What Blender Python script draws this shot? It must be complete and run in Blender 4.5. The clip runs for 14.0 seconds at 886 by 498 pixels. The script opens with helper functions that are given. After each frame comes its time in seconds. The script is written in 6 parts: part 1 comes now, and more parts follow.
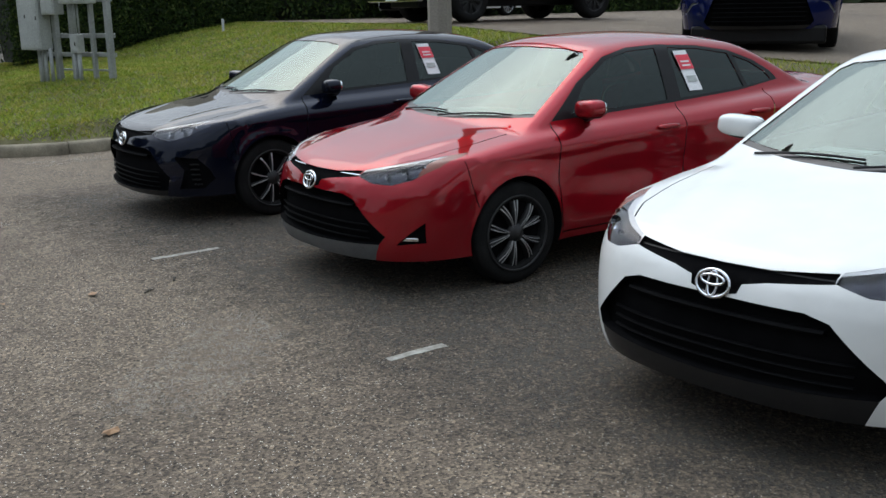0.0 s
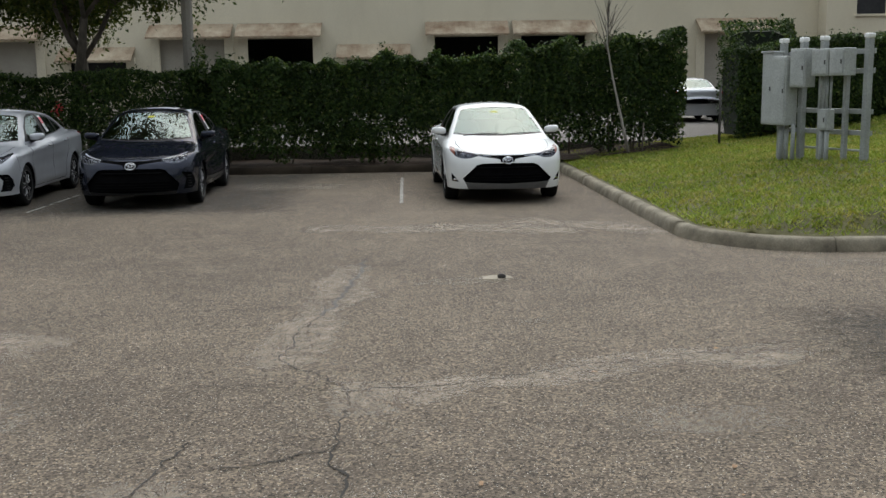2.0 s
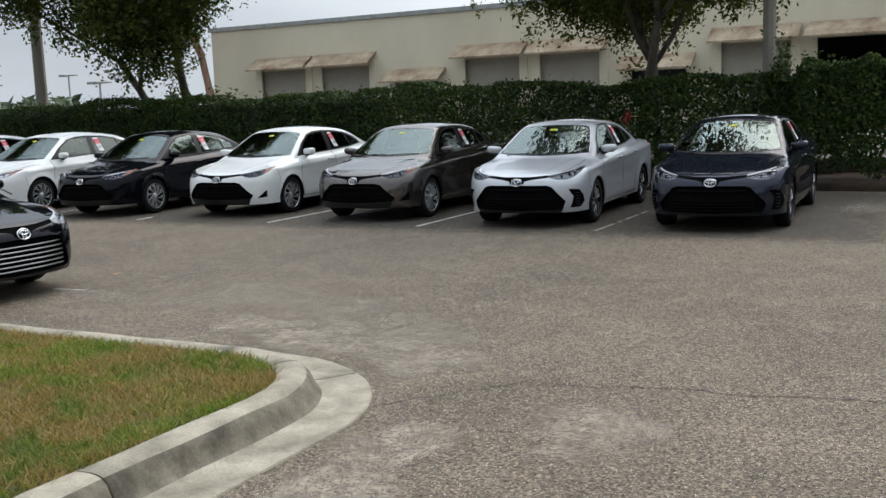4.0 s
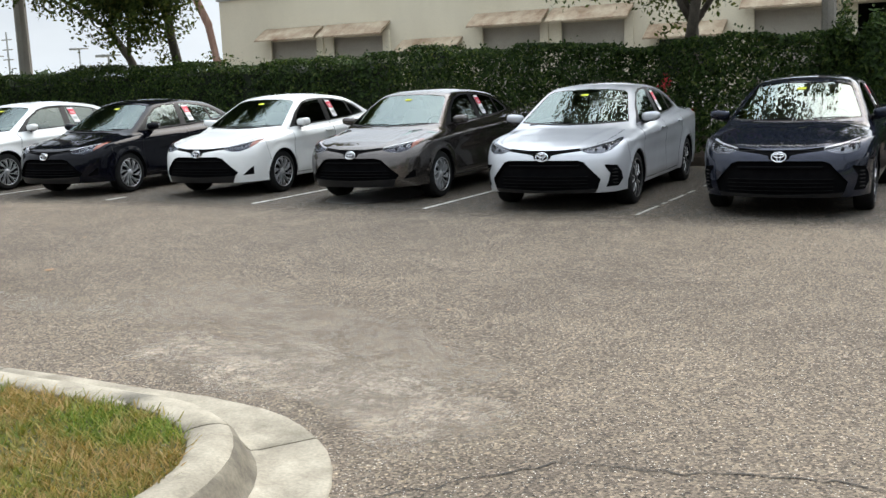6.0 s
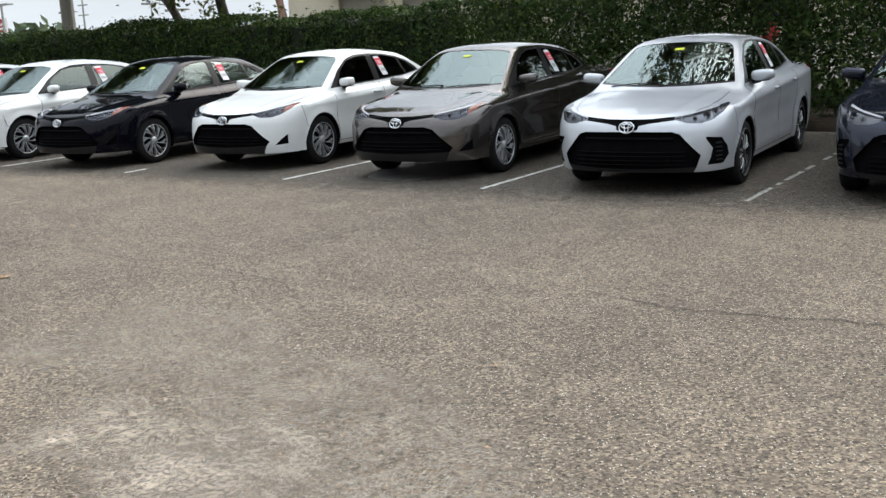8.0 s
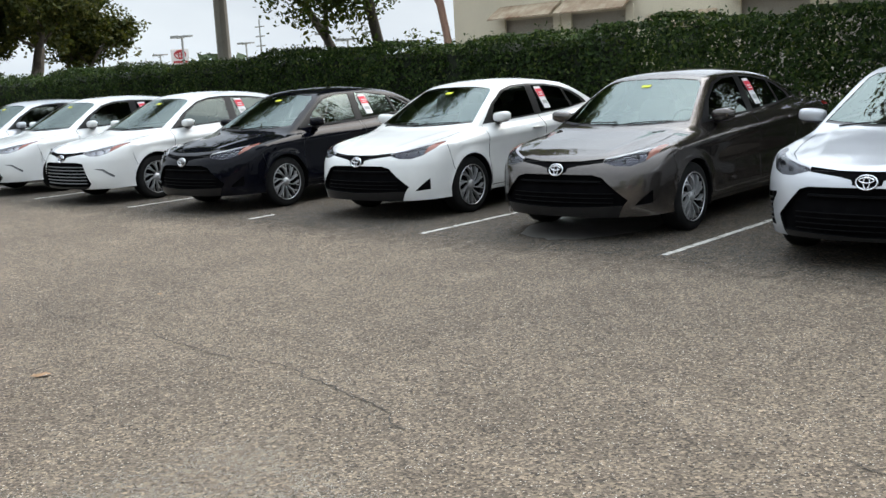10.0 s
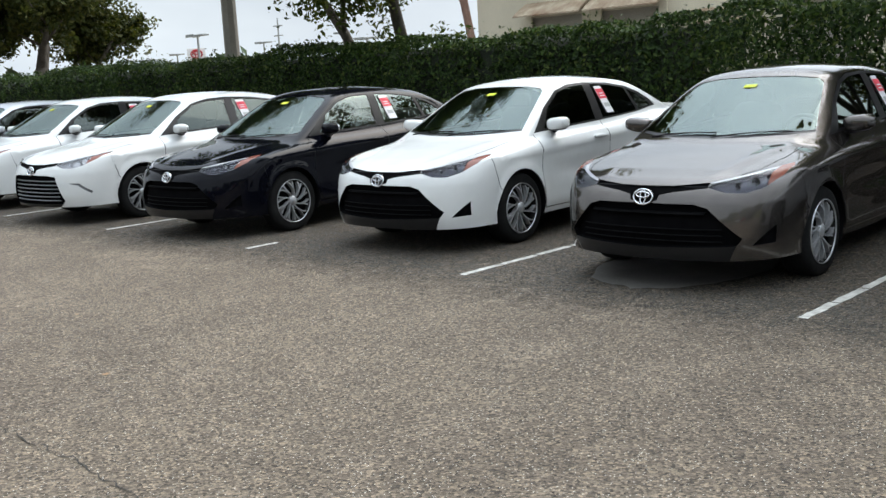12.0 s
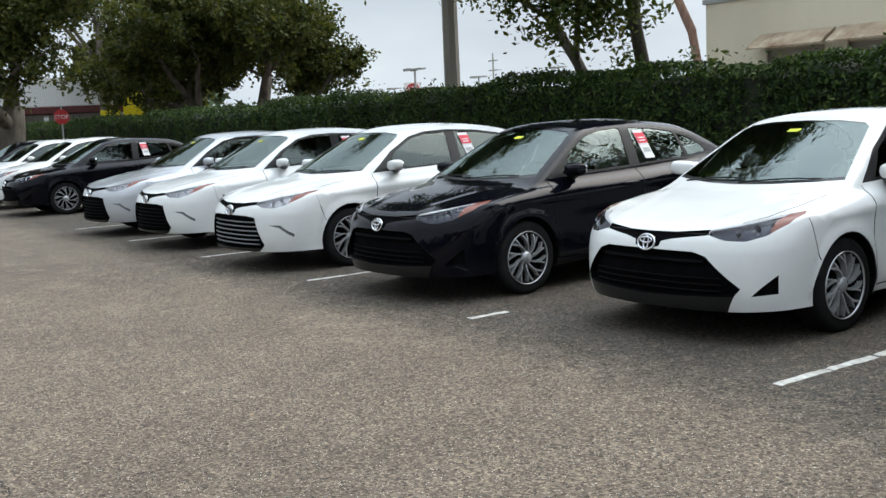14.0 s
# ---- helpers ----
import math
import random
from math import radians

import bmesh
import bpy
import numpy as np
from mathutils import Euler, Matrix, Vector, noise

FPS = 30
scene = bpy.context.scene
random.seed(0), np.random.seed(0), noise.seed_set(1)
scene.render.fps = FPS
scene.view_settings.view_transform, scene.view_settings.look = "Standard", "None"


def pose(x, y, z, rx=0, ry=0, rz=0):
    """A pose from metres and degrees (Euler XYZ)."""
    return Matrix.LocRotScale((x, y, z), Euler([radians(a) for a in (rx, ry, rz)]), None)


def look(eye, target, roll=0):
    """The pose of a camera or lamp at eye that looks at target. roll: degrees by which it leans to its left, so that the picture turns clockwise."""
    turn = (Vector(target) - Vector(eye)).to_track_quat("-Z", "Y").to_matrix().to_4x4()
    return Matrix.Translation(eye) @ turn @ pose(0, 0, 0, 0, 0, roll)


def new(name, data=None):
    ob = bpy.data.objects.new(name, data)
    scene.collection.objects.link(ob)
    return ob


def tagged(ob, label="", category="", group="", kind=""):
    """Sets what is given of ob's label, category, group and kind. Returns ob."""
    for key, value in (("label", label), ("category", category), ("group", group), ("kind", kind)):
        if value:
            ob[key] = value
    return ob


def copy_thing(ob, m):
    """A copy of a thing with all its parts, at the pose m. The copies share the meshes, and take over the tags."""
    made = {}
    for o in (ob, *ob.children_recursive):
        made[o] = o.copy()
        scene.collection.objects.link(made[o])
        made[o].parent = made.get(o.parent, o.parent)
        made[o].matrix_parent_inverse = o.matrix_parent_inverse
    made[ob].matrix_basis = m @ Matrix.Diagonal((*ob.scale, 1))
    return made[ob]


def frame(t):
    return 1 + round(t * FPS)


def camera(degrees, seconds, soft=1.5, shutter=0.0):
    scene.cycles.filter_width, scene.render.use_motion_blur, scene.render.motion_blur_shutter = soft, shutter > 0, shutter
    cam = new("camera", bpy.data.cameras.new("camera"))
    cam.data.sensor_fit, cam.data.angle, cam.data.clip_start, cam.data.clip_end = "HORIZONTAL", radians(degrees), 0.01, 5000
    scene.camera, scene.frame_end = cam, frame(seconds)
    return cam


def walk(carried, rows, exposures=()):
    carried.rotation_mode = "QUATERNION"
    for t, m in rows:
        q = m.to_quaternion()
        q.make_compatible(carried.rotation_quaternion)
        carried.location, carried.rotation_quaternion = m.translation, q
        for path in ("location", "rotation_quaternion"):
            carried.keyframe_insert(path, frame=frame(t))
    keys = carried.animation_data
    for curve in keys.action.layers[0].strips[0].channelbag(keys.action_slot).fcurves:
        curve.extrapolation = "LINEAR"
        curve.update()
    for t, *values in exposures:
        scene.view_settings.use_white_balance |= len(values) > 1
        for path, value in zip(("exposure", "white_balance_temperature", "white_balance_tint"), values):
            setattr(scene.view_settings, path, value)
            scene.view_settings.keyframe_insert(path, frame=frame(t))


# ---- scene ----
cam = camera(47.1, 14.0)
PATH = [
    (0, (4.338, -16.874, 1.669), (5.533, -15.339, 1.202), -1.1),
    (0.3, (4.415, -16.442, 1.663), (5.505, -14.829, 1.206), -2.2),
    (0.5, (4.37, -16.237, 1.688), (5.36, -14.557, 1.246), -2.6),
    (1, (4.333, -15.702, 1.681), (5.032, -13.867, 1.302), -2.4),
    (1.5, (4.131, -15.175, 1.756), (4.531, -13.245, 1.419), -1.5),
    (2, (3.934, -14.578, 1.738), (4.003, -12.604, 1.42), -0.8),
    (2.5, (3.794, -14.097, 1.734), (3.511, -12.14, 1.436), -1.4),
    (3, (3.482, -13.613, 1.755), (2.915, -11.714, 1.484), -1.3),
    (3.5, (3.158, -13.007, 1.716), (2.334, -11.202, 1.465), -2.0),
    (3.7, (3.08, -12.858, 1.744), (2.167, -11.098, 1.483), -2.2),
    (5.8, (2.09, -10.824, 1.572), (1.134, -9.099, 1.242), -2.3),
    (6, (1.998, -10.641, 1.56), (1.038, -8.917, 1.234), -2.3),
    (6.5, (1.782, -10.135, 1.567), (0.804, -8.424, 1.23), -2.3),
    (7, (1.562, -9.653, 1.567), (0.561, -7.96, 1.206), -2.4),
    (7.5, (1.353, -9.177, 1.567), (0.318, -7.51, 1.18), -2.6),
    (8, (1.074, -8.669, 1.558), (-0.007, -7.036, 1.149), -2.8),
    (8.5, (0.79, -8.217, 1.551), (-0.353, -6.626, 1.145), -3.1),
    (9, (0.517, -7.794, 1.548), (-0.7, -6.252, 1.172), -3.2),
    (9.2, (0.405, -7.634, 1.554), (-0.839, -6.111, 1.193), -3.1),
    (11.3, (-1.15, -5.829, 1.552), (-2.561, -4.455, 1.204), -3.8),
    (11.5, (-1.33, -5.704, 1.545), (-2.734, -4.322, 1.202), -3.7),
    (12, (-1.784, -5.401, 1.532), (-3.15, -3.981, 1.194), -3.2),
    (12.5, (-2.188, -5.026, 1.548), (-3.52, -3.577, 1.191), -3.0),
    (13, (-2.605, -4.806, 1.521), (-3.988, -3.405, 1.171), -2.8),
    (13.5, (-3.096, -4.502, 1.484), (-4.615, -3.237, 1.182), -2.5),
    (14, (-3.621, -4.262, 1.502), (-5.254, -3.134, 1.251), -2.6),
]
EXPOSURES = [
    (0, -0.66, 6850, 10), (0.8, -0.04, 6900, 10), (1.2, 0.1, 7150, 10), (1.6, -0.35, 7300, 10.5), (2.0, -0.6, 7350, 11), (2.5, -0.08, 7350, 11), (3.0, -0.5, 7350, 11), (3.6, -0.42, 7150, 11),
    (5.8, 0.26, 7300, 11), (8.0, 0.17, 7250, 11), (11.3, 0.16, 7150, 10), (14, 0.02, 7070, 9.5),
]
SKY_STRENGTH = 0.078
SUN_STRENGTH = 0.7
SUN_FROM = (6, 31, 36)
walk(cam, [(t, look(eye, target, roll)) for t, eye, target, roll in PATH], EXPOSURES)

# ---- sky and sun: a bright, thin overcast ----
world = bpy.data.worlds.new("overcast_sky")
scene.world = world
world.use_nodes = True
wn, wl = world.node_tree.nodes, world.node_tree.links
sky = wn.new("ShaderNodeTexSky")
sky.sky_type, sky.sun_disc = "NISHITA", False
sky.sun_elevation, sky.sun_rotation = radians(49), radians(11)
sky.air_density, sky.dust_density, sky.ozone_density = 1.3, 4.0, 1.5
coord = wn.new("ShaderNodeTexCoord")
stretch = wn.new("ShaderNodeMapping")
stretch.inputs["Scale"].default_value = (1.0, 1.0, 2.6)
clouds = wn.new("ShaderNodeTexNoise")
clouds.inputs["Scale"].default_value, clouds.inputs["Detail"].default_value = 2.2, 6
cloud_ramp = wn.new("ShaderNodeValToRGB")
cloud_ramp.color_ramp.elements[0].position, cloud_ramp.color_ramp.elements[1].position = 0.32, 0.72
cloud_ramp.color_ramp.elements[0].color = (5.6, 6.7, 8.3, 1)
cloud_ramp.color_ramp.elements[1].color = (8.7, 10.2, 11.9, 1)
cloud_mix = wn.new("ShaderNodeMix")
cloud_mix.data_type = "RGBA"
cloud_mix.inputs["Factor"].default_value = 0.85
wl.new(coord.outputs["Generated"], stretch.inputs["Vector"])
wl.new(stretch.outputs["Vector"], clouds.inputs["Vector"])
wl.new(clouds.outputs["Fac"], cloud_ramp.inputs["Fac"])
wl.new(sky.outputs["Color"], cloud_mix.inputs["A"])
wl.new(cloud_ramp.outputs["Color"], cloud_mix.inputs["B"])
split = wn.new("ShaderNodeSeparateXYZ")
wl.new(coord.outputs["Generated"], split.inputs["Vector"])
lift = wn.new("ShaderNodeMapRange")
lift.interpolation_type = "SMOOTHSTEP"
lift.inputs["From Min"].default_value, lift.inputs["From Max"].default_value = 0.2, 0.95
lift.inputs["To Min"].default_value, lift.inputs["To Max"].default_value = 1.38, 2.9
wl.new(split.outputs["Z"], lift.inputs["Value"])
dome = wn.new("ShaderNodeMix")
dome.data_type, dome.blend_type = "RGBA", "MULTIPLY"
dome.inputs["Factor"].default_value = 1.0
wl.new(cloud_mix.outputs["Result"], dome.inputs["A"])
aim = wn.new("ShaderNodeVectorMath")
aim.operation = "DOT_PRODUCT"
aim.inputs[1].default_value = Vector(SUN_FROM).normalized()
wl.new(coord.outputs["Generated"], aim.inputs[0])
near_sun = wn.new("ShaderNodeMapRange")
near_sun.inputs["From Min"].default_value, near_sun.inputs["From Max"].default_value = 0.35, 1.0
near_sun.inputs["To Min"].default_value, near_sun.inputs["To Max"].default_value = 0.95, 2.2
near_sun.interpolation_type = "SMOOTHSTEP"
wl.new(aim.outputs["Value"], near_sun.inputs["Value"])
both = wn.new("ShaderNodeMath")
both.operation = "MULTIPLY"
wl.new(lift.outputs["Result"], both.inputs[0])
wl.new(near_sun.outputs["Result"], both.inputs[1])
wl.new(both.outputs["Value"], dome.inputs["B"])
wl.new(dome.outputs["Result"], wn["Background"].inputs["Color"])
wn["Background"].inputs["Strength"].default_value = SKY_STRENGTH

sun_data = bpy.data.lights.new("sun", "SUN")
sun_data.energy, sun_data.angle, sun_data.color = SUN_STRENGTH, radians(45), (1.0, 0.97, 0.93)
sun = new("sun", sun_data)
sun.matrix_world = look(SUN_FROM, (0, 0, 0))


# ---- materials ----
def node_material(name, rough=0.6, metal=0.0, coat=0.0, spec=0.5):
    m = bpy.data.materials.new(name)
    m.use_nodes = True
    b = m.node_tree.nodes["Principled BSDF"]
    b.inputs["Roughness"].default_value, b.inputs["Metallic"].default_value = rough, metal
    b.inputs["Coat Weight"].default_value = coat
    b.inputs["Coat Roughness"].default_value = 0.03
    b.inputs["Specular IOR Level"].default_value = spec
    return m, m.node_tree.nodes, m.node_tree.links, b


def noise_node(n, l, scale, detail=4, rough=0.6, source="Object", stretch=None):
    tc = n.new("ShaderNodeTexCoord")
    t = n.new("ShaderNodeTexNoise")
    t.inputs["Scale"].default_value, t.inputs["Detail"].default_value, t.inputs["Roughness"].default_value = scale, detail, rough
    if stretch:
        mp = n.new("ShaderNodeMapping")
        mp.inputs["Scale"].default_value = stretch
        l.new(tc.outputs[source], mp.inputs["Vector"])
        l.new(mp.outputs["Vector"], t.inputs["Vector"])
    else:
        l.new(tc.outputs[source], t.inputs["Vector"])
    return t


def ramp_node(n, l, fac, stops):
    r = n.new("ShaderNodeValToRGB")
    e = r.color_ramp.elements
    e[0].position, e[0].color = stops[0][0], (*stops[0][1], 1)
    e[1].position, e[1].color = stops[-1][0], (*stops[-1][1], 1)
    for p, c in stops[1:-1]:
        k = e.new(p)
        k.color = (*c, 1)
    l.new(fac, r.inputs["Fac"])
    return r


def mix_color(n, l, fac, a, b, mode="MIX"):
    m = n.new("ShaderNodeMix")
    m.data_type, m.blend_type = "RGBA", mode
    for key, v in (("Factor", fac), ("A", a), ("B", b)):
        if isinstance(v, (int, float)):
            m.inputs[key].default_value = v
        elif isinstance(v, tuple):
            m.inputs[key].default_value = (*v, 1)
        else:
            l.new(v, m.inputs[key])
    return m.outputs["Result"]


def bump_node(n, l, height, b, strength, distance):
    k = n.new("ShaderNodeBump")
    k.inputs["Strength"].default_value, k.inputs["Distance"].default_value = strength, distance
    l.new(height, k.inputs["Height"])
    l.new(k.outputs["Normal"], b.inputs["Normal"])
    return k


def two_tone(name, dark, light, scale=3.0, fine=60.0, rough=0.7, metal=0.0, bump=0.15, spec=0.5, source="Object", stretch=None, depth=0.004):
    """A surface with slow stains and fine grain."""
    m, n, l, b = node_material(name, rough, metal, spec=spec)
    big = noise_node(n, l, scale, 5, 0.6, source, stretch)
    small = noise_node(n, l, fine, 3, 0.6, source)
    base = ramp_node(n, l, big.outputs["Fac"], [(0.3, dark), (0.7, light)])
    grain = ramp_node(n, l, small.outputs["Fac"], [(0.3, (0.78, 0.78, 0.78)), (0.7, (1.12, 1.12, 1.12))])
    l.new(mix_color(n, l, 1.0, base.outputs["Color"], grain.outputs["Color"], "MULTIPLY"), b.inputs["Base Color"])
    if bump:
        bump_node(n, l, small.outputs["Fac"], b, bump, depth)
    return m


def car_paint(name, color, metal=0.0, rough=0.28, flake=0.0):
    m, n, l, b = node_material(name, rough, metal, coat=1.0, spec=0.0)
    if metal > 0.4:
        b.inputs["Specular Tint"].default_value = (0.22, 0.22, 0.22, 1)
    b.inputs["Coat IOR"].default_value = 1.28 if max(color) < 0.01 else 1.4 if max(color) < 0.1 else 1.5
    dust = noise_node(n, l, 2.5, 4)
    tone = ramp_node(n, l, dust.outputs["Fac"], [(0.3, tuple(c * 0.94 for c in color)), (0.75, tuple(min(1, c * 1.05) for c in color))])
    l.new(tone.outputs["Color"], b.inputs["Base Color"])
    if flake:
        fl = noise_node(n, l, 900, 1)
        bump_node(n, l, fl.outputs["Fac"], b, flake, 0.0004)
    orange = noise_node(n, l, 40, 1)
    k = n.new("ShaderNodeBump")
    k.inputs["Strength"].default_value, k.inputs["Distance"].default_value = 0.04, 0.001
    l.new(orange.outputs["Fac"], k.inputs["Height"])
    l.new(k.outputs["Normal"], b.inputs["Coat Normal"])
    return m


def plain(name, color, rough=0.5, metal=0.0, vary=0.12, scale=12.0):
    return two_tone(name, tuple(c * (1 - vary) for c in color), tuple(c * (1 + vary) for c in color), scale, scale * 12, rough, metal, 0.03)


def glass_material(name, tint, ior=1.9, sheen=(0.82, 0.96, 0.92)):
    """A pane: tinted see-through body under a clear reflection."""
    m = bpy.data.materials.new(name)
    m.use_nodes = True
    n, l = m.node_tree.nodes, m.node_tree.links
    n.remove(n["Principled BSDF"])
    clear, gloss, fr, mix = (n.new(k) for k in ("ShaderNodeBsdfTransparent", "ShaderNodeBsdfGlossy", "ShaderNodeFresnel", "ShaderNodeMixShader"))
    clear.inputs["Color"].default_value = (*tint, 1)
    gloss.inputs["Roughness"].default_value = 0.015
    gloss.inputs["Color"].default_value = (*sheen, 1)
    fr.inputs["IOR"].default_value = ior
    l.new(fr.outputs["Fac"], mix.inputs["Fac"])
    l.new(clear.outputs["BSDF"], mix.inputs[1])
    l.new(gloss.outputs["BSDF"], mix.inputs[2])
    l.new(mix.outputs["Shader"], n["Material Output"].inputs["Surface"])
    return m


def asphalt_material(name, dark, light, stain):
    m, n, l, b = node_material(name, 0.85, spec=0.35)
    tc = n.new("ShaderNodeTexCoord")
    stones = n.new("ShaderNodeTexVoronoi")
    stones.inputs["Scale"].default_value = 82
    l.new(tc.outputs["Object"], stones.inputs["Vector"])
    big = noise_node(n, l, 0.35, 6, 0.65)
    mid = noise_node(n, l, 2.2, 5, 0.7)
    fine = noise_node(n, l, 170, 3, 0.8)
    base = ramp_node(n, l, big.outputs["Fac"], [(0.32, dark), (0.68, light)])
    worn = ramp_node(n, l, mid.outputs["Fac"], [(0.48, (0, 0, 0)), (0.8, (1, 1, 1))])
    col = mix_color(n, l, worn.outputs["Color"], base.outputs["Color"], stain)
    bright = ramp_node(n, l, stones.outputs["Color"], [(0.08, (0.2, 0.19, 0.18)), (0.35, (0.65, 0.65, 0.65)), (0.7, (1.25, 1.24, 1.2)), (0.88, (1.9, 1.87, 1.79)), (1.0, (3.0, 2.92, 2.7))])
    col = mix_color(n, l, 1.0, col, bright.outputs["Color"], "MULTIPLY")
    grit = ramp_node(n, l, fine.outputs["Fac"], [(0.3, (0.5, 0.49, 0.47)), (0.7, (1.45, 1.45, 1.45))])
    col = mix_color(n, l, 1.0, col, grit.outputs["Color"], "MULTIPLY")
    chips = n.new("ShaderNodeTexVoronoi")
    chips.inputs["Scale"].default_value = 120
    l.new(tc.outputs["Object"], chips.inputs["Vector"])
    pale = n.new("ShaderNodeSeparateColor")
    l.new(chips.outputs["Color"], pale.inputs["Color"])
    few = ramp_node(n, l, pale.outputs["Green"], [(0.92, (0, 0, 0)), (0.97, (1, 1, 1))])
    core = ramp_node(n, l, chips.outputs["Distance"], [(0.25, (1, 1, 1)), (0.5, (0, 0, 0))])
    spot = mix_color(n, l, 1.0, few.outputs["Color"], core.outputs["Color"], "MULTIPLY")
    col = mix_color(n, l, spot, col, (0.62, 0.58, 0.5))
    l.new(col, b.inputs["Base Color"])
    bump_node(n, l, stones.outputs["Distance"], b, 0.6, 0.008)
    return m


def leaf_material(name, colors, rough=0.45, glow=0.3, spec=0.28):
    m, n, l, b = node_material(name, rough, spec=spec)
    geo = n.new("ShaderNodeNewGeometry")
    base = ramp_node(n, l, geo.outputs["Random Per Island"], colors)
    big = noise_node(n, l, 0.8, 3)
    tone = ramp_node(n, l, big.outputs["Fac"], [(0.3, (0.75, 0.78, 0.75)), (0.7, (1.2, 1.18, 1.1))])
    col = mix_color(n, l, 1.0, base.outputs["Color"], tone.outputs["Color"], "MULTIPLY")
    l.new(col, b.inputs["Base Color"])
    thin, both = n.new("ShaderNodeBsdfTranslucent"), n.new("ShaderNodeMixShader")
    l.new(mix_color(n, l, 1.0, col, (1.25, 1.2, 0.7), "MULTIPLY"), thin.inputs["Color"])
    both.inputs["Fac"].default_value = glow
    l.new(b.outputs["BSDF"], both.inputs[1])
    l.new(thin.outputs["BSDF"], both.inputs[2])
    l.new(both.outputs["Shader"], n["Material Output"].inputs["Surface"])
    return m


M = {}
M["asphalt"] = asphalt_material("asphalt", (0.1, 0.078, 0.058), (0.158, 0.125, 0.092), (0.186, 0.148, 0.112))
M["yard"] = asphalt_material("yard_asphalt", (0.12, 0.108, 0.098), (0.16, 0.148, 0.135), (0.19, 0.176, 0.162))
M["kerb_grey"] = two_tone("weathered_concrete", (0.11, 0.092, 0.064), (0.3, 0.262, 0.19), 3.5, 60, 0.9, bump=0.4)
M["concrete"] = two_tone("kerb_concrete", (0.16, 0.136, 0.098), (0.4, 0.355, 0.272), 3.2, 70, 0.85, bump=0.5)
M["pole"] = two_tone("pole_concrete", (0.22, 0.2, 0.17), (0.32, 0.29, 0.25), 1.5, 50, 0.85, bump=0.3, stretch=(1, 1, 0.2))
def wear_shade_material(name, dark, light, strength=0.8):
    """Pale wear and dark stall shade, each thinning out towards the edge of its strip."""
    m = two_tone(name, dark, light, 3, 110, 0.9, bump=0.3)
    n, l = m.node_tree.nodes, m.node_tree.links
    att = n.new("ShaderNodeAttribute")
    att.attribute_name = "wear"
    speck = noise_node(n, l, 7, 8, 0.75)
    s = n.new("ShaderNodeMath")
    s.operation = "MULTIPLY"
    l.new(att.outputs["Fac"], s.inputs[0])
    l.new(speck.outputs["Fac"], s.inputs[1])
    r = ramp_node(n, l, s.outputs["Value"], [(0.3, (0, 0, 0)), (0.62, (strength, strength, strength))])
    tc = n.new("ShaderNodeTexCoord")
    grains = n.new("ShaderNodeTexVoronoi")
    grains.inputs["Scale"].default_value = 75
    l.new(tc.outputs["Object"], grains.inputs["Vector"])
    pick = ramp_node(n, l, grains.outputs["Color"], [(0.28, (0.3, 0.3, 0.3)), (0.62, (1, 1, 1))])
    l.new(mix_color(n, l, 1.0, r.outputs["Color"], pick.outputs["Color"], "MULTIPLY"), n["Principled BSDF"].inputs["Alpha"])
    return m


M["stain"] = wear_shade_material("pale_wear", (0.25, 0.205, 0.16), (0.4, 0.335, 0.265), 1.0)
M["faint_wear"] = wear_shade_material("faint_wear", (0.225, 0.186, 0.145), (0.355, 0.303, 0.24), 0.62)
M["sealed"] = wear_shade_material("dark_sealed_asphalt", (0.04, 0.036, 0.03), (0.07, 0.062, 0.052), 0.9)
M["crack"] = two_tone("crack_dark", (0.025, 0.022, 0.019), (0.05, 0.045, 0.038), 6, 90, 0.95)
M["line"] = two_tone("road_paint", (0.3, 0.285, 0.25), (0.62, 0.61, 0.57), 14, 80, 0.8, bump=0.3)
M["line_old"] = two_tone("worn_road_paint", (0.16, 0.15, 0.125), (0.42, 0.41, 0.37), 18, 90, 0.85, bump=0.3)
M["soil"] = two_tone("turf_soil", (0.06, 0.055, 0.02), (0.11, 0.1, 0.032), 1.3, 30, 0.95, bump=0.6, depth=0.02)
M["mulch"] = two_tone("mulch", (0.02, 0.014, 0.01), (0.06, 0.04, 0.028), 4, 40, 0.95, bump=0.8, depth=0.02, spec=0.08)
M["bar"] = two_tone("grille_bar_plastic", (0.004, 0.004, 0.0045), (0.007, 0.007, 0.0075), 10, 150, 0.7, bump=0.02, spec=0.03)
def patchy_grass(name, green, straw, rough=0.65, dry_from=0.46):
    """Blades that turn from green to straw in patches."""
    m = leaf_material(name, green, rough, 0.35)
    n, l = m.node_tree.nodes, m.node_tree.links
    b = n["Principled BSDF"]
    old = b.inputs["Base Color"].links[0].from_socket
    geo = n.new("ShaderNodeNewGeometry")
    dry = ramp_node(n, l, geo.outputs["Random Per Island"], straw)
    patch = noise_node(n, l, 2.6, 4, 0.65)
    where = ramp_node(n, l, patch.outputs["Fac"], [(dry_from, (0.06, 0.06, 0.06)), (dry_from + 0.14, (0.85, 0.85, 0.85))])
    col = mix_color(n, l, where.outputs["Color"], old, dry.outputs["Color"])
    l.new(col, b.inputs["Base Color"])
    thin = next(k for k in n if k.type == "BSDF_TRANSLUCENT")
    l.new(mix_color(n, l, 1.0, col, (1.2, 1.15, 0.75), "MULTIPLY"), thin.inputs["Color"])
    return m


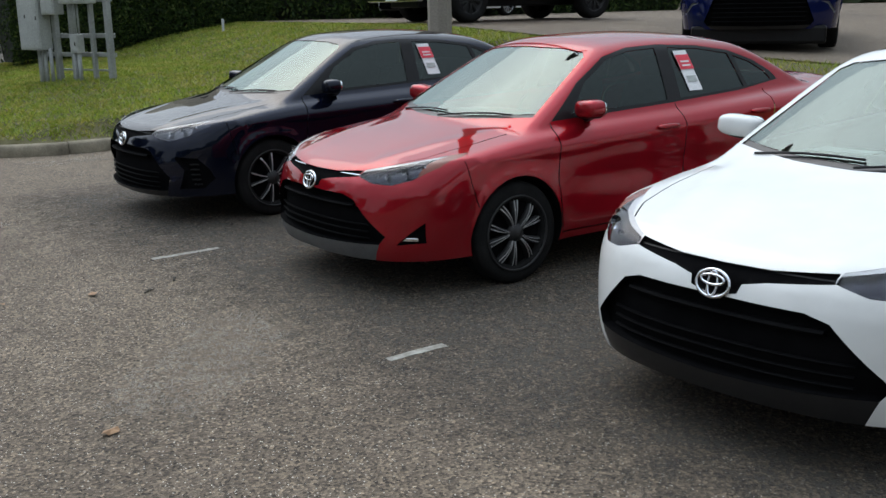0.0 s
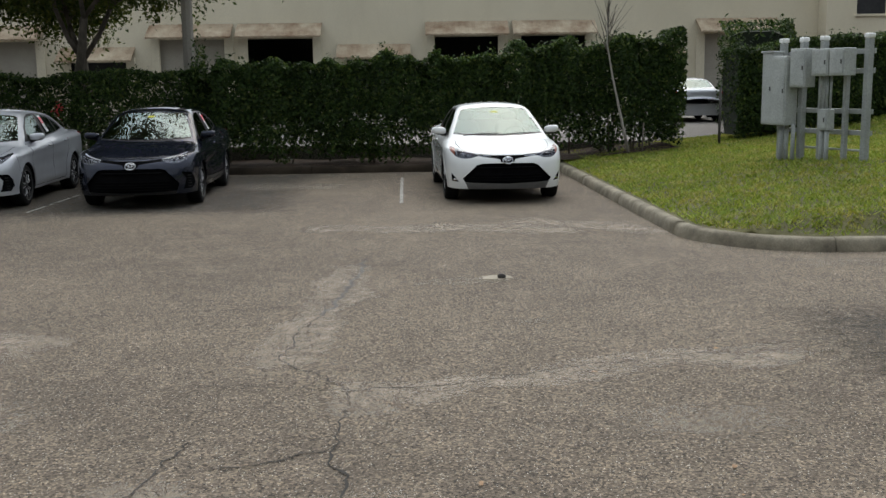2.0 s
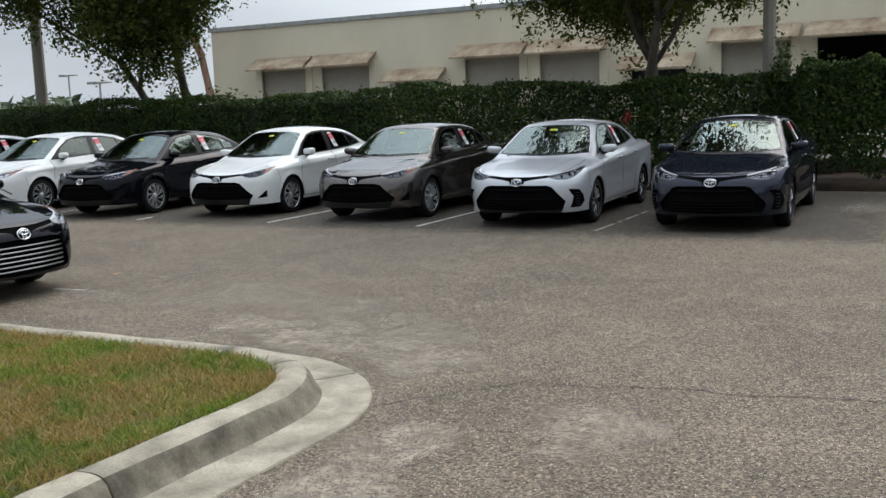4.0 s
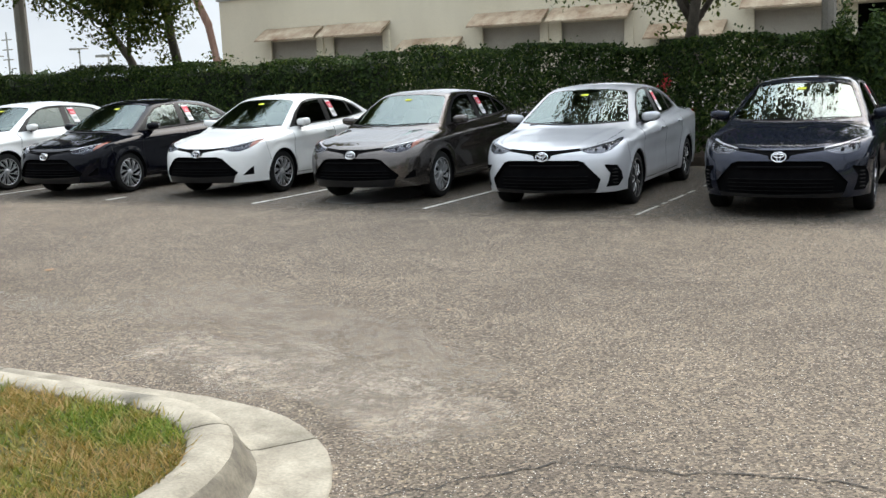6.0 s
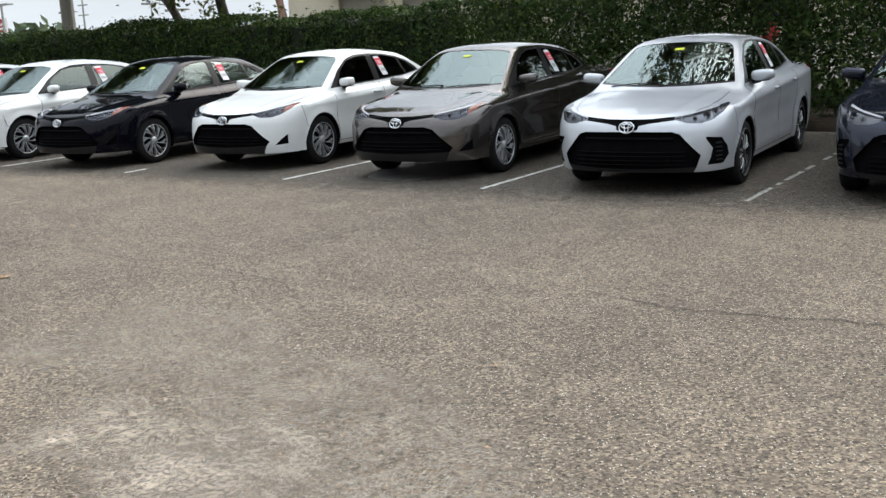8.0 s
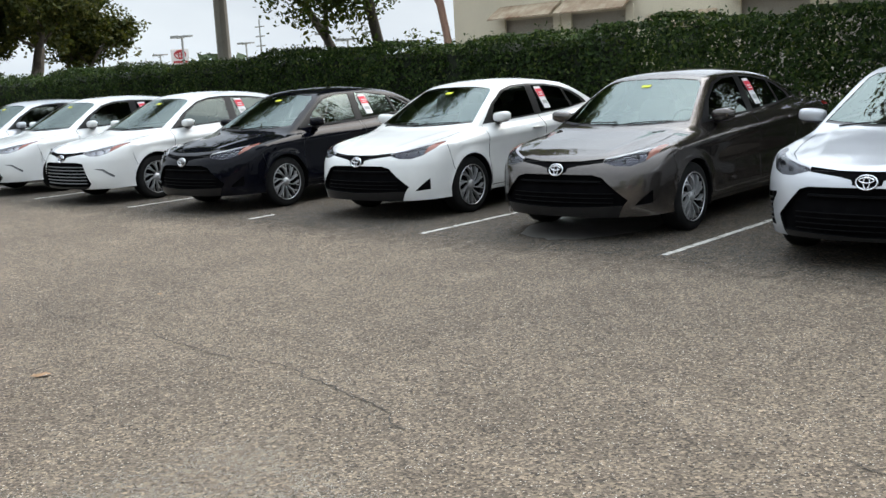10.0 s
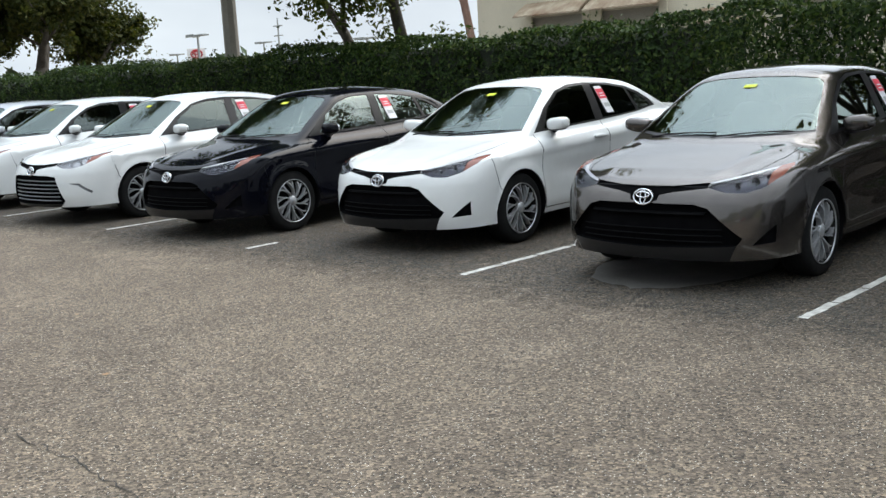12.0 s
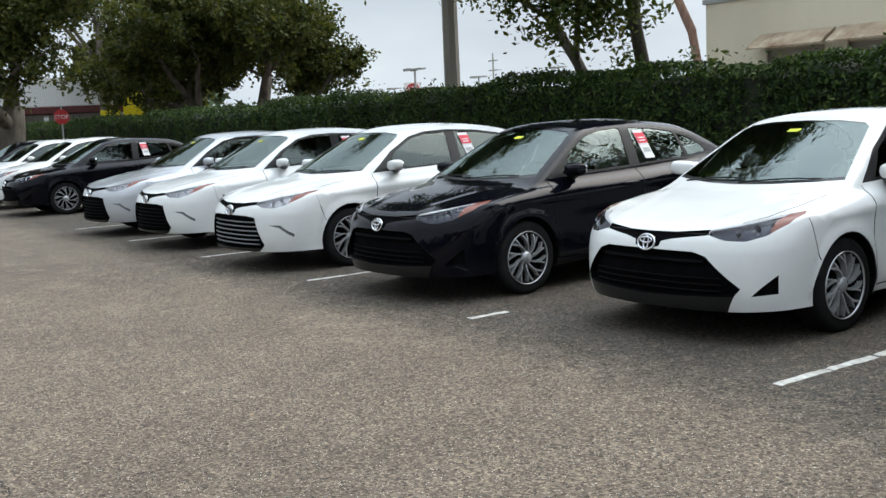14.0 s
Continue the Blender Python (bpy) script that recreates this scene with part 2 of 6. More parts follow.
M["grass_dry"] = patchy_grass("dry_grass_blades", [(0.0, (0.07, 0.13, 0.016)), (0.5, (0.13, 0.205, 0.026)), (1.0, (0.24, 0.25, 0.055))], [(0.0, (0.14, 0.13, 0.03)), (0.5, (0.3, 0.2, 0.075)), (1.0, (0.42, 0.26, 0.13))], dry_from=0.42)
M["grass"] = patchy_grass("grass_blades", [(0.0, (0.115, 0.185, 0.022)), (0.5, (0.19, 0.27, 0.036)), (1.0, (0.29, 0.33, 0.06))], [(0.0, (0.17, 0.2, 0.035)), (0.5, (0.3, 0.285, 0.075)), (1.0, (0.39, 0.33, 0.12))])
M["hedge_leaf"] = leaf_material("hedge_leaves", [(0.0, (0.012, 0.026, 0.008)), (0.5, (0.028, 0.054, 0.014)), (0.85, (0.052, 0.094, 0.023)), (1.0, (0.12, 0.15, 0.045))], 0.5, 0.28, 0.16)
M["tree_leaf"] = leaf_material("tree_leaves", [(0.0, (0.028, 0.05, 0.01)), (0.6, (0.058, 0.088, 0.018)), (1.0, (0.13, 0.14, 0.036))], 0.6, 0.4)
M["oak_leaf"] = leaf_material("oak_leaves", [(0.0, (0.022, 0.034, 0.007)), (0.5, (0.05, 0.064, 0.013)), (1.0, (0.11, 0.108, 0.027))], 0.6, 0.38)
# near-black stands in for the shade deep inside the hedges
M["hedge_core"] = two_tone("hedge_inner_shade", (0.006, 0.01, 0.005), (0.02, 0.028, 0.012), 5, 30, 0.95)
M["bark"] = two_tone("bark", (0.055, 0.046, 0.037), (0.15, 0.127, 0.102), 6, 40, 0.95, bump=0.8, stretch=(1, 1, 0.25), depth=0.02)
M["pale_bark"] = two_tone("pale_bark", (0.2, 0.18, 0.15), (0.42, 0.39, 0.34), 6, 40, 0.9, bump=0.5, stretch=(1, 1, 0.25), depth=0.01)
M["red_bark"] = two_tone("reddish_bark", (0.17, 0.095, 0.07), (0.3, 0.18, 0.13), 6, 40, 0.95, bump=0.6, stretch=(1, 1, 0.25), depth=0.02)
M["stucco"] = two_tone("stucco", (0.6, 0.54, 0.41), (0.7, 0.635, 0.49), 0.35, 30, 0.9, bump=0.2, stretch=(1, 1, 0.4))
M["shutter"] = two_tone("shutter_metal", (0.34, 0.31, 0.26), (0.42, 0.39, 0.33), 0.6, 30, 0.7, bump=0.1)
M["awning"] = two_tone("rusty_awning", (0.19, 0.11, 0.06), (0.46, 0.38, 0.27), 1.1, 25, 0.75, bump=0.2)
# near-black stands in for the unlit rooms behind windows and loading doors
M["dark_opening"] = two_tone("unlit_interior", (0.012, 0.013, 0.015), (0.03, 0.03, 0.032), 1, 8, 0.9)
# a much darker brown than the other kerbs
M["dark_kerb"] = two_tone("dark_brown_kerb", (0.014, 0.011, 0.008), (0.05, 0.038, 0.027), 2.0, 60, 0.95, bump=0.4, spec=0.08)
M["galv"] = two_tone("galvanised_grey", (0.26, 0.275, 0.265), (0.38, 0.4, 0.385), 2.5, 40, 0.55, 0.2, 0.06)
M["galv_light"] = two_tone("grey_enamel", (0.34, 0.355, 0.34), (0.47, 0.49, 0.47), 2.0, 40, 0.5, 0.0, 0.04)
M["white_cap"] = plain("white_cap", (0.75, 0.75, 0.73), 0.5)
M["tyre"] = two_tone("tyre_rubber", (0.008, 0.008, 0.008), (0.016, 0.016, 0.016), 8, 80, 0.8, bump=0.2, spec=0.1)
# concrete for steep kerb faces: stains, and shade put into the colour
M["shaded_face_concrete"] = two_tone("stained_concrete", (0.06, 0.049, 0.034), (0.22, 0.19, 0.14), 5.0, 60, 0.9, bump=0.4)
M["trim"] = two_tone("black_trim", (0.004, 0.004, 0.0045), (0.008, 0.008, 0.0085), 8, 150, 0.4, bump=0.02, spec=0.25)
M["grille"] = two_tone("grille_plastic", (0.003, 0.003, 0.0035), (0.006, 0.006, 0.0065), 10, 150, 0.85, bump=0.05, spec=0.02)
M["lip"] = two_tone("lip_plastic", (0.008, 0.008, 0.009), (0.013, 0.013, 0.014), 10, 120, 0.3, bump=0.01, spec=0.4)
M["tar"] = two_tone("old_tar", (0.07, 0.065, 0.06), (0.14, 0.131, 0.12), 6, 90, 0.85, bump=0.2)
M["damp"] = two_tone("dried_water_mark", (0.1, 0.092, 0.083), (0.165, 0.153, 0.14), 3, 60, 0.6, bump=0.2)
M["lip_silver"] = plain("lip_silver", (0.13, 0.135, 0.14), 0.4, 0.5)
M["dull_chrome"] = plain("dull_chrome", (0.2, 0.205, 0.215), 0.3, 0.7, 0.05)
M["chrome"] = plain("chrome", (0.75, 0.76, 0.78), 0.12, 1.0, 0.03)
M["wheel_silver"] = plain("wheel_silver", (0.42, 0.43, 0.44), 0.25, 0.5, 0.08)
M["wheel_dark"] = plain("wheel_dark", (0.012, 0.012, 0.013), 0.55, 0.0)
M["wheel_machined"] = plain("wheel_machined", (0.55, 0.55, 0.56), 0.3, 0.6, 0.05)
M["lamp_bowl"] = plain("lamp_reflector", (0.035, 0.038, 0.052), 0.25, 0.5, 0.4, 30)
M["lamp_led"] = plain("lamp_white_strip", (0.4, 0.41, 0.43), 0.3, 0.2)
M["lamp_smoke"] = plain("smoked_reflector", (0.13, 0.135, 0.15), 0.25, 0.5, 0.4, 30)
M["lamp_clear"] = plain("bright_reflector", (0.5, 0.5, 0.5), 0.25, 0.6, 0.3, 30)
M["amber"] = plain("amber_reflector", (0.2, 0.055, 0.035), 0.25)
M["tail_red"] = plain("tail_red", (0.35, 0.012, 0.012), 0.2)
M["seat"] = two_tone("seat_cloth", (0.05, 0.05, 0.052), (0.09, 0.088, 0.085), 20, 200, 0.9)
M["dash"] = two_tone("dash_plastic", (0.02, 0.02, 0.021), (0.035, 0.035, 0.036), 10, 200, 0.7)
M["glass"] = glass_material("car_glass", (0.5, 0.62, 0.57), 1.85)
M["glass_dark"] = glass_material("tinted_glass", (0.13, 0.145, 0.15), 1.55)
M["lens"] = glass_material("lamp_lens", (0.92, 0.92, 0.94), 1.36, (0.95, 0.95, 0.96))
M["paper"] = plain("sticker_paper", (0.8, 0.8, 0.8), 0.6, 0, 0.04)
M["sticker_red"] = plain("sticker_red", (0.78, 0.06, 0.09), 0.6, 0, 0.05)
M["yellow"] = plain("yellow_tag", (0.55, 0.62, 0.03), 0.6, 0, 0.05)
M["yellow_sign"] = plain("yellow_sign", (0.85, 0.68, 0.02), 0.5, 0, 0.05)
M["fascia_red"] = plain("dull_red_fascia", (0.1, 0.016, 0.016), 0.6, 0, 0.15)
M["sign_red"] = plain("sign_red", (0.42, 0.02, 0.025), 0.45, 0, 0.08)
M["dead_leaf"] = plain("dead_leaf", (0.33, 0.2, 0.11), 0.8, 0, 0.2)
M["bare_metal"] = plain("dark_steel", (0.06, 0.055, 0.05), 0.7, 0.3)
M["flower"] = plain("red_blossom", (0.38, 0.015, 0.018), 0.6)
M["far_tree"] = two_tone("far_foliage", (0.03, 0.05, 0.025), (0.08, 0.11, 0.05), 0.6, 4, 0.95)
PAINT = {
    "white": car_paint("white_paint", (0.7, 0.71, 0.697), 0.0, 0.35),
    "red": car_paint("red_paint", (0.34, 0.009, 0.018), 0.6, 0.3, 0.1),
    "black": car_paint("black_paint", (0.003, 0.0033, 0.006), 0.0, 0.2),
    "navy": car_paint("navy_black_paint", (0.005, 0.0075, 0.019), 0.5, 0.22, 0.05),
    "silver": car_paint("silver_paint", (0.52, 0.535, 0.56), 0.5, 0.4, 0.1),
    "grey": car_paint("bronze_grey_paint", (0.118, 0.106, 0.098), 0.88, 0.24, 0.08),
    "slate": car_paint("slate_blue_paint", (0.023, 0.027, 0.042), 0.65, 0.26, 0.08),
    "blue": car_paint("deep_blue_paint", (0.004, 0.008, 0.055), 0.2, 0.3),
    "truck_red": car_paint("truck_red_paint", (0.42, 0.01, 0.012), 0.0, 0.3),
}


# ---- mesh helpers ----
def mesh_np(name, verts, faces, material=None, smooth=False):
    """A mesh from arrays of vertices and of triangles or quads."""
    me = bpy.data.meshes.new(name)
    verts, faces = np.asarray(verts, np.float32), np.asarray(faces, np.int32)
    k = faces.shape[1]
    me.vertices.add(len(verts))
    me.vertices.foreach_set("co", verts.ravel())
    me.loops.add(faces.size)
    me.loops.foreach_set("vertex_index", faces.ravel())
    me.polygons.add(len(faces))
    me.polygons.foreach_set("loop_start", np.arange(0, faces.size, k, dtype=np.int32))
    me.polygons.foreach_set("use_smooth", np.full(len(faces), smooth))
    me.update(calc_edges=True)
    me.validate()
    if material:
        me.materials.append(material)
    return me


def part(name, bm, material, parent, label="", smooth=False, at=None):
    """One mesh object under a thing or a part; bm may be a bmesh or a mesh."""
    if isinstance(bm, bmesh.types.BMesh):
        me = bpy.data.meshes.new(name)
        bmesh.ops.recalc_face_normals(bm, faces=bm.faces)
        bm.to_mesh(me)
        bm.free()
        if smooth:
            me.polygons.foreach_set("use_smooth", [True] * len(me.polygons))
    else:
        me = bm
    if material and not me.materials:
        me.materials.append(material)
    ob = new(name, me)
    if parent:
        ob.parent = parent
    if at is not None:
        ob.matrix_basis = at
    if label:
        ob["label"] = label
    return ob


def box(bm, lo, hi, bevel=0.0, m=None):
    """A box between two corners with its edges eased, added to bm."""
    tmp = bmesh.new()
    bmesh.ops.create_cube(tmp, size=1)
    lo, hi = Vector(lo), Vector(hi)
    for v in tmp.verts:
        v.co = Vector(((lo[i] + hi[i]) / 2 + v.co[i] * (hi[i] - lo[i]) for i in range(3)))
    if bevel:
        bmesh.ops.bevel(tmp, geom=tmp.edges[:] + tmp.verts[:], offset=bevel, segments=2, affect="EDGES", profile=0.5)
    if m is not None:
        tmp.transform(m)
    me = bpy.data.meshes.new("tmp")
    tmp.to_mesh(me)
    tmp.free()
    bm.from_mesh(me)
    bpy.data.meshes.remove(me)
    return bm


def tube(bm, points, radii, sides=8, caps=True):
    """A tapering tube along points, added to bm."""
    rings = []
    pts = [Vector(p) for p in points]
    for i, p in enumerate(pts):
        d = (pts[min(i + 1, len(pts) - 1)] - pts[max(i - 1, 0)]).normalized()
        a = d.orthogonal().normalized() if abs(d.z) < 0.99 else Vector((1, 0, 0))
        if abs(d.z) < 0.99:
            a = d.cross(Vector((0, 0, 1))).normalized()
        b = d.cross(a)
        rings.append([bm.verts.new(p + radii[i] * (a * math.cos(2 * math.pi * k / sides) + b * math.sin(2 * math.pi * k / sides))) for k in range(sides)])
    for r, s in zip(rings, rings[1:]):
        for k in range(sides):
            bm.faces.new((r[k], r[(k + 1) % sides], s[(k + 1) % sides], s[k]))
    if caps:
        bm.faces.new(rings[0][::-1])
        bm.faces.new(rings[-1])
    return bm


def lathe(bm, profile, sides=40):
    """A closed or open profile of (r, along) turned about the x axis."""
    rings = []
    for r, a in profile:
        rings.append([bm.verts.new((a, r * math.cos(2 * math.pi * k / sides), r * math.sin(2 * math.pi * k / sides))) for k in range(sides)])
    for r, s in zip(rings, rings[1:]):
        for k in range(sides):
            bm.faces.new((r[k], r[(k + 1) % sides], s[(k + 1) % sides], s[k]))
    return bm


def empty(name, m=None):
    ob = new(name)
    ob.empty_display_size = 0.3
    if m is not None:
        ob.matrix_basis = m
    return ob


# ---- cars: a shell taken from one smooth solid, cut along its panel lines ----
def smin(a, b, k):
    h = np.clip(0.5 + 0.5 * (b - a) / k, 0, 1)
    return b * (1 - h) + a * h - k * h * (1 - h)


def smax(a, b, k):
    return -smin(-a, -b, k)


HOOD_Y = [-0.2, 0.02, 0.12, 0.3, 0.6, 0.9, 1.2, 1.6, 2.4, 3.4, 4.0, 4.45, 4.62, 4.8]
HOOD_Z = [0.60, 0.705, 0.745, 0.80, 0.868, 0.925, 0.968, 1.0, 1.045, 1.075, 1.085, 1.085, 1.06, 1.0]
CROWN_Y = [0.0, 0.5, 1.2, 2.4, 4.0, 4.7]
CROWN_C = [0.03, 0.045, 0.075, 0.105, 0.085, 0.09]
SIDE_Z = [0.1, 0.2, 0.3, 0.45, 0.6, 0.72, 0.82, 0.92, 1.02, 1.2]
SIDE_W = [0.79, 0.842, 0.866, 0.874, 0.879, 0.882, 0.88, 0.866, 0.838, 0.78]
NOSE_Z = [0.1, 0.2, 0.26, 0.34, 0.5, 0.6, 0.66, 0.72, 0.8, 1.0]
NOSE_Y = [0.09, 0.02, -0.012, -0.026, -0.014, 0.008, 0.028, 0.07, 0.14, 0.4]


def smooth_table(x, xs, ys):
    """A table read with eased joints."""
    e = 0.05
    return (np.interp(x - e, xs, ys) + 2 * np.interp(x, xs, ys) + np.interp(x + e, xs, ys)) / 4


def nose_line(ax, z):
    u = np.clip(ax / (0.885 - 0.1 * np.clip(0.62 - z, 0, 0.36)), 0, 0.999)
    return smooth_table(z, NOSE_Z, NOSE_Y) + 0.69 * (1 - (1 - u**2.6) ** (1 / 2.6))


def body_field(x, y, z):
    """Below zero inside the body; the nose is at y = 0, the tail at 4.65."""
    ax = np.abs(x)
    top = z - (smooth_table(y, HOOD_Y, HOOD_Z) - smooth_table(y, CROWN_Y, CROWN_C) * (ax / 0.82) ** 2.6)
    ridge = 0.36 + 0.24 * np.clip(y, 0, 1.2)
    top = top - 0.006 * np.exp(-(((ax - ridge) / 0.06) ** 2)) * np.clip(y / 0.3, 0, 1) * np.clip((1.35 - y) / 0.3, 0, 1)
    width = smooth_table(z, SIDE_Z, SIDE_W)
    crease = 0.79 + 0.045 * (y - 1.0)
    width = width + 0.011 * np.exp(-(((z - crease) / 0.042) ** 2))
    flank = np.exp(-(((y - 2.3) / 0.85) ** 4))
    width = width - 0.016 * flank * np.exp(-(((z - 0.6) / 0.1) ** 2)) + 0.01 * flank * np.exp(-(((z - 0.33) / 0.07) ** 2))
    for cy in (0.95, 3.65):
        r = np.sqrt((y - cy) ** 2 + (z - 0.33) ** 2)
        width = width + 0.018 * np.exp(-(((r - 0.345) / 0.06) ** 2))
    side = ax - width + 0.06 * np.clip((y - 3.6) / 1.0, 0, 1) ** 2
    front = nose_line(ax, z) - y
    u = np.clip(ax / 0.885, 0, 0.999)
    tail = y - (4.65 - 0.5 * (1 - (1 - u**3) ** (1 / 3)) - 0.25 * np.clip(z - 0.95, 0, 1) - 0.25 * np.clip(0.4 - z, 0, 1))
    lower = smax(smax(top, side, 0.07), smax(front, tail, 0.02), 0.06)
    lower = smax(lower, 0.19 - z, 0.02)
    cz = np.maximum(z - 0.95, -0.1)
    cab_side = (ax - (0.79 - 0.46 * cz - 0.12 * np.clip(cz, 0, 1) ** 2 - 0.03 * ((y - 2.24) / 1.3) ** 2)) * 0.9
    roof = z - (1.458 - 0.078 * ((y - 2.49) / 0.95) ** 2 - 0.055 * (ax / 0.55) ** 2.2)
    screen = (0.96 + (z - 0.94) * 1.92 + 0.17 * (ax / 0.7) ** 2 - y) * 0.46
    back = (y - (4.08 - (z - 1.07) * 2.2 - 0.16 * (ax / 0.65) ** 2)) * 0.42
    cabin = smax(smax(roof, cab_side, 0.07), smax(screen, back, 0.02), 0.045)
    cabin = smax(cabin, 0.6 - z, 0.02)
    return smin(lower, cabin, 0.035)


def field_normal(p, e=0.004):
    g = np.stack([body_field(*(p + d).T) - body_field(*(p - d).T) for d in np.eye(3) * e], 1)
    return g / (2 * e)


def surface_net(lo, hi, h):
    """Vertices and quads on the zero level of the body field."""
    axes = [np.arange(a, b + h, h) for a, b in zip(lo, hi)]
    g = np.meshgrid(*axes, indexing="ij")
    v = body_field(*g)
    n = [len(a) - 1 for a in axes]
    total, count = np.zeros((*n, 3)), np.zeros(n)
    for ax in range(3):
        o = [a for a in range(3) if a != ax]
        sl0, sl1 = [slice(None)] * 3, [slice(None)] * 3
        sl0[ax], sl1[ax] = slice(0, -1), slice(1, None)
        a, b = v[tuple(sl0)], v[tuple(sl1)]
        cross = (a < 0) != (b < 0)
        f = np.where(cross, a / np.where(cross, a - b, 1), 0)
        pos = np.stack([gg[tuple(sl0)] for gg in g], -1).copy()
        pos[..., ax] += f * h
        for d0 in (0, 1):
            for d1 in (0, 1):
                s = [slice(None)] * 3
                s[o[0]], s[o[1]] = slice(d0, d0 + n[o[0]]), slice(d1, d1 + n[o[1]])
                c = cross[tuple(s)]
                total += pos[tuple(s)] * c[..., None]
                count += c
    used = count > 0
    index = np.full(n, -1)
    index[used] = np.arange(used.sum())
    verts = total[used] / count[used][:, None]
    faces = []
    for ax in range(3):
        o = [a for a in range(3) if a != ax]
        sl0, sl1 = [slice(None)] * 3, [slice(None)] * 3
        sl0[ax], sl1[ax] = slice(0, -1), slice(1, None)
        sl0[o[0]] = sl1[o[0]] = slice(1, -1)
        sl0[o[1]] = sl1[o[1]] = slice(1, -1)
        a, b = v[tuple(sl0)] < 0, v[tuple(sl1)] < 0
        ids = np.argwhere(a != b)
        flip = a[a != b]
        for p, q in ((0, 1),):
            quad = []
            for d0, d1 in ((0, 0), (1, 0), (1, 1), (0, 1)):
                c = ids.copy()
                c[:, o[0]] += d0
                c[:, o[1]] += d1
                quad.append(index[tuple(c.T)])
            quad = np.stack(quad, 1)
            if ax == 1:
                flip = ~flip
            quad[~flip] = quad[~flip][:, ::-1]
            faces.append(quad)
    for _ in range(5):
        gr = field_normal(verts)
        verts = verts - np.clip(body_field(*verts.T), -0.02, 0.02)[:, None] * gr / np.maximum((gr**2).sum(1), 0.05)[:, None]
    return verts, np.concatenate(faces)


def on_side(y, z):
    """Half-width of the body at a place of the side view."""
    lo, hi = 0.0, 1.2
    for _ in range(30):
        mid = (lo + hi) / 2
        lo, hi = (mid, hi) if body_field(np.array([mid]), np.array([y]), np.array([z]))[0] < 0 else (lo, mid)
    return lo


def on_front(x, z):
    """How far back the body lies at a place of the front view."""
    lo, hi = -0.3, 2.4
    for _ in range(30):
        mid = (lo + hi) / 2
        lo, hi = (lo, mid) if body_field(np.array([x]), np.array([mid]), np.array([z]))[0] < 0 else (mid, hi)
    return hi


def inside(poly, p, q):
    hit = False
    for (x0, y0), (x1, y1) in zip(poly, poly[1:] + poly[:1]):
        if (y0 > q) != (y1 > q) and p < (x1 - x0) * (q - y0) / (y1 - y0) + x0:
            hit = not hit
    return hit


def strip(points, w):
    """Thin four-sided pieces along a line of a view, for a shut line."""
    out = []
    for (a, b), (c, d) in zip(points, points[1:]):
        n = math.hypot(c - a, d - b)
        u, v = (c - a) / n, (d - b) / n
        a, b, c, d = a - u * w / 2, b - v * w / 2, c + u * w / 2, d + v * w / 2
        out.append([(a - v * w / 2, b + u * w / 2), (a + v * w / 2, b - u * w / 2), (c + v * w / 2, d - u * w / 2), (c - v * w / 2, d + u * w / 2)])
    return out


def mirrored(poly):
    return [(-a, b) for a, b in poly][::-1]


def symmetric(half):
    """A closed outline from its half with x above zero, from the top middle to the bottom middle."""
    return half + [(-a, b) for a, b in half[::-1] if a > 1e-6]


DLO = [(1.3, 0.955), (1.74, 0.972), (2.39, 0.998), (3.14, 1.035), (3.62, 1.085), (3.56, 1.15), (3.4, 1.235), (3.16, 1.312), (2.84, 1.358), (2.44, 1.378), (2.14, 1.368), (1.89, 1.318), (1.6, 1.17)]
PANE_FRONT = [(1.48, 0.985), (2.36, 1.017), (2.4, 1.356), (2.14, 1.345), (1.92, 1.3), (1.66, 1.168)]
PANE_REAR = [(2.495, 1.022), (3.2, 1.055), (3.14, 1.292), (2.84, 1.336), (2.53, 1.356)]
PANE_QUARTER = [(3.24, 1.058), (3.54, 1.09), (3.5, 1.145), (3.36, 1.222), (3.19, 1.276)]
DOOR_FRONT = [(1.285, 0.95), (1.27, 0.62), (1.31, 0.272), (2.415, 0.272), (2.42, 1.005)]
DOOR_REAR = [(2.42, 1.005), (2.415, 0.272), (3.11, 0.272), (3.16, 0.5), (3.32, 0.72), (3.4, 1.05)]
WINDSCREEN = symmetric([(0, 1.378), (0.3, 1.371), (0.48, 1.35), (0.533, 1.32), (0.662, 1.06), (0.7, 0.982), (0.55, 0.972), (0.3, 0.959), (0, 0.953)])
COWL = symmetric([(0, 0.975), (0.3, 0.98), (0.55, 0.993), (0.71, 1.005), (0.73, 0.965), (0.55, 0.96), (0.3, 0.95), (0, 0.94)])
BACKLIGHT = symmetric([(0, 1.375), (0.3, 1.368), (0.5, 1.34), (0.6, 1.13), (0.4, 1.11), (0, 1.1)])
HEADLAMP = [(0.43, 0.705), (0.55, 0.672), (0.66, 0.668), (0.745, 0.70), (0.805, 0.765), (0.818, 0.815), (0.79, 0.83), (0.62, 0.78), (0.44, 0.738)]
HEADLAMP_BAND = [(0.41, 0.722), (0.55, 0.749), (0.66, 0.778), (0.775, 0.812), (0.8, 0.86), (0.6, 0.83), (0.41, 0.77)]
HEADLAMP_AMBER = [(0.757, 0.695), (0.83, 0.76), (0.84, 0.86), (0.755, 0.86), (0.742, 0.822)]
TAIL_LAMP = [(0.5, 0.86), (0.82, 0.84), (0.82, 1.0), (0.62, 0.99)]
HOOD_TOP = symmetric([(0, 0.96), (0.45, 1.0), (0.66, 1.1), (0.70, 1.0), (0.70, 0.7), (0.66, 0.42), (0.45, 0.13), (0.25, 0.06), (0, 0.03)])
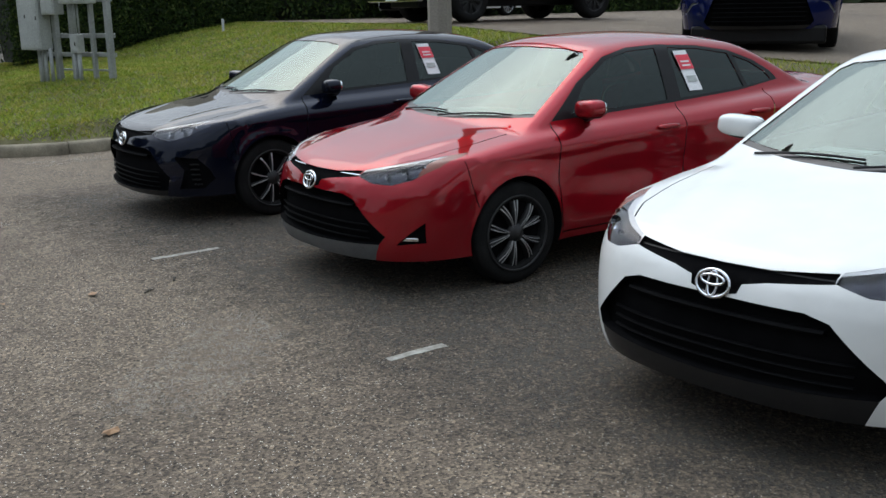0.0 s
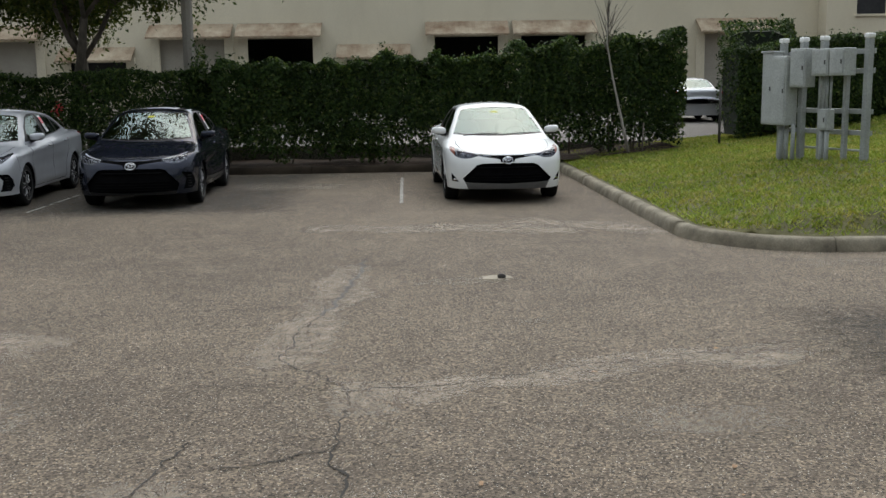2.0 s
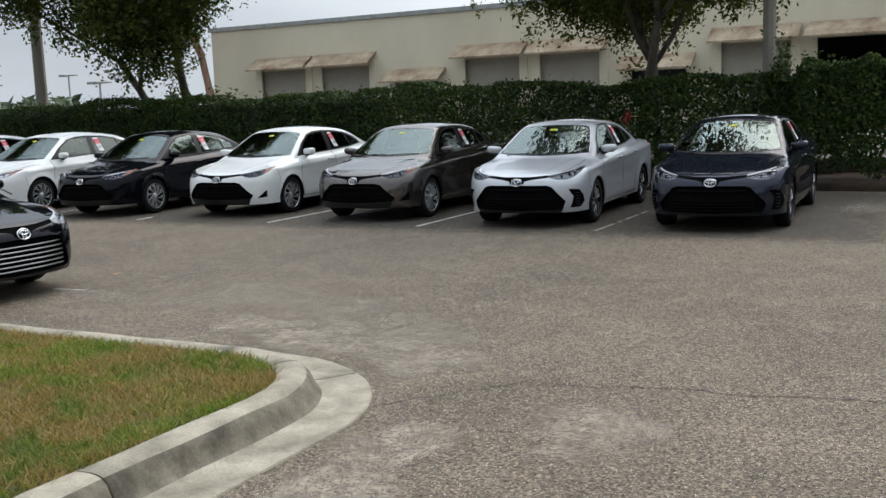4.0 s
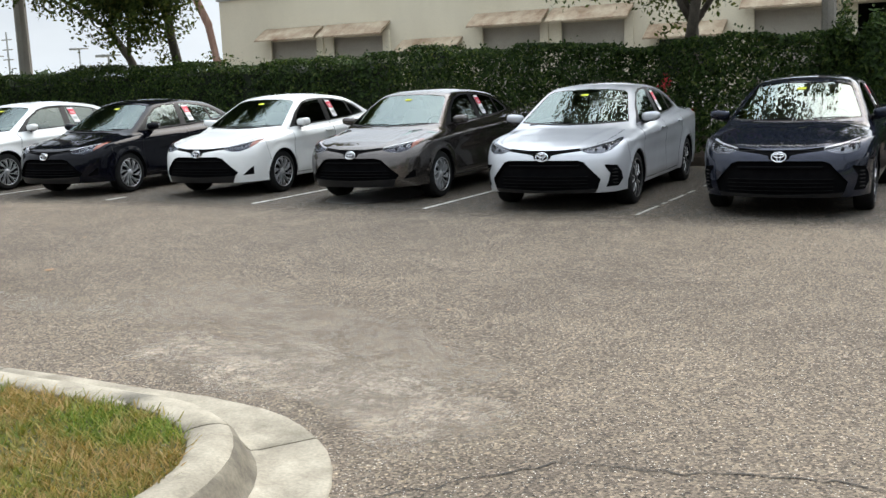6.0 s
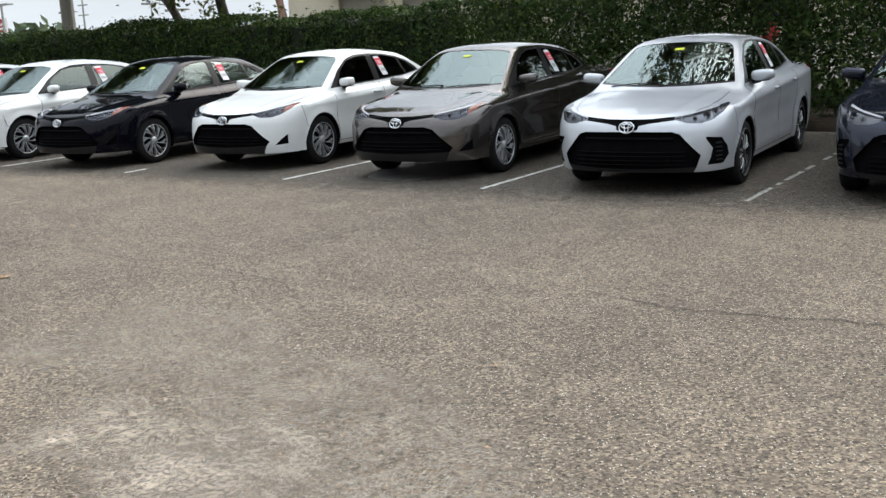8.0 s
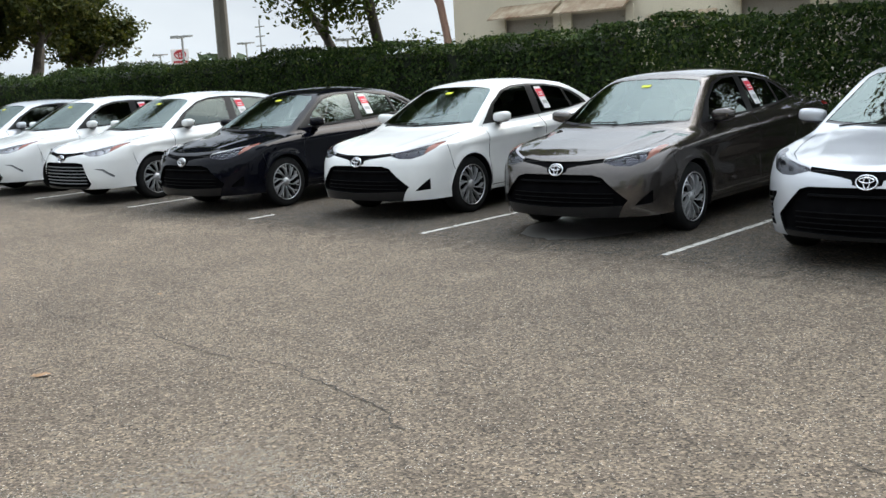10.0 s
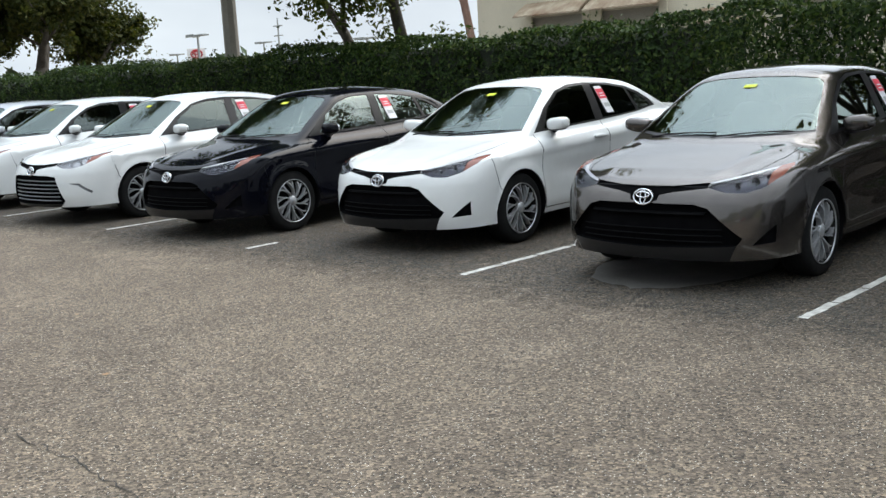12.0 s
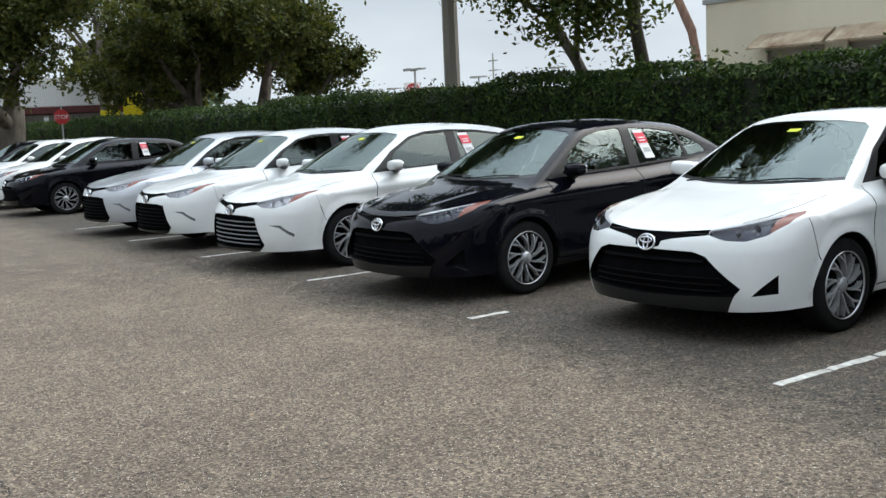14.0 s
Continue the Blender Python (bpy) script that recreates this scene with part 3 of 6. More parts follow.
UPPER_GRILLE = symmetric([(0, 0.712), (0.2, 0.715), (0.43, 0.735), (0.43, 0.702), (0.2, 0.674), (0.11, 0.655), (0.1, 0.62), (0, 0.6)])
FRONTS = {
    "plain": dict(mouth=symmetric([(0, 0.603), (0.36, 0.6), (0.45, 0.575), (0.655, 0.375), (0.62, 0.325), (0, 0.305)]),
                  lip=symmetric([(0, 0.305), (0.62, 0.325), (0.57, 0.215), (0, 0.205)]),
                  fog=[(0.70, 0.325), (0.80, 0.335), (0.805, 0.455)], bars=(0.35, 0.39, 0.43)),
    "sport": dict(mouth=symmetric([(0, 0.603), (0.42, 0.6), (0.49, 0.578), (0.665, 0.38), (0.63, 0.27), (0, 0.25)]),
                  lip=symmetric([(0, 0.25), (0.63, 0.27), (0.6, 0.222), (0, 0.205)]),
                  fog=[(0.71, 0.285), (0.81, 0.285), (0.842, 0.36), (0.838, 0.45), (0.81, 0.53), (0.705, 0.545), (0.7, 0.53), (0.752, 0.44), (0.735, 0.35)], bars=(0.29, 0.33, 0.37, 0.41)),
    "broad": dict(mouth=symmetric([(0, 0.595), (0.34, 0.592), (0.47, 0.575), (0.585, 0.30), (0.55, 0.262), (0, 0.25)]),
                  lip=symmetric([(0, 0.25), (0.55, 0.262), (0.5, 0.225), (0, 0.205)]),
                  fog=[(0.63, 0.50), (0.72, 0.47), (0.80, 0.37), (0.805, 0.40), (0.73, 0.495)], bars=(0.30, 0.345, 0.39, 0.435, 0.48, 0.525)),
}


def cut_along(bm, poly, view, test):
    """Cuts the faces near an outline of a view (two axes) along its edges."""
    a, b = view
    for (p0, q0), (p1, q1) in zip(poly, poly[1:] + poly[:1]):
        lo = (min(p0, p1) - 0.045, min(q0, q1) - 0.045)
        hi = (max(p0, p1) + 0.045, max(q0, q1) + 0.045)
        near = []
        for f in bm.faces:
            c = f.calc_center_median()
            if lo[0] < c[a] < hi[0] and lo[1] < c[b] < hi[1] and test(c):
                near.append(f)
        if not near:
            continue
        n = [0, 0, 0]
        n[a], n[b] = q1 - q0, p0 - p1
        o = [0, 0, 0]
        o[a], o[b] = p0, q0
        if n[a] == 0 and n[b] == 0:
            continue
        geom = set(near)
        for f in near:
            geom.update(f.edges)
            geom.update(f.verts)
        bmesh.ops.bisect_plane(bm, geom=list(geom), dist=0.0006, plane_co=o, plane_no=Vector(n).normalized())


SHUT_SIDE = strip([(1.285, 0.94), (1.27, 0.62), (1.31, 0.272), (3.11, 0.272), (3.16, 0.5), (3.32, 0.72), (3.4, 1.03)], 0.008) + strip([(2.418, 0.99), (2.415, 0.272)], 0.008) + strip([(0.57, 0.79), (0.6, 0.66), (0.645, 0.52)], 0.006)
SHUT_TOP = strip([(0.70, 1.0), (0.70, 0.7), (0.66, 0.42), (0.585, 0.27)], 0.007)


def car_shell(kind):
    """Cuts the shell into its panels; returns for each region its vertices and faces."""
    front = FRONTS[kind]
    verts, faces = surface_net((-0.99, -0.09, 0.1), (0.99, 4.74, 1.54), 0.036)
    keep = verts[faces].mean(1)
    ok = ~((keep[:, 2] < 0.2) & (field_normal(keep)[:, 2] < -0.6))
    bm = bmesh.new()
    vs = [bm.verts.new(v) for v in verts]
    for f in faces[ok]:
        try:
            bm.faces.new([vs[i] for i in f])
        except ValueError:
            pass
    bmesh.ops.bisect_plane(bm, geom=bm.verts[:] + bm.edges[:] + bm.faces[:], dist=0.0006, plane_co=(0, 0, 0.222), plane_no=(0, 0, 1), clear_inner=True)
    arch = [[(cy + 0.348 * math.cos(a), 0.322 + 0.348 * math.sin(a)) for a in (2 * math.pi * k / 30 for k in range(30))] for cy in (0.95, 3.65)]
    side_test = lambda c: abs(c.x) > 0.45
    front_test = lambda c: c.y < 0.75
    screen_test = lambda c: 0.78 < c.y < 2.05
    back_test = lambda c: c.y > 3.2
    for poly in arch + [DLO, PANE_FRONT, PANE_REAR, PANE_QUARTER] + SHUT_SIDE:
        cut_along(bm, poly, (1, 2), side_test)
    for poly in [WINDSCREEN, COWL]:
        cut_along(bm, poly, (0, 2), screen_test)
    cut_along(bm, BACKLIGHT, (0, 2), back_test)
    for poly in (TAIL_LAMP, mirrored(TAIL_LAMP)):
        cut_along(bm, poly, (0, 2), lambda c: c.y > 4.0)
    lamps = [HEADLAMP, mirrored(HEADLAMP), [HEADLAMP_AMBER[0], HEADLAMP_AMBER[4]], mirrored([HEADLAMP_AMBER[0], HEADLAMP_AMBER[4]]), HEADLAMP_BAND, mirrored(HEADLAMP_BAND)]
    for poly in [UPPER_GRILLE, front["mouth"], front["lip"], front["fog"], mirrored(front["fog"])] + lamps:
        cut_along(bm, poly, (0, 2), front_test)
    for poly in SHUT_TOP + [mirrored(p) for p in SHUT_TOP]:
        cut_along(bm, poly, (0, 1), lambda c: c.z > 0.7 and c.y < 1.3)
    regions = {}
    for f in bm.faces:
        c = f.calc_center_median()
        x, y, z, s = abs(c.x), c.y, c.z, "left" if c.x > 0 else "right"
        n = f.normal
        key = "body"
        if x > 0.45 and any(inside(a, y, z) for a in arch):
            continue
        if 0.78 < y < 2.05 and inside(WINDSCREEN, c.x, z):
            key = "cowl" if inside(COWL, c.x, z) else "windscreen"
        elif y > 3.2 and z > 1.05 and inside(BACKLIGHT, c.x, z):
            key = "backlight"
        elif x > 0.45 and inside(DLO, y, z):
            key = "trim " + s
            for nm, poly in (("front", PANE_FRONT), ("rear", PANE_REAR), ("quarter", PANE_QUARTER)):
                if inside(poly, y, z):
                    key = f"pane {nm} {s}"
        elif y < 0.75 and inside(HEADLAMP, x, z):
            key = ("amber " if inside(HEADLAMP_AMBER, x, z) else "band " if inside(HEADLAMP_BAND, x, z) else "lamp ") + s
        elif y < 0.5 and inside(UPPER_GRILLE, c.x, z):
            key = "upper"
        elif y < 0.5 and inside(front["mouth"], c.x, z):
            key = "mouth"
        elif y < 0.5 and inside(front["lip"], c.x, z):
            key = "lip"
        elif y < 0.75 and inside(front["fog"], x, z):
            key = "fog " + s
        elif y > 4.3 and inside(TAIL_LAMP, x, z):
            key = "tail " + s
        elif x > 0.45 and any(inside(p, y, z) for p in SHUT_SIDE):
            key = "seam door " + s
        elif z > 0.7 and y < 1.3 and any(inside(p, x, y) for p in SHUT_TOP):
            key = "seam hood " + s
        elif x > 0.45 and inside(DOOR_FRONT, y, z):
            key = "door front " + s
        elif x > 0.45 and inside(DOOR_REAR, y, z):
            key = "door rear " + s
        elif z > 0.7 and n.z > 0.25 and y < 1.3 and inside(HOOD_TOP, c.x, y):
            key = "hood"
        elif y < 0.57:
            key = "bumper"
        regions.setdefault(key, []).append([v.co.to_tuple() for v in f.verts])
    bm.free()
    return regions


def region_mesh(name, polys, scale, sink=0.0, straight=False, rim=False):
    """A mesh of one region; sink moves it inwards, rim adds the walls down to it."""
    ids, verts, faces = {}, [], []
    for p in polys:
        f = []
        for v in p:
            k = (round(v[0], 5), round(v[1], 5), round(v[2], 5))
            if k not in ids:
                ids[k] = len(verts)
                verts.append(v)
            f.append(ids[k])
        faces.append(f)
    v = np.array(verts)
    g = field_normal(v)
    n = g / np.linalg.norm(g, axis=1)[:, None]
    push = np.tile((0, -1.0, 0), (len(v), 1)) if straight else n
    inner = v - sink * push
    scale = np.array(scale)
    allv, allf, normals = inner * scale, list(faces), n / scale
    if rim:
        count = {}
        for f in faces:
            for a, b in zip(f, f[1:] + f[:1]):
                count.setdefault(frozenset((a, b)), []).append((a, b))
        edge = [e[0] for e in count.values() if len(e) == 1]
        top = {}
        extra = []
        for a, b in edge:
            for i in (a, b):
                if i not in top:
                    top[i] = len(v) + len(extra)
                    extra.append(v[i] * scale)
            allf.append([a, top[a], top[b], b])
        allv = np.concatenate([allv, np.array(extra)])
        normals = np.concatenate([normals, np.array([normals[i] for i in top])])
    me = bpy.data.meshes.new(name)
    me.from_pydata(allv.tolist(), [], allf)
    me.update()
    me.polygons.foreach_set("use_smooth", [True] * len(me.polygons))
    if not rim:
        normals = normals / np.linalg.norm(normals, axis=1)[:, None]
        me.normals_split_custom_set_from_vertices(normals.tolist())
    return me


def tyre():
    bm = bmesh.new()
    prof = [(0.205, -0.095), (0.225, -0.1), (0.27, -0.105), (0.30, -0.098), (0.314, -0.075), (0.316, -0.03), (0.316, 0.03), (0.314, 0.075), (0.30, 0.098), (0.27, 0.105), (0.225, 0.1), (0.205, 0.09), (0.2, 0.05), (0.2, -0.06)]
    lathe(bm, prof, 44)
    me = bpy.data.meshes.new("tyre")
    bmesh.ops.recalc_face_normals(bm, faces=bm.faces)
    bm.to_mesh(me)
    bm.free()
    me.polygons.foreach_set("use_smooth", [True] * len(me.polygons))
    me.materials.append(M["tyre"])
    return me


def rim_meshes(style):
    """The barrel with its dark inside, the spokes, and the centre."""
    dark = bmesh.new()
    lathe(dark, [(0.001, 0.045), (0.17, 0.045), (0.194, 0.05), (0.203, 0.084)], 32)
    ring = bmesh.new()
    edge = 0.208 if style == "cover" else 0.205
    lathe(ring, [(edge - 0.003, 0.082), (edge, 0.09), (0.213, 0.091), (0.214, 0.08)], 44)
    spokes = bmesh.new()
    if style == "cover":
        # ten swept blades, each forked towards the rim
        for k in range(20):
            base = 2 * math.pi * (k // 2) / 10
            branch = k % 2
            rows = []
            for i in range(7):
                t = i / 6
                r = (0.036 if not branch else 0.115) + t * (0.162 if not branch else 0.083)
                u = (r - 0.036) / 0.162
                a = base + 0.62 * u + (-0.27 * t if branch else 0)
                hw = (0.0075 + 0.005 * t) * (0.8 if branch else 1)
                d = 0.074 + 0.016 * math.sin(math.pi * u * 0.85) - 0.003 * branch
                c, s = math.cos(a), math.sin(a)
                rows.append([spokes.verts.new((d + dep, r * c - sd * hw * s, r * s + sd * hw * c)) for sd, dep in ((-1, -0.03), (-0.7, 0), (0.7, 0), (1, -0.03))])
            for p, q in zip(rows, rows[1:]):
                for j in range(3):
                    spokes.faces.new((p[j], p[j + 1], q[j + 1], q[j]))
    count, wide = {"cover": (0, 0), "sport": (10, 0.0042), "alloy": (20, 0.002)}[style]
    for k in range(count):
        if style == "alloy":
            # five double spokes, each with two thin machined edges
            side, edge = (k // 2) % 2 * 2 - 1, k % 2 * 2 - 1
            base = 2 * math.pi * (k // 4) / 5 + side * 0.16 + edge * 0.05
            pair = side * 0.13 + edge * 0.012
        else:
            base = 2 * math.pi * (k // 2) / 5 + (0.17 if k % 2 else -0.17)
            pair = 0.10 if k % 2 else -0.10
        rows, backs = [], []
        for i in range(6):
            t = i / 5
            r = 0.035 + t * 0.158
            a = base + pair * (t**1.2)
            hw = wide * (0.75 + 0.6 * t)
            d = 0.072 + 0.016 * math.sin(math.pi * t) - 0.004 * t
            c, s = math.cos(a), math.sin(a)
            row = []
            for side, depth in ((-1, -0.005), (-0.72, 0), (0.72, 0), (1, -0.005)):
                row.append(spokes.verts.new((d + depth, r * c - side * hw * s, r * s + side * hw * c)))
            rows.append(row)
            # the dark casting that carries the machined face
            wb = 0.0075 + 0.003 * t
            backs.append([ring.verts.new((d + depth, r * c - side * wb * s, r * s + side * wb * c)) for side, depth in ((-1, -0.035), (-0.8, -0.004), (0.8, -0.004), (1, -0.035))])
        for into, strips in ((spokes, rows), (ring, backs)):
            for p, q in zip(strips, strips[1:]):
                for j in range(3):
                    into.faces.new((p[j], p[j + 1], q[j + 1], q[j]))
    hub = bmesh.new()
    lathe(hub, [(0.001, 0.088), (0.022, 0.087), (0.03, 0.082), (0.048, 0.078), (0.055, 0.06)], 24)
    out = []
    for name, bm in (("barrel", dark), ("rim", ring), ("spokes", spokes), ("hub_cap", hub)):
        me = bpy.data.meshes.new(name)
        bmesh.ops.recalc_face_normals(bm, faces=bm.faces)
        bm.to_mesh(me)
        bm.free()
        me.polygons.foreach_set("use_smooth", [name != "spokes"] * len(me.polygons))
        out.append((name, me))
    return out


def rounded(bm, centre, size, power=2.6, m=None, nu=20, nv=12):
    """A superellipsoid added to bm."""
    rows = []
    sg = lambda v: math.copysign(abs(v) ** (2 / power), v)
    for i in range(nv + 1):
        phi = -math.pi / 2 + math.pi * i / nv
        row = []
        for k in range(nu):
            th = 2 * math.pi * k / nu
            p = Vector((sg(math.cos(phi)) * sg(math.cos(th)) * size[0], sg(math.cos(phi)) * sg(math.sin(th)) * size[1], sg(math.sin(phi)) * size[2]))
            p = (m @ p if m else p) + Vector(centre)
            row.append(bm.verts.new(p))
        rows.append(row)
    for r, s in zip(rows, rows[1:]):
        for k in range(nu):
            bm.faces.new((r[k], r[(k + 1) % nu], s[(k + 1) % nu], s[k]))
    bmesh.ops.remove_doubles(bm, verts=bm.verts, dist=1e-5)
    return bm


def ellipse_ring(bm, centre, a, b, thick, tilt=0.0, sides=28):
    pts = []
    for k in range(sides + 1):
        t = 2 * math.pi * k / sides
        x, z = a * math.cos(t), b * math.sin(t)
        pts.append((centre[0] + x, centre[1] + tilt * z, centre[2] + z))
    return tube(bm, pts, [thick] * len(pts), 6, caps=False)


TYRE = tyre()
RIMS = {s: rim_meshes(s) for s in ("cover", "sport", "alloy")}
SHELLS = {}


def lathe_y(centre, radius, rings=5, sides=16):
    """A shallow bright bowl that opens towards -y."""
    bm = bmesh.new()
    rows = []
    for i in range(rings):
        t = (i + 0.3) / (rings - 0.7)
        rows.append([bm.verts.new((centre[0] + radius * t * math.cos(a), centre[1] + 0.03 * (1 - t * t), centre[2] + radius * t * math.sin(a))) for a in (2 * math.pi * k / sides for k in range(sides))])
    for p, q in zip(rows, rows[1:]):
        for k in range(sides):
            bm.faces.new((p[k], p[(k + 1) % sides], q[(k + 1) % sides], q[k]))
    return bm


def front_strip(bm, x0, x1, z, depth, height, sink, steps=18):
    """A bar that follows the nose."""
    rows = []
    for i in range(steps + 1):
        x = x0 + (x1 - x0) * i / steps
        y = float(nose_line(np.array(abs(x)), np.array(z))) + sink
        rows.append([bm.verts.new((x, y + dy, z + dz)) for dy, dz in ((0, -height / 2), (-depth * 0.3, 0), (0, height / 2), (depth, height / 2), (depth, -height / 2))])
    for p, q in zip(rows, rows[1:]):
        for j in range(5):
            bm.faces.new((p[j], p[(j + 1) % 5], q[(j + 1) % 5], q[j]))
    return bm


def build_car(kind, wheels, scale=(1, 1, 1), lip="lip", tint="glass_dark", tags=True, slats="bar"):
    """One car at the origin, nose towards -y; kind is its front, wheels its rims. Painted parts take the paint later."""
    if kind not in SHELLS:
        SHELLS[kind] = car_shell(kind)
    R = SHELLS[kind]
    car = empty("sedan_car")
    sx, sy, sz = scale
    fit = lambda x, y, z: (x * sx, y * sy, z * sz)
    names = {"body": "body", "hood": "hood", "bumper": "front_bumper"}
    painted = []
    body = None
    for key, polys in R.items():
        w = key.split()
        if key in names:
            ob = part(names[key], region_mesh(names[key], polys, scale), PAINT["white"], car)
            painted.append(ob)
        elif w[0] == "door":
            ob = part("door", region_mesh("door", polys, scale), PAINT["white"], car)
            painted.append(ob)
        elif w[0] == "windscreen":
            part("windscreen", region_mesh("windscreen", polys, scale, 0.004), M["glass"], car, "greenish laminated windscreen")
        elif w[0] == "cowl":
            part("cowl", region_mesh("cowl", polys, scale, 0.006), M["lip"], car, "black plastic cowl below the windscreen")
        elif w[0] == "backlight":
            part("rear_window", region_mesh("rear_window", polys, scale, 0.004), M["glass_dark"], car)
        elif w[0] == "pane":
            part("side_window", region_mesh("side_window", polys, scale, 0.006), M["glass_dark" if tint == "glass_dark" else "glass"], car)
        elif w[0] == "trim":
            part("window_trim", region_mesh("window_trim", polys, scale, 0.001), M["trim"], car, "black window surround")
        elif w[0] == "seam":
            part(w[1] + "_seal", region_mesh(w[1] + "_seal", polys, scale, 0.012), M["trim"], car)
        elif w[0] in ("mouth", "upper"):
            part("lower_grille" if w[0] == "mouth" else "upper_grille", region_mesh("grille", polys, scale, 0.055 if w[0] == "mouth" else 0.022, True, True), M["grille"], car, "black plastic grille")
        elif w[0] == "lip":
            part("front_lip", region_mesh("front_lip", polys, scale, 0.002), M[lip], car)
        elif w[0] == "fog":
            part("fog_recess", region_mesh("fog_recess", polys, scale, 0.012 if kind == "broad" else 0.04, True, True), M["lip_silver" if kind == "broad" else "grille"], car, "slim grey fog lamp slot" if kind == "broad" else "black fog lamp recess")
        elif w[0] == "tail":
            part("tail_lamp", region_mesh("tail_lamp", polys, scale, -0.004), M["tail_red"], car, "red tail lamp")
        elif w[0] == "lamp":
            lamp = part("headlight", region_mesh("headlight", polys, scale, 0.03, False, True), M[{"broad": "lamp_clear", "sport": "lamp_smoke", "plain": "lamp_bowl"}[kind]], car, "clear headlight with a dark reflector")
            part("lens", region_mesh("lens", polys, scale, 0.0), M["lens"], lamp)
            sgn = 1 if w[1] == "left" else -1
            for x, z, s0 in ((0.6, 0.712, 0.02), (0.685, 0.733, 0.033), (0.745, 0.757, 0.018)):
                y = on_front(x, z)
                bowl = part("projector", lathe_y(fit(sgn * x, y + 0.012, z), s0), M["chrome"], lamp, smooth=True)
                part("bulb", rounded(bmesh.new(), fit(sgn * x, y + 0.03, z), (s0 * 0.45, 0.014, s0 * 0.45), 2.2, nu=12, nv=8), M["lamp_bowl"], bowl, smooth=True)
        elif w[0] == "band":
            part("light_strip", region_mesh("light_strip", polys, scale, 0.001), M["lamp_led"], car, "bright strip along the headlight")
        elif w[0] == "amber":
            part("side_marker", region_mesh("side_marker", polys, scale, 0.0), M["lamp_bowl" if kind == "sport" else "amber"], car, "smoked side marker" if kind == "sport" else "amber side marker")
    # grille bars
    for z in FRONTS[kind]["bars"]:
        half = 0.40 if z > 0.5 else 0.53
        if kind == "broad":
            half = 0.5 - 0.25 * max(0, z - 0.45)
        bm = front_strip(bmesh.new(), -half, half, z, 0.014, 0.012 if kind == "broad" else 0.008, 0.022 if kind == "broad" else 0.034)
        bmesh.ops.transform(bm, matrix=Matrix.Diagonal((sx, sy, sz, 1)), verts=bm.verts)
        part("grille_bar", bm, M[slats], car)
    if kind != "broad":
        bm = front_strip(bmesh.new(), -0.43, 0.43, 0.535, 0.03, 0.02, 0.022)
        part("grille_crossbar", bm, M["bar"], car)
    bm = front_strip(bmesh.new(), -0.43, 0.43, 0.706, 0.012, 0.008, 0.03)
    part("grille_moulding", bm, M["chrome" if wheels == "alloy" or kind == "broad" else "trim"], car)
    # badge: plain bright ovals
    badge_y = on_front(0.0, 0.64) - 0.012
    bm = bmesh.new()
    ellipse_ring(bm, (0, badge_y, 0.642), 0.072, 0.05, 0.0075, tilt=0.25)
    ellipse_ring(bm, (0, badge_y - 0.002, 0.657), 0.05, 0.018, 0.006, tilt=0.25)
    ellipse_ring(bm, (0, badge_y - 0.002, 0.642), 0.02, 0.046, 0.006, tilt=0.25)
    bmesh.ops.transform(bm, matrix=Matrix.Diagonal((sx, sy, sz, 1)), verts=bm.verts)
    part("badge", bm, M["chrome"], car, "chrome oval badge", smooth=True)
    if kind == "plain" and wheels == "alloy":
        for sgn in (1, -1):
            bm = bmesh.new()
            y = on_front(0.755, 0.35)
            box(bm, (sgn * 0.75 - 0.05, y - 0.002, 0.345), (sgn * 0.75 + 0.05, y + 0.02, 0.37), 0.006, Matrix.Translation((sgn * 0.75, y, 0)) @ pose(0, 0, 0, 0, 0, sgn * 40) @ Matrix.Translation((-sgn * 0.75, -y, 0)))
            part("fog_lamp", bm, M["chrome"], car)
    if kind == "sport":
        for sgn in (1, -1):
            for z in (0.32, 0.36, 0.4, 0.44, 0.48):
                y = on_front(0.79, z)
                bm = bmesh.new()
                box(bm, (-0.036, -0.004, z - 0.006), (0.036, 0.012, z + 0.006), 0.003, Matrix.Translation((sgn * 0.79, y + 0.014, 0)) @ pose(0, 0, 0, 0, 0, sgn * 52))
                part("vent_fin", bm, M["trim"], car)
    # wheels, arches
    for cy in (0.95, 3.65):
        for sgn in (1, -1):
            m = Matrix.Translation(fit(sgn * 0.765, cy, 0)) @ Matrix.Translation((0, 0, 0.315))
            wheel = part("wheel", TYRE.copy(), M["tyre"], car, {"cover": "black tyre with a silver spoked wheel cover", "sport": "black tyre on a dark machined rim", "alloy": "black tyre on a ten-spoke alloy rim"}[wheels], at=m @ pose(0, 0, 0, random.Random(int(cy * 10) + sgn).uniform(0, 60), 0, 0) @ pose(0, 0, 0, 0, 0, 0 if sgn > 0 else 180))
            wheel.data.name = "wheel"
            for nm, me in RIMS[wheels]:
                mat = {"barrel": M["grille"], "rim": M["wheel_dark"] if wheels != "cover" else M["wheel_silver"], "spokes": {"cover": M["wheel_silver"], "sport": M["wheel_machined"], "alloy": M["wheel_machined"]}[wheels], "hub_cap": {"cover": M["wheel_silver"], "sport": M["wheel_dark"], "alloy": M["wheel_dark"]}[wheels]}[nm]
                o = new(nm, me.copy())
                o.data.materials.append(mat)
                o.parent = wheel
                o.matrix_basis = Matrix.Diagonal((1.2, 1.06, 1.06, 1) if wheels == "cover" else (1.2, 1.1, 1.1, 1))
            bm = bmesh.new()
            prof = [(cy + 0.352 * math.cos(a), 0.322 + 0.352 * math.sin(a)) for a in np.linspace(-0.35, math.pi + 0.35, 22)]
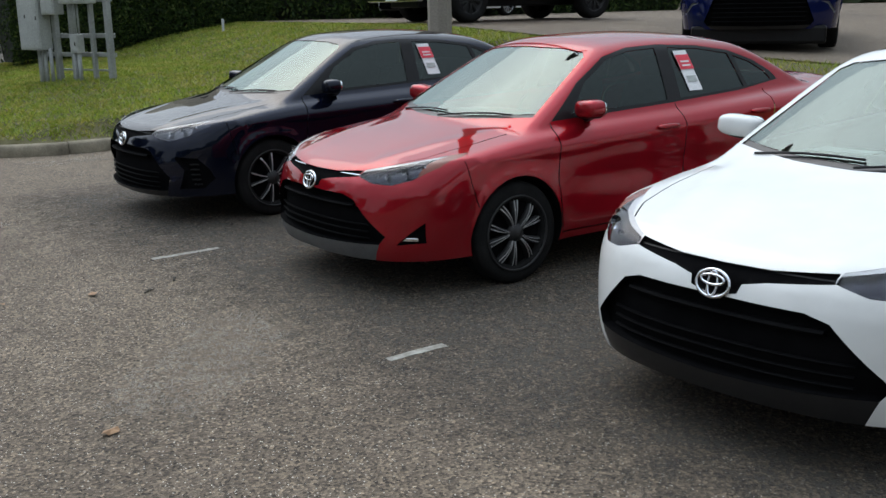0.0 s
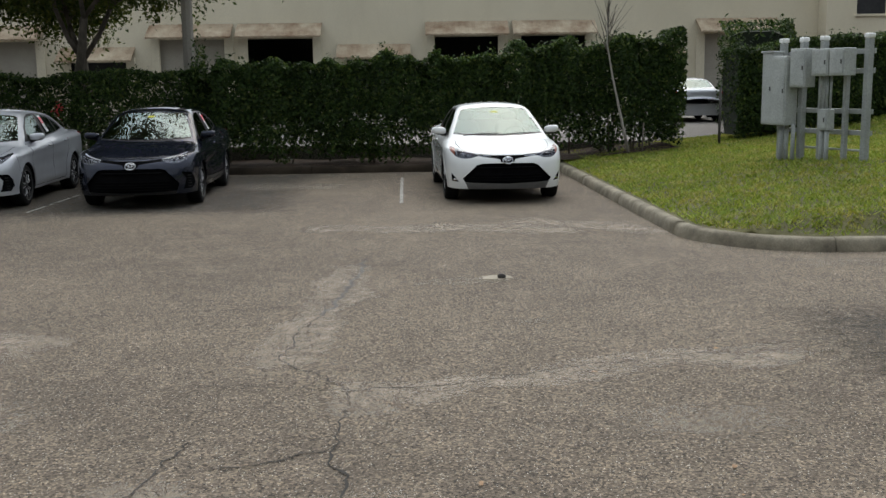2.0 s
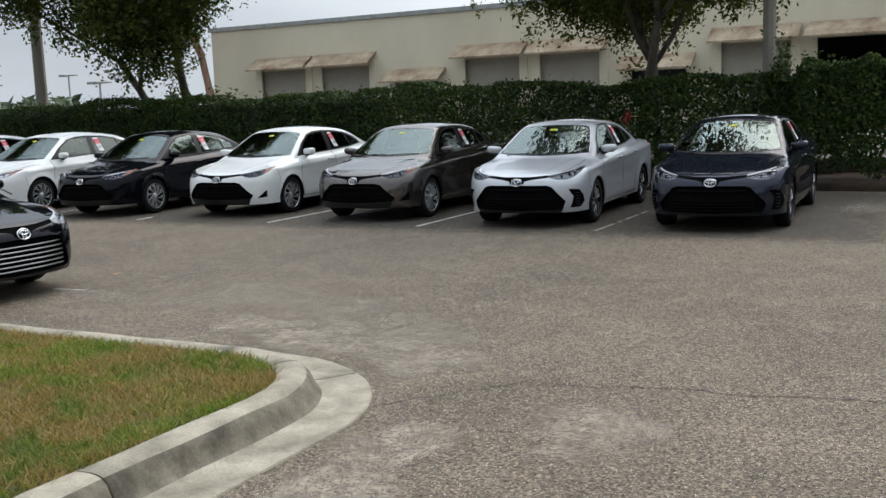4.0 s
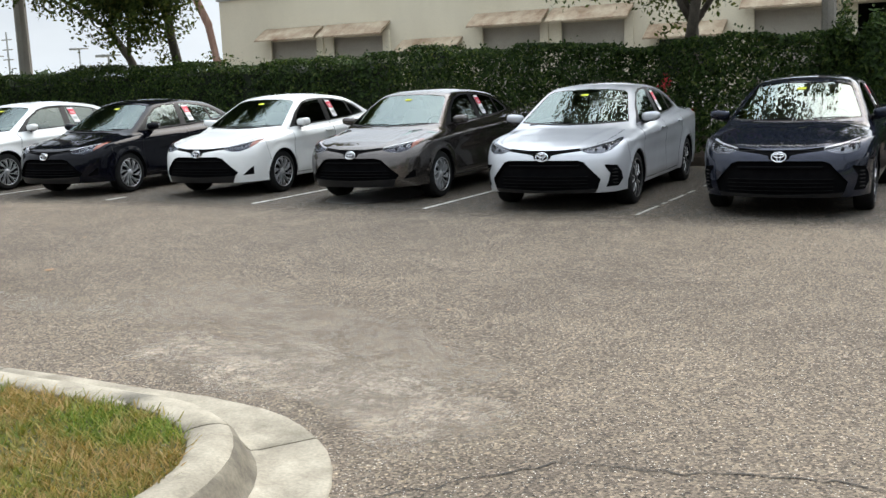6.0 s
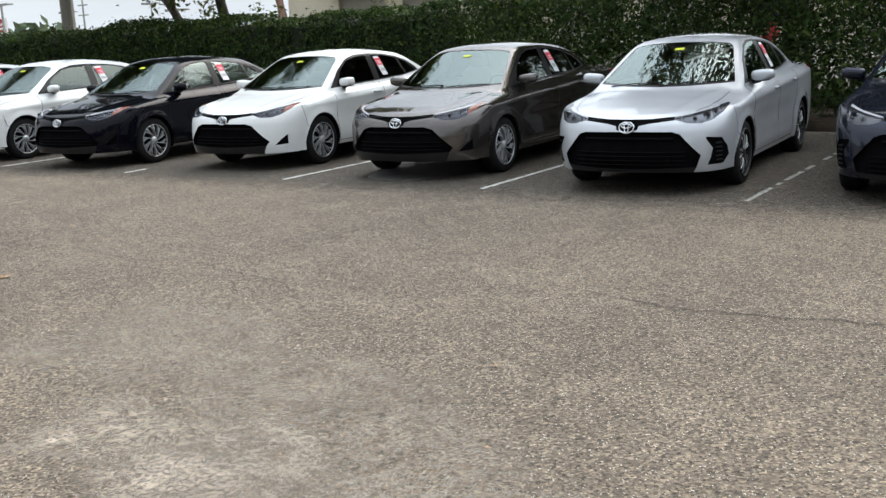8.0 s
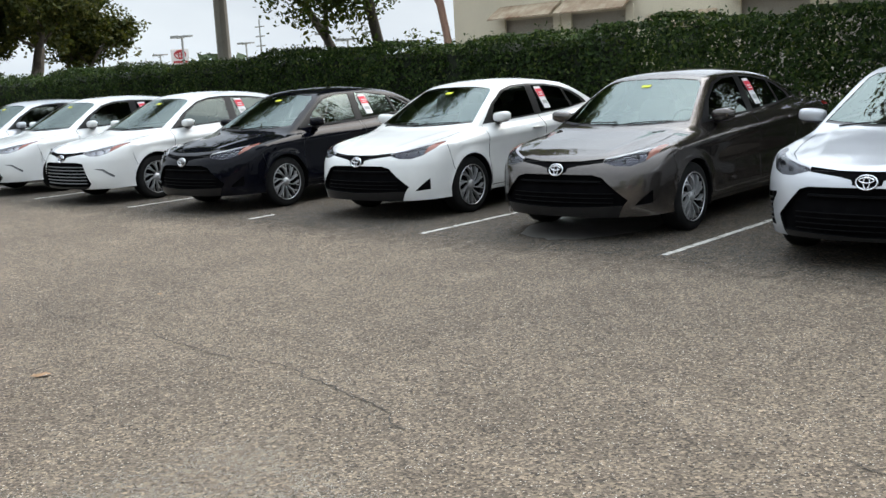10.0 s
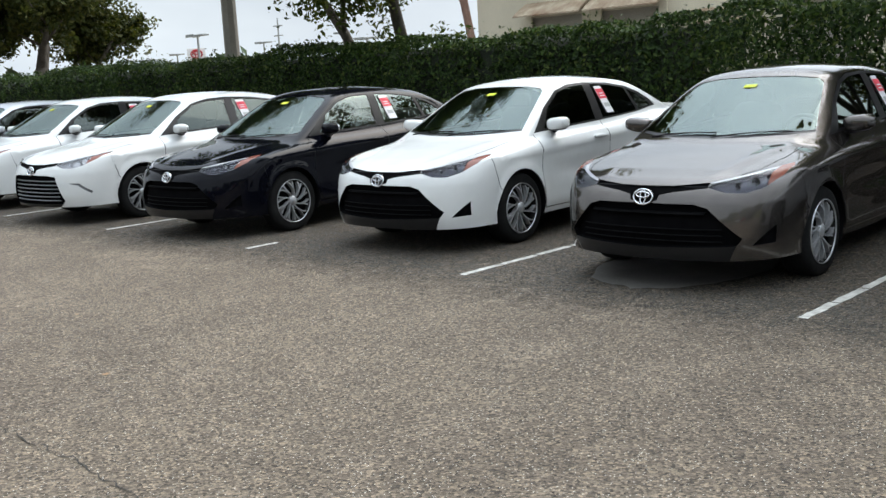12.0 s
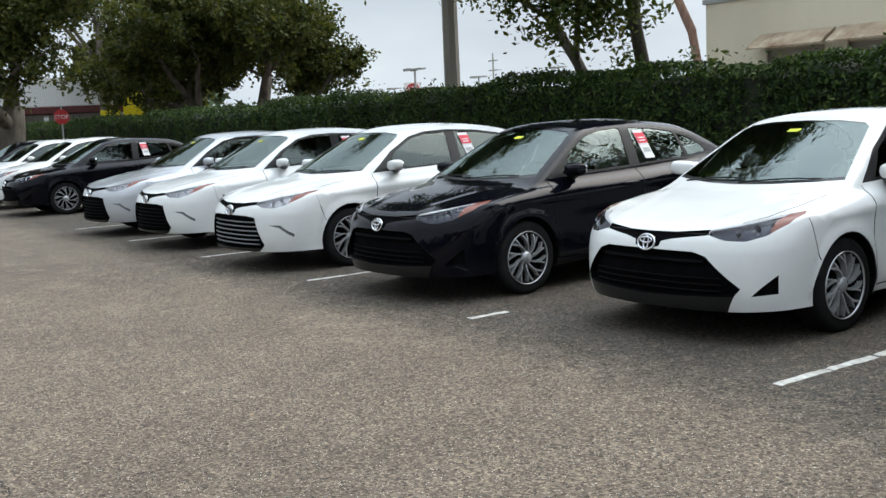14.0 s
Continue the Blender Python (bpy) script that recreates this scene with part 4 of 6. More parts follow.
            rows = [[bm.verts.new(fit(sgn * x, y, z)) for x in (0.5, 0.6, min(0.875, on_side(min(max(y, 0.3), 4.3), max(z, 0.26)) - 0.004))] for y, z in prof]
            for p, q in zip(rows, rows[1:]):
                for j in range(2):
                    bm.faces.new((p[j], p[j + 1], q[j + 1], q[j]))
            cap = [r[0] for r in rows]
            bm.faces.new(cap)
            part("arch_liner", bm, M["trim"], car)
    bm = bmesh.new()
    box(bm, fit(-0.66, 0.4, 0.225), fit(0.66, 4.4, 0.27), 0.02)
    part("underbody", bm, M["trim"], car)
    # mirrors, handles
    for sgn in (1, -1):
        bm = bmesh.new()
        rounded(bm, fit(sgn * 0.905, 1.5, 1.03), (0.115, 0.07, 0.056), 3.2, pose(0, 0, 0, 0, -sgn * 5, -sgn * 12))
        mirror = part("mirror", bm, PAINT["white"], car, smooth=True)
        painted.append(mirror)
        bm = bmesh.new()
        rounded(bm, fit(sgn * 0.885, 1.52, 0.983), (0.095, 0.055, 0.02), 3.2, pose(0, 0, 0, 0, -sgn * 5, -sgn * 12))
        tube(bm, [fit(sgn * 0.79, 1.6, 0.973), fit(sgn * 0.83, 1.54, 0.973), fit(sgn * 0.87, 1.5, 0.978)], [0.04, 0.032, 0.026], 8)
        part("mirror_arm", bm, M["trim"], mirror, smooth=True)
        bm = bmesh.new()
        rounded(bm, fit(sgn * 0.905, 1.555, 1.028), (0.1, 0.03, 0.05), 3, pose(0, 0, 0, 0, 0, -sgn * 10))
        part("mirror_glass", bm, M["chrome"], mirror, smooth=True)
        for y in (2.23, 3.19):
            z = 0.86 + 0.035 * (y - 2.23)
            x = on_side(y, z)
            bm = bmesh.new()
            rounded(bm, fit(sgn * (x + 0.012), y, z), (0.022, 0.105, 0.019), 2.8, None, 12, 8)
            h = part("door_handle", bm, PAINT["white"], car, smooth=True)
            painted.append(h)
    # wipers
    for x0, x1 in ((-0.55, 0.02), (0.0, 0.56)):
        pts = []
        for i in range(9):
            x = x0 + (x1 - x0) * i / 8
            z = 0.963 + 0.012 * math.sin(math.pi * i / 8) + 0.03 * i / 8
            pts.append(fit(x, on_front(x, z) - 0.014, z))
        part("wiper", tube(bmesh.new(), pts, [0.006] * 9, 6), M["trim"], car)
    # cabin
    bm = bmesh.new()
    rounded(bm, fit(0, 1.5, 0.85), (0.66 * sx, 0.3, 0.1), 4)
    part("dashboard", bm, M["dash"], car, smooth=True)
    for sx2 in (0.37, -0.37):
        bm = bmesh.new()
        rounded(bm, fit(sx2, 2.23, 0.6), (0.25, 0.27, 0.1), 4, None, 12, 8)
        rounded(bm, fit(sx2, 2.54, 0.86), (0.24, 0.07, 0.3), 4, pose(0, 0, 0, -18, 0, 0), 12, 8)
        rounded(bm, fit(sx2, 2.64, 1.2), (0.12, 0.05, 0.09), 3, None, 12, 8)
        part("front_seat", bm, M["seat"], car, smooth=True)
    bm = bmesh.new()
    rounded(bm, fit(0, 3.13, 0.62), (0.62, 0.27, 0.1), 4, None, 14, 8)
    rounded(bm, fit(0, 3.43, 0.88), (0.62, 0.08, 0.28), 4, pose(0, 0, 0, -22, 0, 0), 14, 8)
    part("rear_seat", bm, M["seat"], car, smooth=True)
    bm = bmesh.new()
    pts = [(0.37 + 0.18 * math.cos(t), 1.86 - 0.06 * math.sin(t), 0.9 + 0.17 * math.sin(t)) for t in np.linspace(0, 2 * math.pi, 22)]
    part("steering_wheel", tube(bm, [fit(*p) for p in pts], [0.016] * 22, 6, False), M["dash"], car, smooth=True)
    bm = bmesh.new()
    box(bm, fit(-0.72, 1.35, 0.24), fit(0.72, 4.0, 0.42), 0.03)
    part("cabin_floor", bm, M["dash"], car)
    if tags:
        # price sheet in the rear window of the driver's side, tag behind the windscreen
        def sheet(y0, y1, z0, z1, lean, off):
            quad = bmesh.new()
            co = []
            for y, z in ((y0, z0), (y1, z0), (y1, z1), (y0, z1)):
                yy = y - lean * (z - 1.15)
                co.append(quad.verts.new(fit(on_side(yy, z) + off, yy, z)))
            quad.faces.new(co)
            return quad
        st = part("window_sticker", sheet(2.59, 2.725, 1.062, 1.33, 0.14, 0.004), M["paper"], car, "white and red printed window sheet")
        part("red_panel", sheet(2.59, 2.725, 1.205, 1.302, 0.14, 0.008), M["sticker_red"], st)
        for z in (1.226, 1.252):
            part("print_bar", sheet(2.615, 2.7, z, z + 0.01, 0.14, 0.011), M["paper"], st)
        part("print_bar", sheet(2.61, 2.705, 1.12, 1.16, 0.14, 0.008), M["galv_light"], st)
        bm = bmesh.new()
        co = [bm.verts.new(fit(x, on_front(x, z) - 0.004, z)) for x, z in ((-0.055, 1.3), (0.045, 1.3), (0.055, 1.321), (-0.045, 1.321))]
        bm.faces.new(co)
        part("windscreen_tag", bm, M["yellow"], car, "yellow paper tag")
    for ob in painted:
        ob.material_slots[0].link = "OBJECT"
    return car


def paint_car(car, color):
    for ob in car.children_recursive:
        if ob.name.split(".")[0] in ("body", "hood", "front_bumper", "door", "mirror", "door_handle"):
            ob.material_slots[0].material = PAINT[color]


def place_car(model, m, color, label, group="parked cars", tag=True):
    car = copy_thing(model, m)
    if not tag:
        for ob in list(car.children):
            if ob.name.startswith("windscreen_tag"):
                bpy.data.objects.remove(ob)
    paint_car(car, color)
    tagged(car, label, "car", group)
    return car


# ---- ground, yard, kerbs ----
def grid_mesh(name, x0, x1, y0, y1, nx, ny, height, material, smooth=True):
    xs, ys = np.linspace(x0, x1, nx + 1), np.linspace(y0, y1, ny + 1)
    gx, gy = np.meshgrid(xs, ys, indexing="ij")
    v = np.stack([gx, gy, height(gx, gy)], -1).reshape(-1, 3)
    i = np.arange(nx)[:, None] * (ny + 1) + np.arange(ny)[None]
    f = np.stack([i, i + ny + 1, i + ny + 2, i + 1], -1).reshape(-1, 4)
    return mesh_np(name, v, f, material, smooth)


def swell(x, y, s):
    return np.sin(x * 1.3 * s + 2 * np.sin(y * 0.7 * s)) * np.cos(y * 1.1 * s + np.sin(x * 0.9 * s))


def road_rise(x, y):
    """Height of the street behind the east row."""
    return np.interp(y, [-40, -15, -8, -1, 12, 60], [0.25, 0.6, 0.9, 1.32, 1.38, 1.35])


def bank_height(x, y):
    """The turf bank north of the east row."""
    rise = 0.15 + 0.088 * (x - 7.1) + 0.12 * np.exp(-(((x - 10.6) / 2.2) ** 2) - (((y - 0.8) / 2.5) ** 2)) + 0.012 * swell(x, y, 1.0)
    edge = np.clip(np.minimum(x - 7.2, y + 4.3) / 0.5, 0, 1)
    z = 0.14 + (rise - 0.14) * edge * edge * (3 - 2 * edge)
    w = np.clip((x - 13) / 3.5, 0, 1)
    return z * (1 - w) + road_rise(x, y) * w - 0.02 * w


ground = tagged(part("ground", grid_mesh("ground", -1500, 1500, -1500, 1500, 6, 6, lambda x, y: x * 0, M["asphalt"]), M["asphalt"], None), "worn grey-brown asphalt with pale speckled aggregate", "ground", kind="structure")
yard = tagged(part("pavement", box(bmesh.new(), (-70, 8.7, 0.02), (70, 36.3, 0.42)), M["yard"], None), "pale worn asphalt yard before the warehouse", "pavement", kind="structure")


def round_corner(x, y, r=1.36):
    """Pulls places outside the bank's rounded corner back to it."""
    dx, dy = x - 8.5, y + 3.0
    d = np.hypot(dx, dy)
    k = np.where((dx < 0) & (dy < 0) & (d > r), r / np.maximum(d, 1e-6), 1.0)
    return 8.5 + dx * k, -3.0 + dy * k


bank_mesh = grid_mesh("turf_bank", 7.15, 16.6, -4.33, 9.2, 60, 72, bank_height, M["soil"])
for v in bank_mesh.vertices:
    bx, by = round_corner(v.co.x, v.co.y)
    if abs(bx - v.co.x) + abs(by - v.co.y) > 1e-6:
        v.co = (bx, by, 0.142)
bank = tagged(part("turf_bank", bank_mesh, M["soil"], None), "mown yellow-green turf bank inside the kerb", "grass", kind="structure")


def verge_height(x, y):
    w = np.clip((x - 13.0) / 3.6, 0, 1)
    return 0.14 + (road_rise(x, y) - 0.16) * w * w * (3 - 2 * w)


verge = tagged(part("turf_verge", grid_mesh("turf_verge", 13.0, 16.6, -40, -4.33, 14, 60, verge_height, M["soil"]), M["soil"], None), "mown turf verge below the street", "grass", kind="structure")
street = tagged(part("road", grid_mesh("road", 16.6, 90, -60, 60, 20, 60, lambda x, y: road_rise(x, y) - 0.005 * (x - 16.6) * 0.2, M["asphalt"]), M["asphalt"], None), "grey asphalt street above the verge", "road", kind="structure")


def kerb(name, path, profile, label, piece=3.0, right=True, material="concrete", face=False):
    """A kerb swept along a plan line in poured pieces with open joints; the profile runs from its road edge inwards."""
    pts = [Vector(p) for p in path]
    fine = [pts[0]]
    for a, b in zip(pts, pts[1:]):
        steps = max(1, round((b - a).length / 0.25))
        fine += [a.lerp(b, (i + 1) / steps) for i in range(steps)]
    root = empty(name)
    tagged(root, label, "kerb", kind="structure")
    run, start, rows = 0.0, 0, []
    for i, p in enumerate(fine):
        d = (fine[min(i + 1, len(fine) - 1)] - fine[max(i - 1, 0)]).normalized()
        n = Vector((d.y, -d.x)) if right else Vector((-d.y, d.x))
        rows.append([(p.x + n.x * o, p.y + n.y * o, z + 0.003 * math.sin(i * 1.7 + k)) for k, (o, z) in enumerate(profile)])
    per = int(piece / 0.25)
    for s in range(0, len(rows) - 1, per):
        bm = bmesh.new()
        block = rows[s : s + per + 1]
        vs = []
        for j, row in enumerate(block):
            shift = Vector((0, 0, 0))
            if j == 0 and len(block) > 1:
                shift = (Vector(block[1][0]) - Vector(block[0][0])).normalized() * 0.005
            if j == len(block) - 1:
                shift = (Vector(block[-2][0]) - Vector(block[-1][0])).normalized() * 0.005
            vs.append([bm.verts.new(Vector(c) + shift) for c in row])
        for a, b in zip(vs, vs[1:]):
            for k in range(len(profile) - 1):
                bm.faces.new((a[k], a[k + 1], b[k + 1], b[k]))
        bm.faces.new(vs[0])
        bm.faces.new(vs[-1][::-1])
        stone = part("kerb_stone", bm, M[material], root, smooth=True)
        stone.data.polygons.foreach_set("use_smooth", [len(p.vertices) == 4 for p in stone.data.polygons])
        # steep faces take darker concrete, for their streaky stains and their painted shade
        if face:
            stone.data.materials.append(M["shaded_face_concrete"])
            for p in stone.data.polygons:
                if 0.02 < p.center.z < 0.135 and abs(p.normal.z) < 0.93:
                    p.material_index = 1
    return root


def arc(cx, cy, r, a0, a1, n=12):
    return [(cx + r * math.cos(radians(a0 + (a1 - a0) * i / n)), cy + r * math.sin(radians(a0 + (a1 - a0) * i / n))) for i in range(n + 1)]


GUTTER = [(0.0, -0.05), (0.0, 0.01), (0.012, 0.014), (0.05, 0.011), (0.26, 0.005), (0.305, 0.013), (0.33, 0.04), (0.348, 0.08), (0.366, 0.115), (0.392, 0.14), (0.428, 0.154), (0.48, 0.16), (0.545, 0.157), (0.575, 0.146), (0.585, 0.125), (0.585, -0.05)]
UPRIGHT = [(0.0, -0.05), (0.0, 0.015), (0.012, 0.07), (0.026, 0.112), (0.045, 0.132), (0.075, 0.14), (0.15, 0.14), (0.172, 0.134), (0.18, 0.12), (0.18, -0.05)]
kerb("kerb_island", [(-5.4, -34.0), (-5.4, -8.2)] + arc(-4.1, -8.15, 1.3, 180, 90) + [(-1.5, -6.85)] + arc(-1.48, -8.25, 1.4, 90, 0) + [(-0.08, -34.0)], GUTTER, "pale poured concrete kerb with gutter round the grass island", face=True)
kerb("kerb_bank", [(7.0, 6.1), (7.0, -3.0)] + arc(8.5, -3.0, 1.5, 180, 270) + [(13.1, -4.5)], UPRIGHT, "weathered concrete kerb round the turf bank", right=False, material="kerb_grey")
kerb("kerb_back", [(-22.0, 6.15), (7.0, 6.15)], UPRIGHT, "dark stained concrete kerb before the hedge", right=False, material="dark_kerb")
kerb("kerb_east", [(12.95, -4.5), (12.95, -40.0)], UPRIGHT, "concrete kerb behind the east row", right=False)
tagged(part("mulch_bed", grid_mesh("mulch_bed", -60, 9.6, 6.3, 8.7, 140, 8, lambda x, y: 0.13 + 0.03 * swell(x, y, 2.0) + np.clip(x - 6.5, 0, 5) * 0.09, M["mulch"]), M["mulch"], None), "dark brown mulch bed under the hedge", "mulch", kind="structure")


def island_in(x, y):
    """Whether a place lies on the island's turf."""
    r = 0.82
    ok = (x < -0.66) & (x > -4.85) & (y < -7.43)
    corner = (x > -0.66 - r) & (y > -7.43 - r)
    near = np.hypot(x + 0.66 + r, y + 7.43 + r) < r
    left = (x < -4.85 + r) & (y > -7.43 - r)
    near2 = np.hypot(x + 4.85 - r, y + 7.43 + r) < r
    return ok & (~corner | near) & (~left | near2)


turf_outline = [(-4.85, -34), (-4.85, -8.25)] + arc(-4.03, -8.25, 0.82, 180, 90, 8) + arc(-1.48, -8.25, 0.82, 90, 0, 8) + [(-0.66, -34)]
bm = bmesh.new()
bm.faces.new([bm.verts.new((x, y, 0.13)) for x, y in turf_outline][::-1])
tagged(part("turf_island", bm, M["soil"], None), "dry mown turf on the kerbed island", "grass", kind="structure")


def blades(name, xs, ys, zs, height, width, seed, lean=0.6):
    """Grass blades, each a leaning tapered strip."""
    rng = np.random.RandomState(seed)
    n = len(xs)
    a = rng.uniform(0, 2 * np.pi, n)
    h = height * rng.uniform(0.45, 1.25, n)
    w = width * rng.uniform(0.6, 1.3, n)
    d = lean * h * rng.uniform(0.2, 1.4, n)
    b = a + rng.uniform(-1.2, 1.2, n) + np.pi / 2
    base = np.stack([xs, ys, zs], 1)
    across = np.stack([np.cos(a), np.sin(a), 0 * a], 1) * (w / 2)[:, None]
    out = np.stack([np.cos(b), np.sin(b), 0 * b], 1) * d[:, None]
    up = np.array([0, 0, 1.0])
    tip = base + out + up * h[:, None]
    v = np.stack([base - across, base + across, tip + across * 0.3, tip - across * 0.3], 1).reshape(-1, 3)
    k = np.arange(n)[:, None] * 4
    f = np.concatenate([k + np.array([[0, 1, 2]]), k + np.array([[0, 2, 3]])])
    return mesh_np(name, v, f)


rng = np.random.RandomState(3)
gx, gy = rng.uniform(-4.9, -0.6, 160000), rng.uniform(-13.5, -7.4, 160000)
thin = np.sin(gx * 5.1 + np.sin(gy * 4.3)) * np.cos(gy * 4.7 + np.sin(gx * 3.9)) > rng.uniform(-2.2, 0.3, 160000)
keep = island_in(gx, gy) & thin
near_turf = blades("grass_island", gx[keep], gy[keep], np.full(keep.sum(), 0.125), 0.05, 0.0095, 4, 1.3)
fx, fy = rng.uniform(-4.8, -0.7, 25000), rng.uniform(-33.9, -13.5, 25000)
tagged(part("grass_far_island", blades("grass_far_island", fx, fy, np.full(25000, 0.125), 0.042, 0.028, 9, 1.4), M["grass_dry"], None), "short green and straw-brown grass along the island", "grass", kind="stuff")
tagged(part("grass_island", near_turf, M["grass_dry"], None), "short green and straw-brown grass blades", "grass", kind="stuff")
gx, gy = rng.uniform(7.2, 16.5, 105000), rng.uniform(-4.3, 9.0, 105000)
cx, cy = round_corner(gx, gy, 1.3)
keep = (np.abs(cx - gx) + np.abs(cy - gy) < 1e-6) & (np.sin(gx * 2.3 + np.sin(gy * 1.7)) * np.cos(gy * 2.9 + np.sin(gx * 1.3)) > rng.uniform(-2.2, 0.1, 105000) - 0.4)
gx, gy = gx[keep], gy[keep]
tagged(part("grass_bank", blades("grass_bank", gx, gy, bank_height(gx, gy) - 0.005, 0.044, 0.025, 5, 1.3), M["grass"], None), "short mown yellow-green grass", "grass", kind="stuff")
gx, gy = rng.uniform(13.1, 16.6, 30000), rng.uniform(-22, -4.3, 30000)
tagged(part("grass_verge", blades("grass_verge", gx, gy, verge_height(gx, gy) - 0.005, 0.05, 0.014, 6, 0.9), M["grass"], None), "short mown verge grass", "grass", kind="stuff")


# ---- painted lines, cracks, wear ----
def ragged_strip(points, width, z, seed, wobble=0.35, step=0.12):
    """A flat strip of uneven edges along a plan line."""
    r = random.Random(seed)
    pts = [Vector(p) for p in points]
    fine = [pts[0]]
    for a, b in zip(pts, pts[1:]):
        n = max(1, int((b - a).length / step))
        fine += [a.lerp(b, (i + 1) / n) for i in range(n)]
    bm = bmesh.new()
    rows = []
    for i, p in enumerate(fine):
        d = (fine[min(i + 1, len(fine) - 1)] - fine[max(i - 1, 0)]).normalized()
        n = Vector((-d.y, d.x))
        w0, w1 = width / 2 * r.uniform(1 - wobble, 1 + wobble), width / 2 * r.uniform(1 - wobble, 1 + wobble)
        rows.append((bm.verts.new((*(p + n * w0), z)), bm.verts.new((*(p - n * w1), z))))
    for a, b in zip(rows, rows[1:]):
        bm.faces.new((a[0], a[1], b[1], b[0]))
    return bm


def stall_line(points, seed, broken=0.0, width=0.066, paint="line", flake=0.45):
    """A worn painted line, in flakes."""
    r = random.Random(seed)
    line = empty("parking_line")
    tagged(line, "worn white painted parking line", "parking line", "parking lines", "structure")
    a, b = Vector(points[0]), Vector(points[1])
    n = max(1, int((b - a).length / flake))
    for i in range(n):
        if r.random() < broken:
            continue
        p, q = a.lerp(b, (i + 0.01) / n), a.lerp(b, (i + r.uniform(0.93, 1.0)) / n)
        part("paint_flake", ragged_strip([p, q], width, 0.004, seed * 31 + i, 0.22, 0.06), M[paint], line)
    return line


for i, x in enumerate((-1.57, -4.305, -7.02, -12.5, -15.24, -17.98, -20.7)):
    stall_line([(x, 0.23), (x, 5.9)], 10 + i, (0.35, 0.0, 0.0, 0.1, 0.1, 0.2, 0.2)[i], 0.064 if i else 0.05, "line" if i else "line_old", 0.45 if i else 0.16)
stall_line([(-9.76, 0.19), (-9.76, 0.58)], 30)
stall_line([(-9.74, 1.05), (-9.74, 5.9)], 31, 0.15, 0.07)
stall_line([(-5.1, -5.28), (-5.55, -5.32)], 38, 0.0, 0.055, "line_old")
stall_line([(3.85, 0.6), (3.85, 4.9)], 32, 0.0, 0.055, "line_old")
stall_line([(6.93, -10.27), (7.45, -10.27)], 33, 0.0, 0.055, "line_old")
stall_line([(6.98, -13.02), (7.34, -13.03)], 34, 0.0, 0.055, "line_old")
for i, y in enumerate((-10.27, -13.03)):
    stall_line([(8.6, y), (12.6, y)], 36 + i, 0.3)


def wander(points, seed, amp=0.12, step=0.1):
    r = random.Random(seed)
    pts = [Vector(p) for p in points]
    out = [pts[0]]
    off = 0.0
    for a, b in zip(pts, pts[1:]):
        n = max(1, int((b - a).length / step))
        d = (b - a).normalized()
        nn = Vector((-d.y, d.x))
        for i in range(n):
            off = off * 0.8 + r.uniform(-amp, amp) * 0.5
            t = (i + 1) / n
            out.append(a.lerp(b, t) + nn * off * min(1, 6 * (1 - t) + 0.1))
    return out


def crack(points, seed, width=0.016, label="dark jagged crack in the asphalt", look_of="crack"):
    tagged(part("asphalt_crack", ragged_strip(wander(points, seed, 0.055, 0.045), width * 0.95, 0.0045, seed, 0.75, 0.03), M[look_of], None), label, "crack", "cracks", "structure")


CRACKS = [
    ([(3.56, -9.8), (3.58, -8.88), (4.3, -8.75), (5.6, -8.3), (7.0, -7.9)], 1, 0.009),
    ([(3.56, -9.8), (3.25, -10.0), (2.95, -10.1)], 2, 0.01),
    ([(3.58, -8.88), (3.1, -8.2), (3.2, -7.2), (3.4, -6.2), (3.52, -4.2)], 3, 0.009),
    ([(3.56, -9.8), (3.7, -10.6), (3.6, -11.4)], 4, 0.014),
    ([(-0.1, -7.68), (0.12, -7.45), (0.43, -6.97), (0.86, -6.88), (1.45, -6.78), (2.25, -6.65), (3.2, -6.6)], 5, 0.009),
    ([(-3.2, -3.9), (-3.6, -3.72), (-4.4, -3.55), (-5.3, -3.58), (-6.8, -3.57), (-9.0, -3.4)], 6, 0.007),
    ([(-1.5, -3.2), (-0.6, -3.35), (0.8, -3.1), (3.2, -3.6)], 7, 0.01),
    ([(2.83, -9.7), (2.72, -10.35), (2.5, -11.2)], 8, 0.012),
    ([(2.6, -8.7), (3.05, -8.75), (3.56, -8.86)], 9, 0.008),
]
for pts, seed, w in CRACKS:
    crack(pts, seed, w)
crack([(3.26, -6.9), (3.34, -6.4), (3.42, -5.6), (3.5, -4.5)], 12, 0.036, "dark tarred streak along an old crack", "tar")


def wear_band(points, width, seed, look_of="stain"):
    """A pale worn band: a soft-edged strip whose material breaks it into blotches."""
    pts = wander(points, seed + 500, 0.25, 0.3)
    verts, faces, fade = [], [], []
    r = random.Random(seed)
    for i, p in enumerate(pts):
        d = (pts[min(i + 1, len(pts) - 1)] - pts[max(i - 1, 0)]).normalized()
        n = Vector((-d.y, d.x))
        w = width * r.uniform(0.6, 1.3)
        end = min(1, i / 2, (len(pts) - 1 - i) / 2)
        for o, f in ((-1, 0), (-0.4, 1), (0.4, 1), (1, 0)):
            verts.append((*(p + n * w * o), 0.003 + 0.00002 * seed))
            fade.append(f * end)
    for i in range(len(pts) - 1):
        for k in range(3):
            j = i * 4 + k
            faces.append((j, j + 4, j + 5, j + 1))
    me = mesh_np("wear_band", verts, faces, M[look_of])
    att = me.attributes.new("wear", "FLOAT", "POINT")
    att.data.foreach_set("value", fade)
    tagged(part("wear_band", me, M[look_of], None), "pale worn blotches on the asphalt", "stain", "wear", "structure")


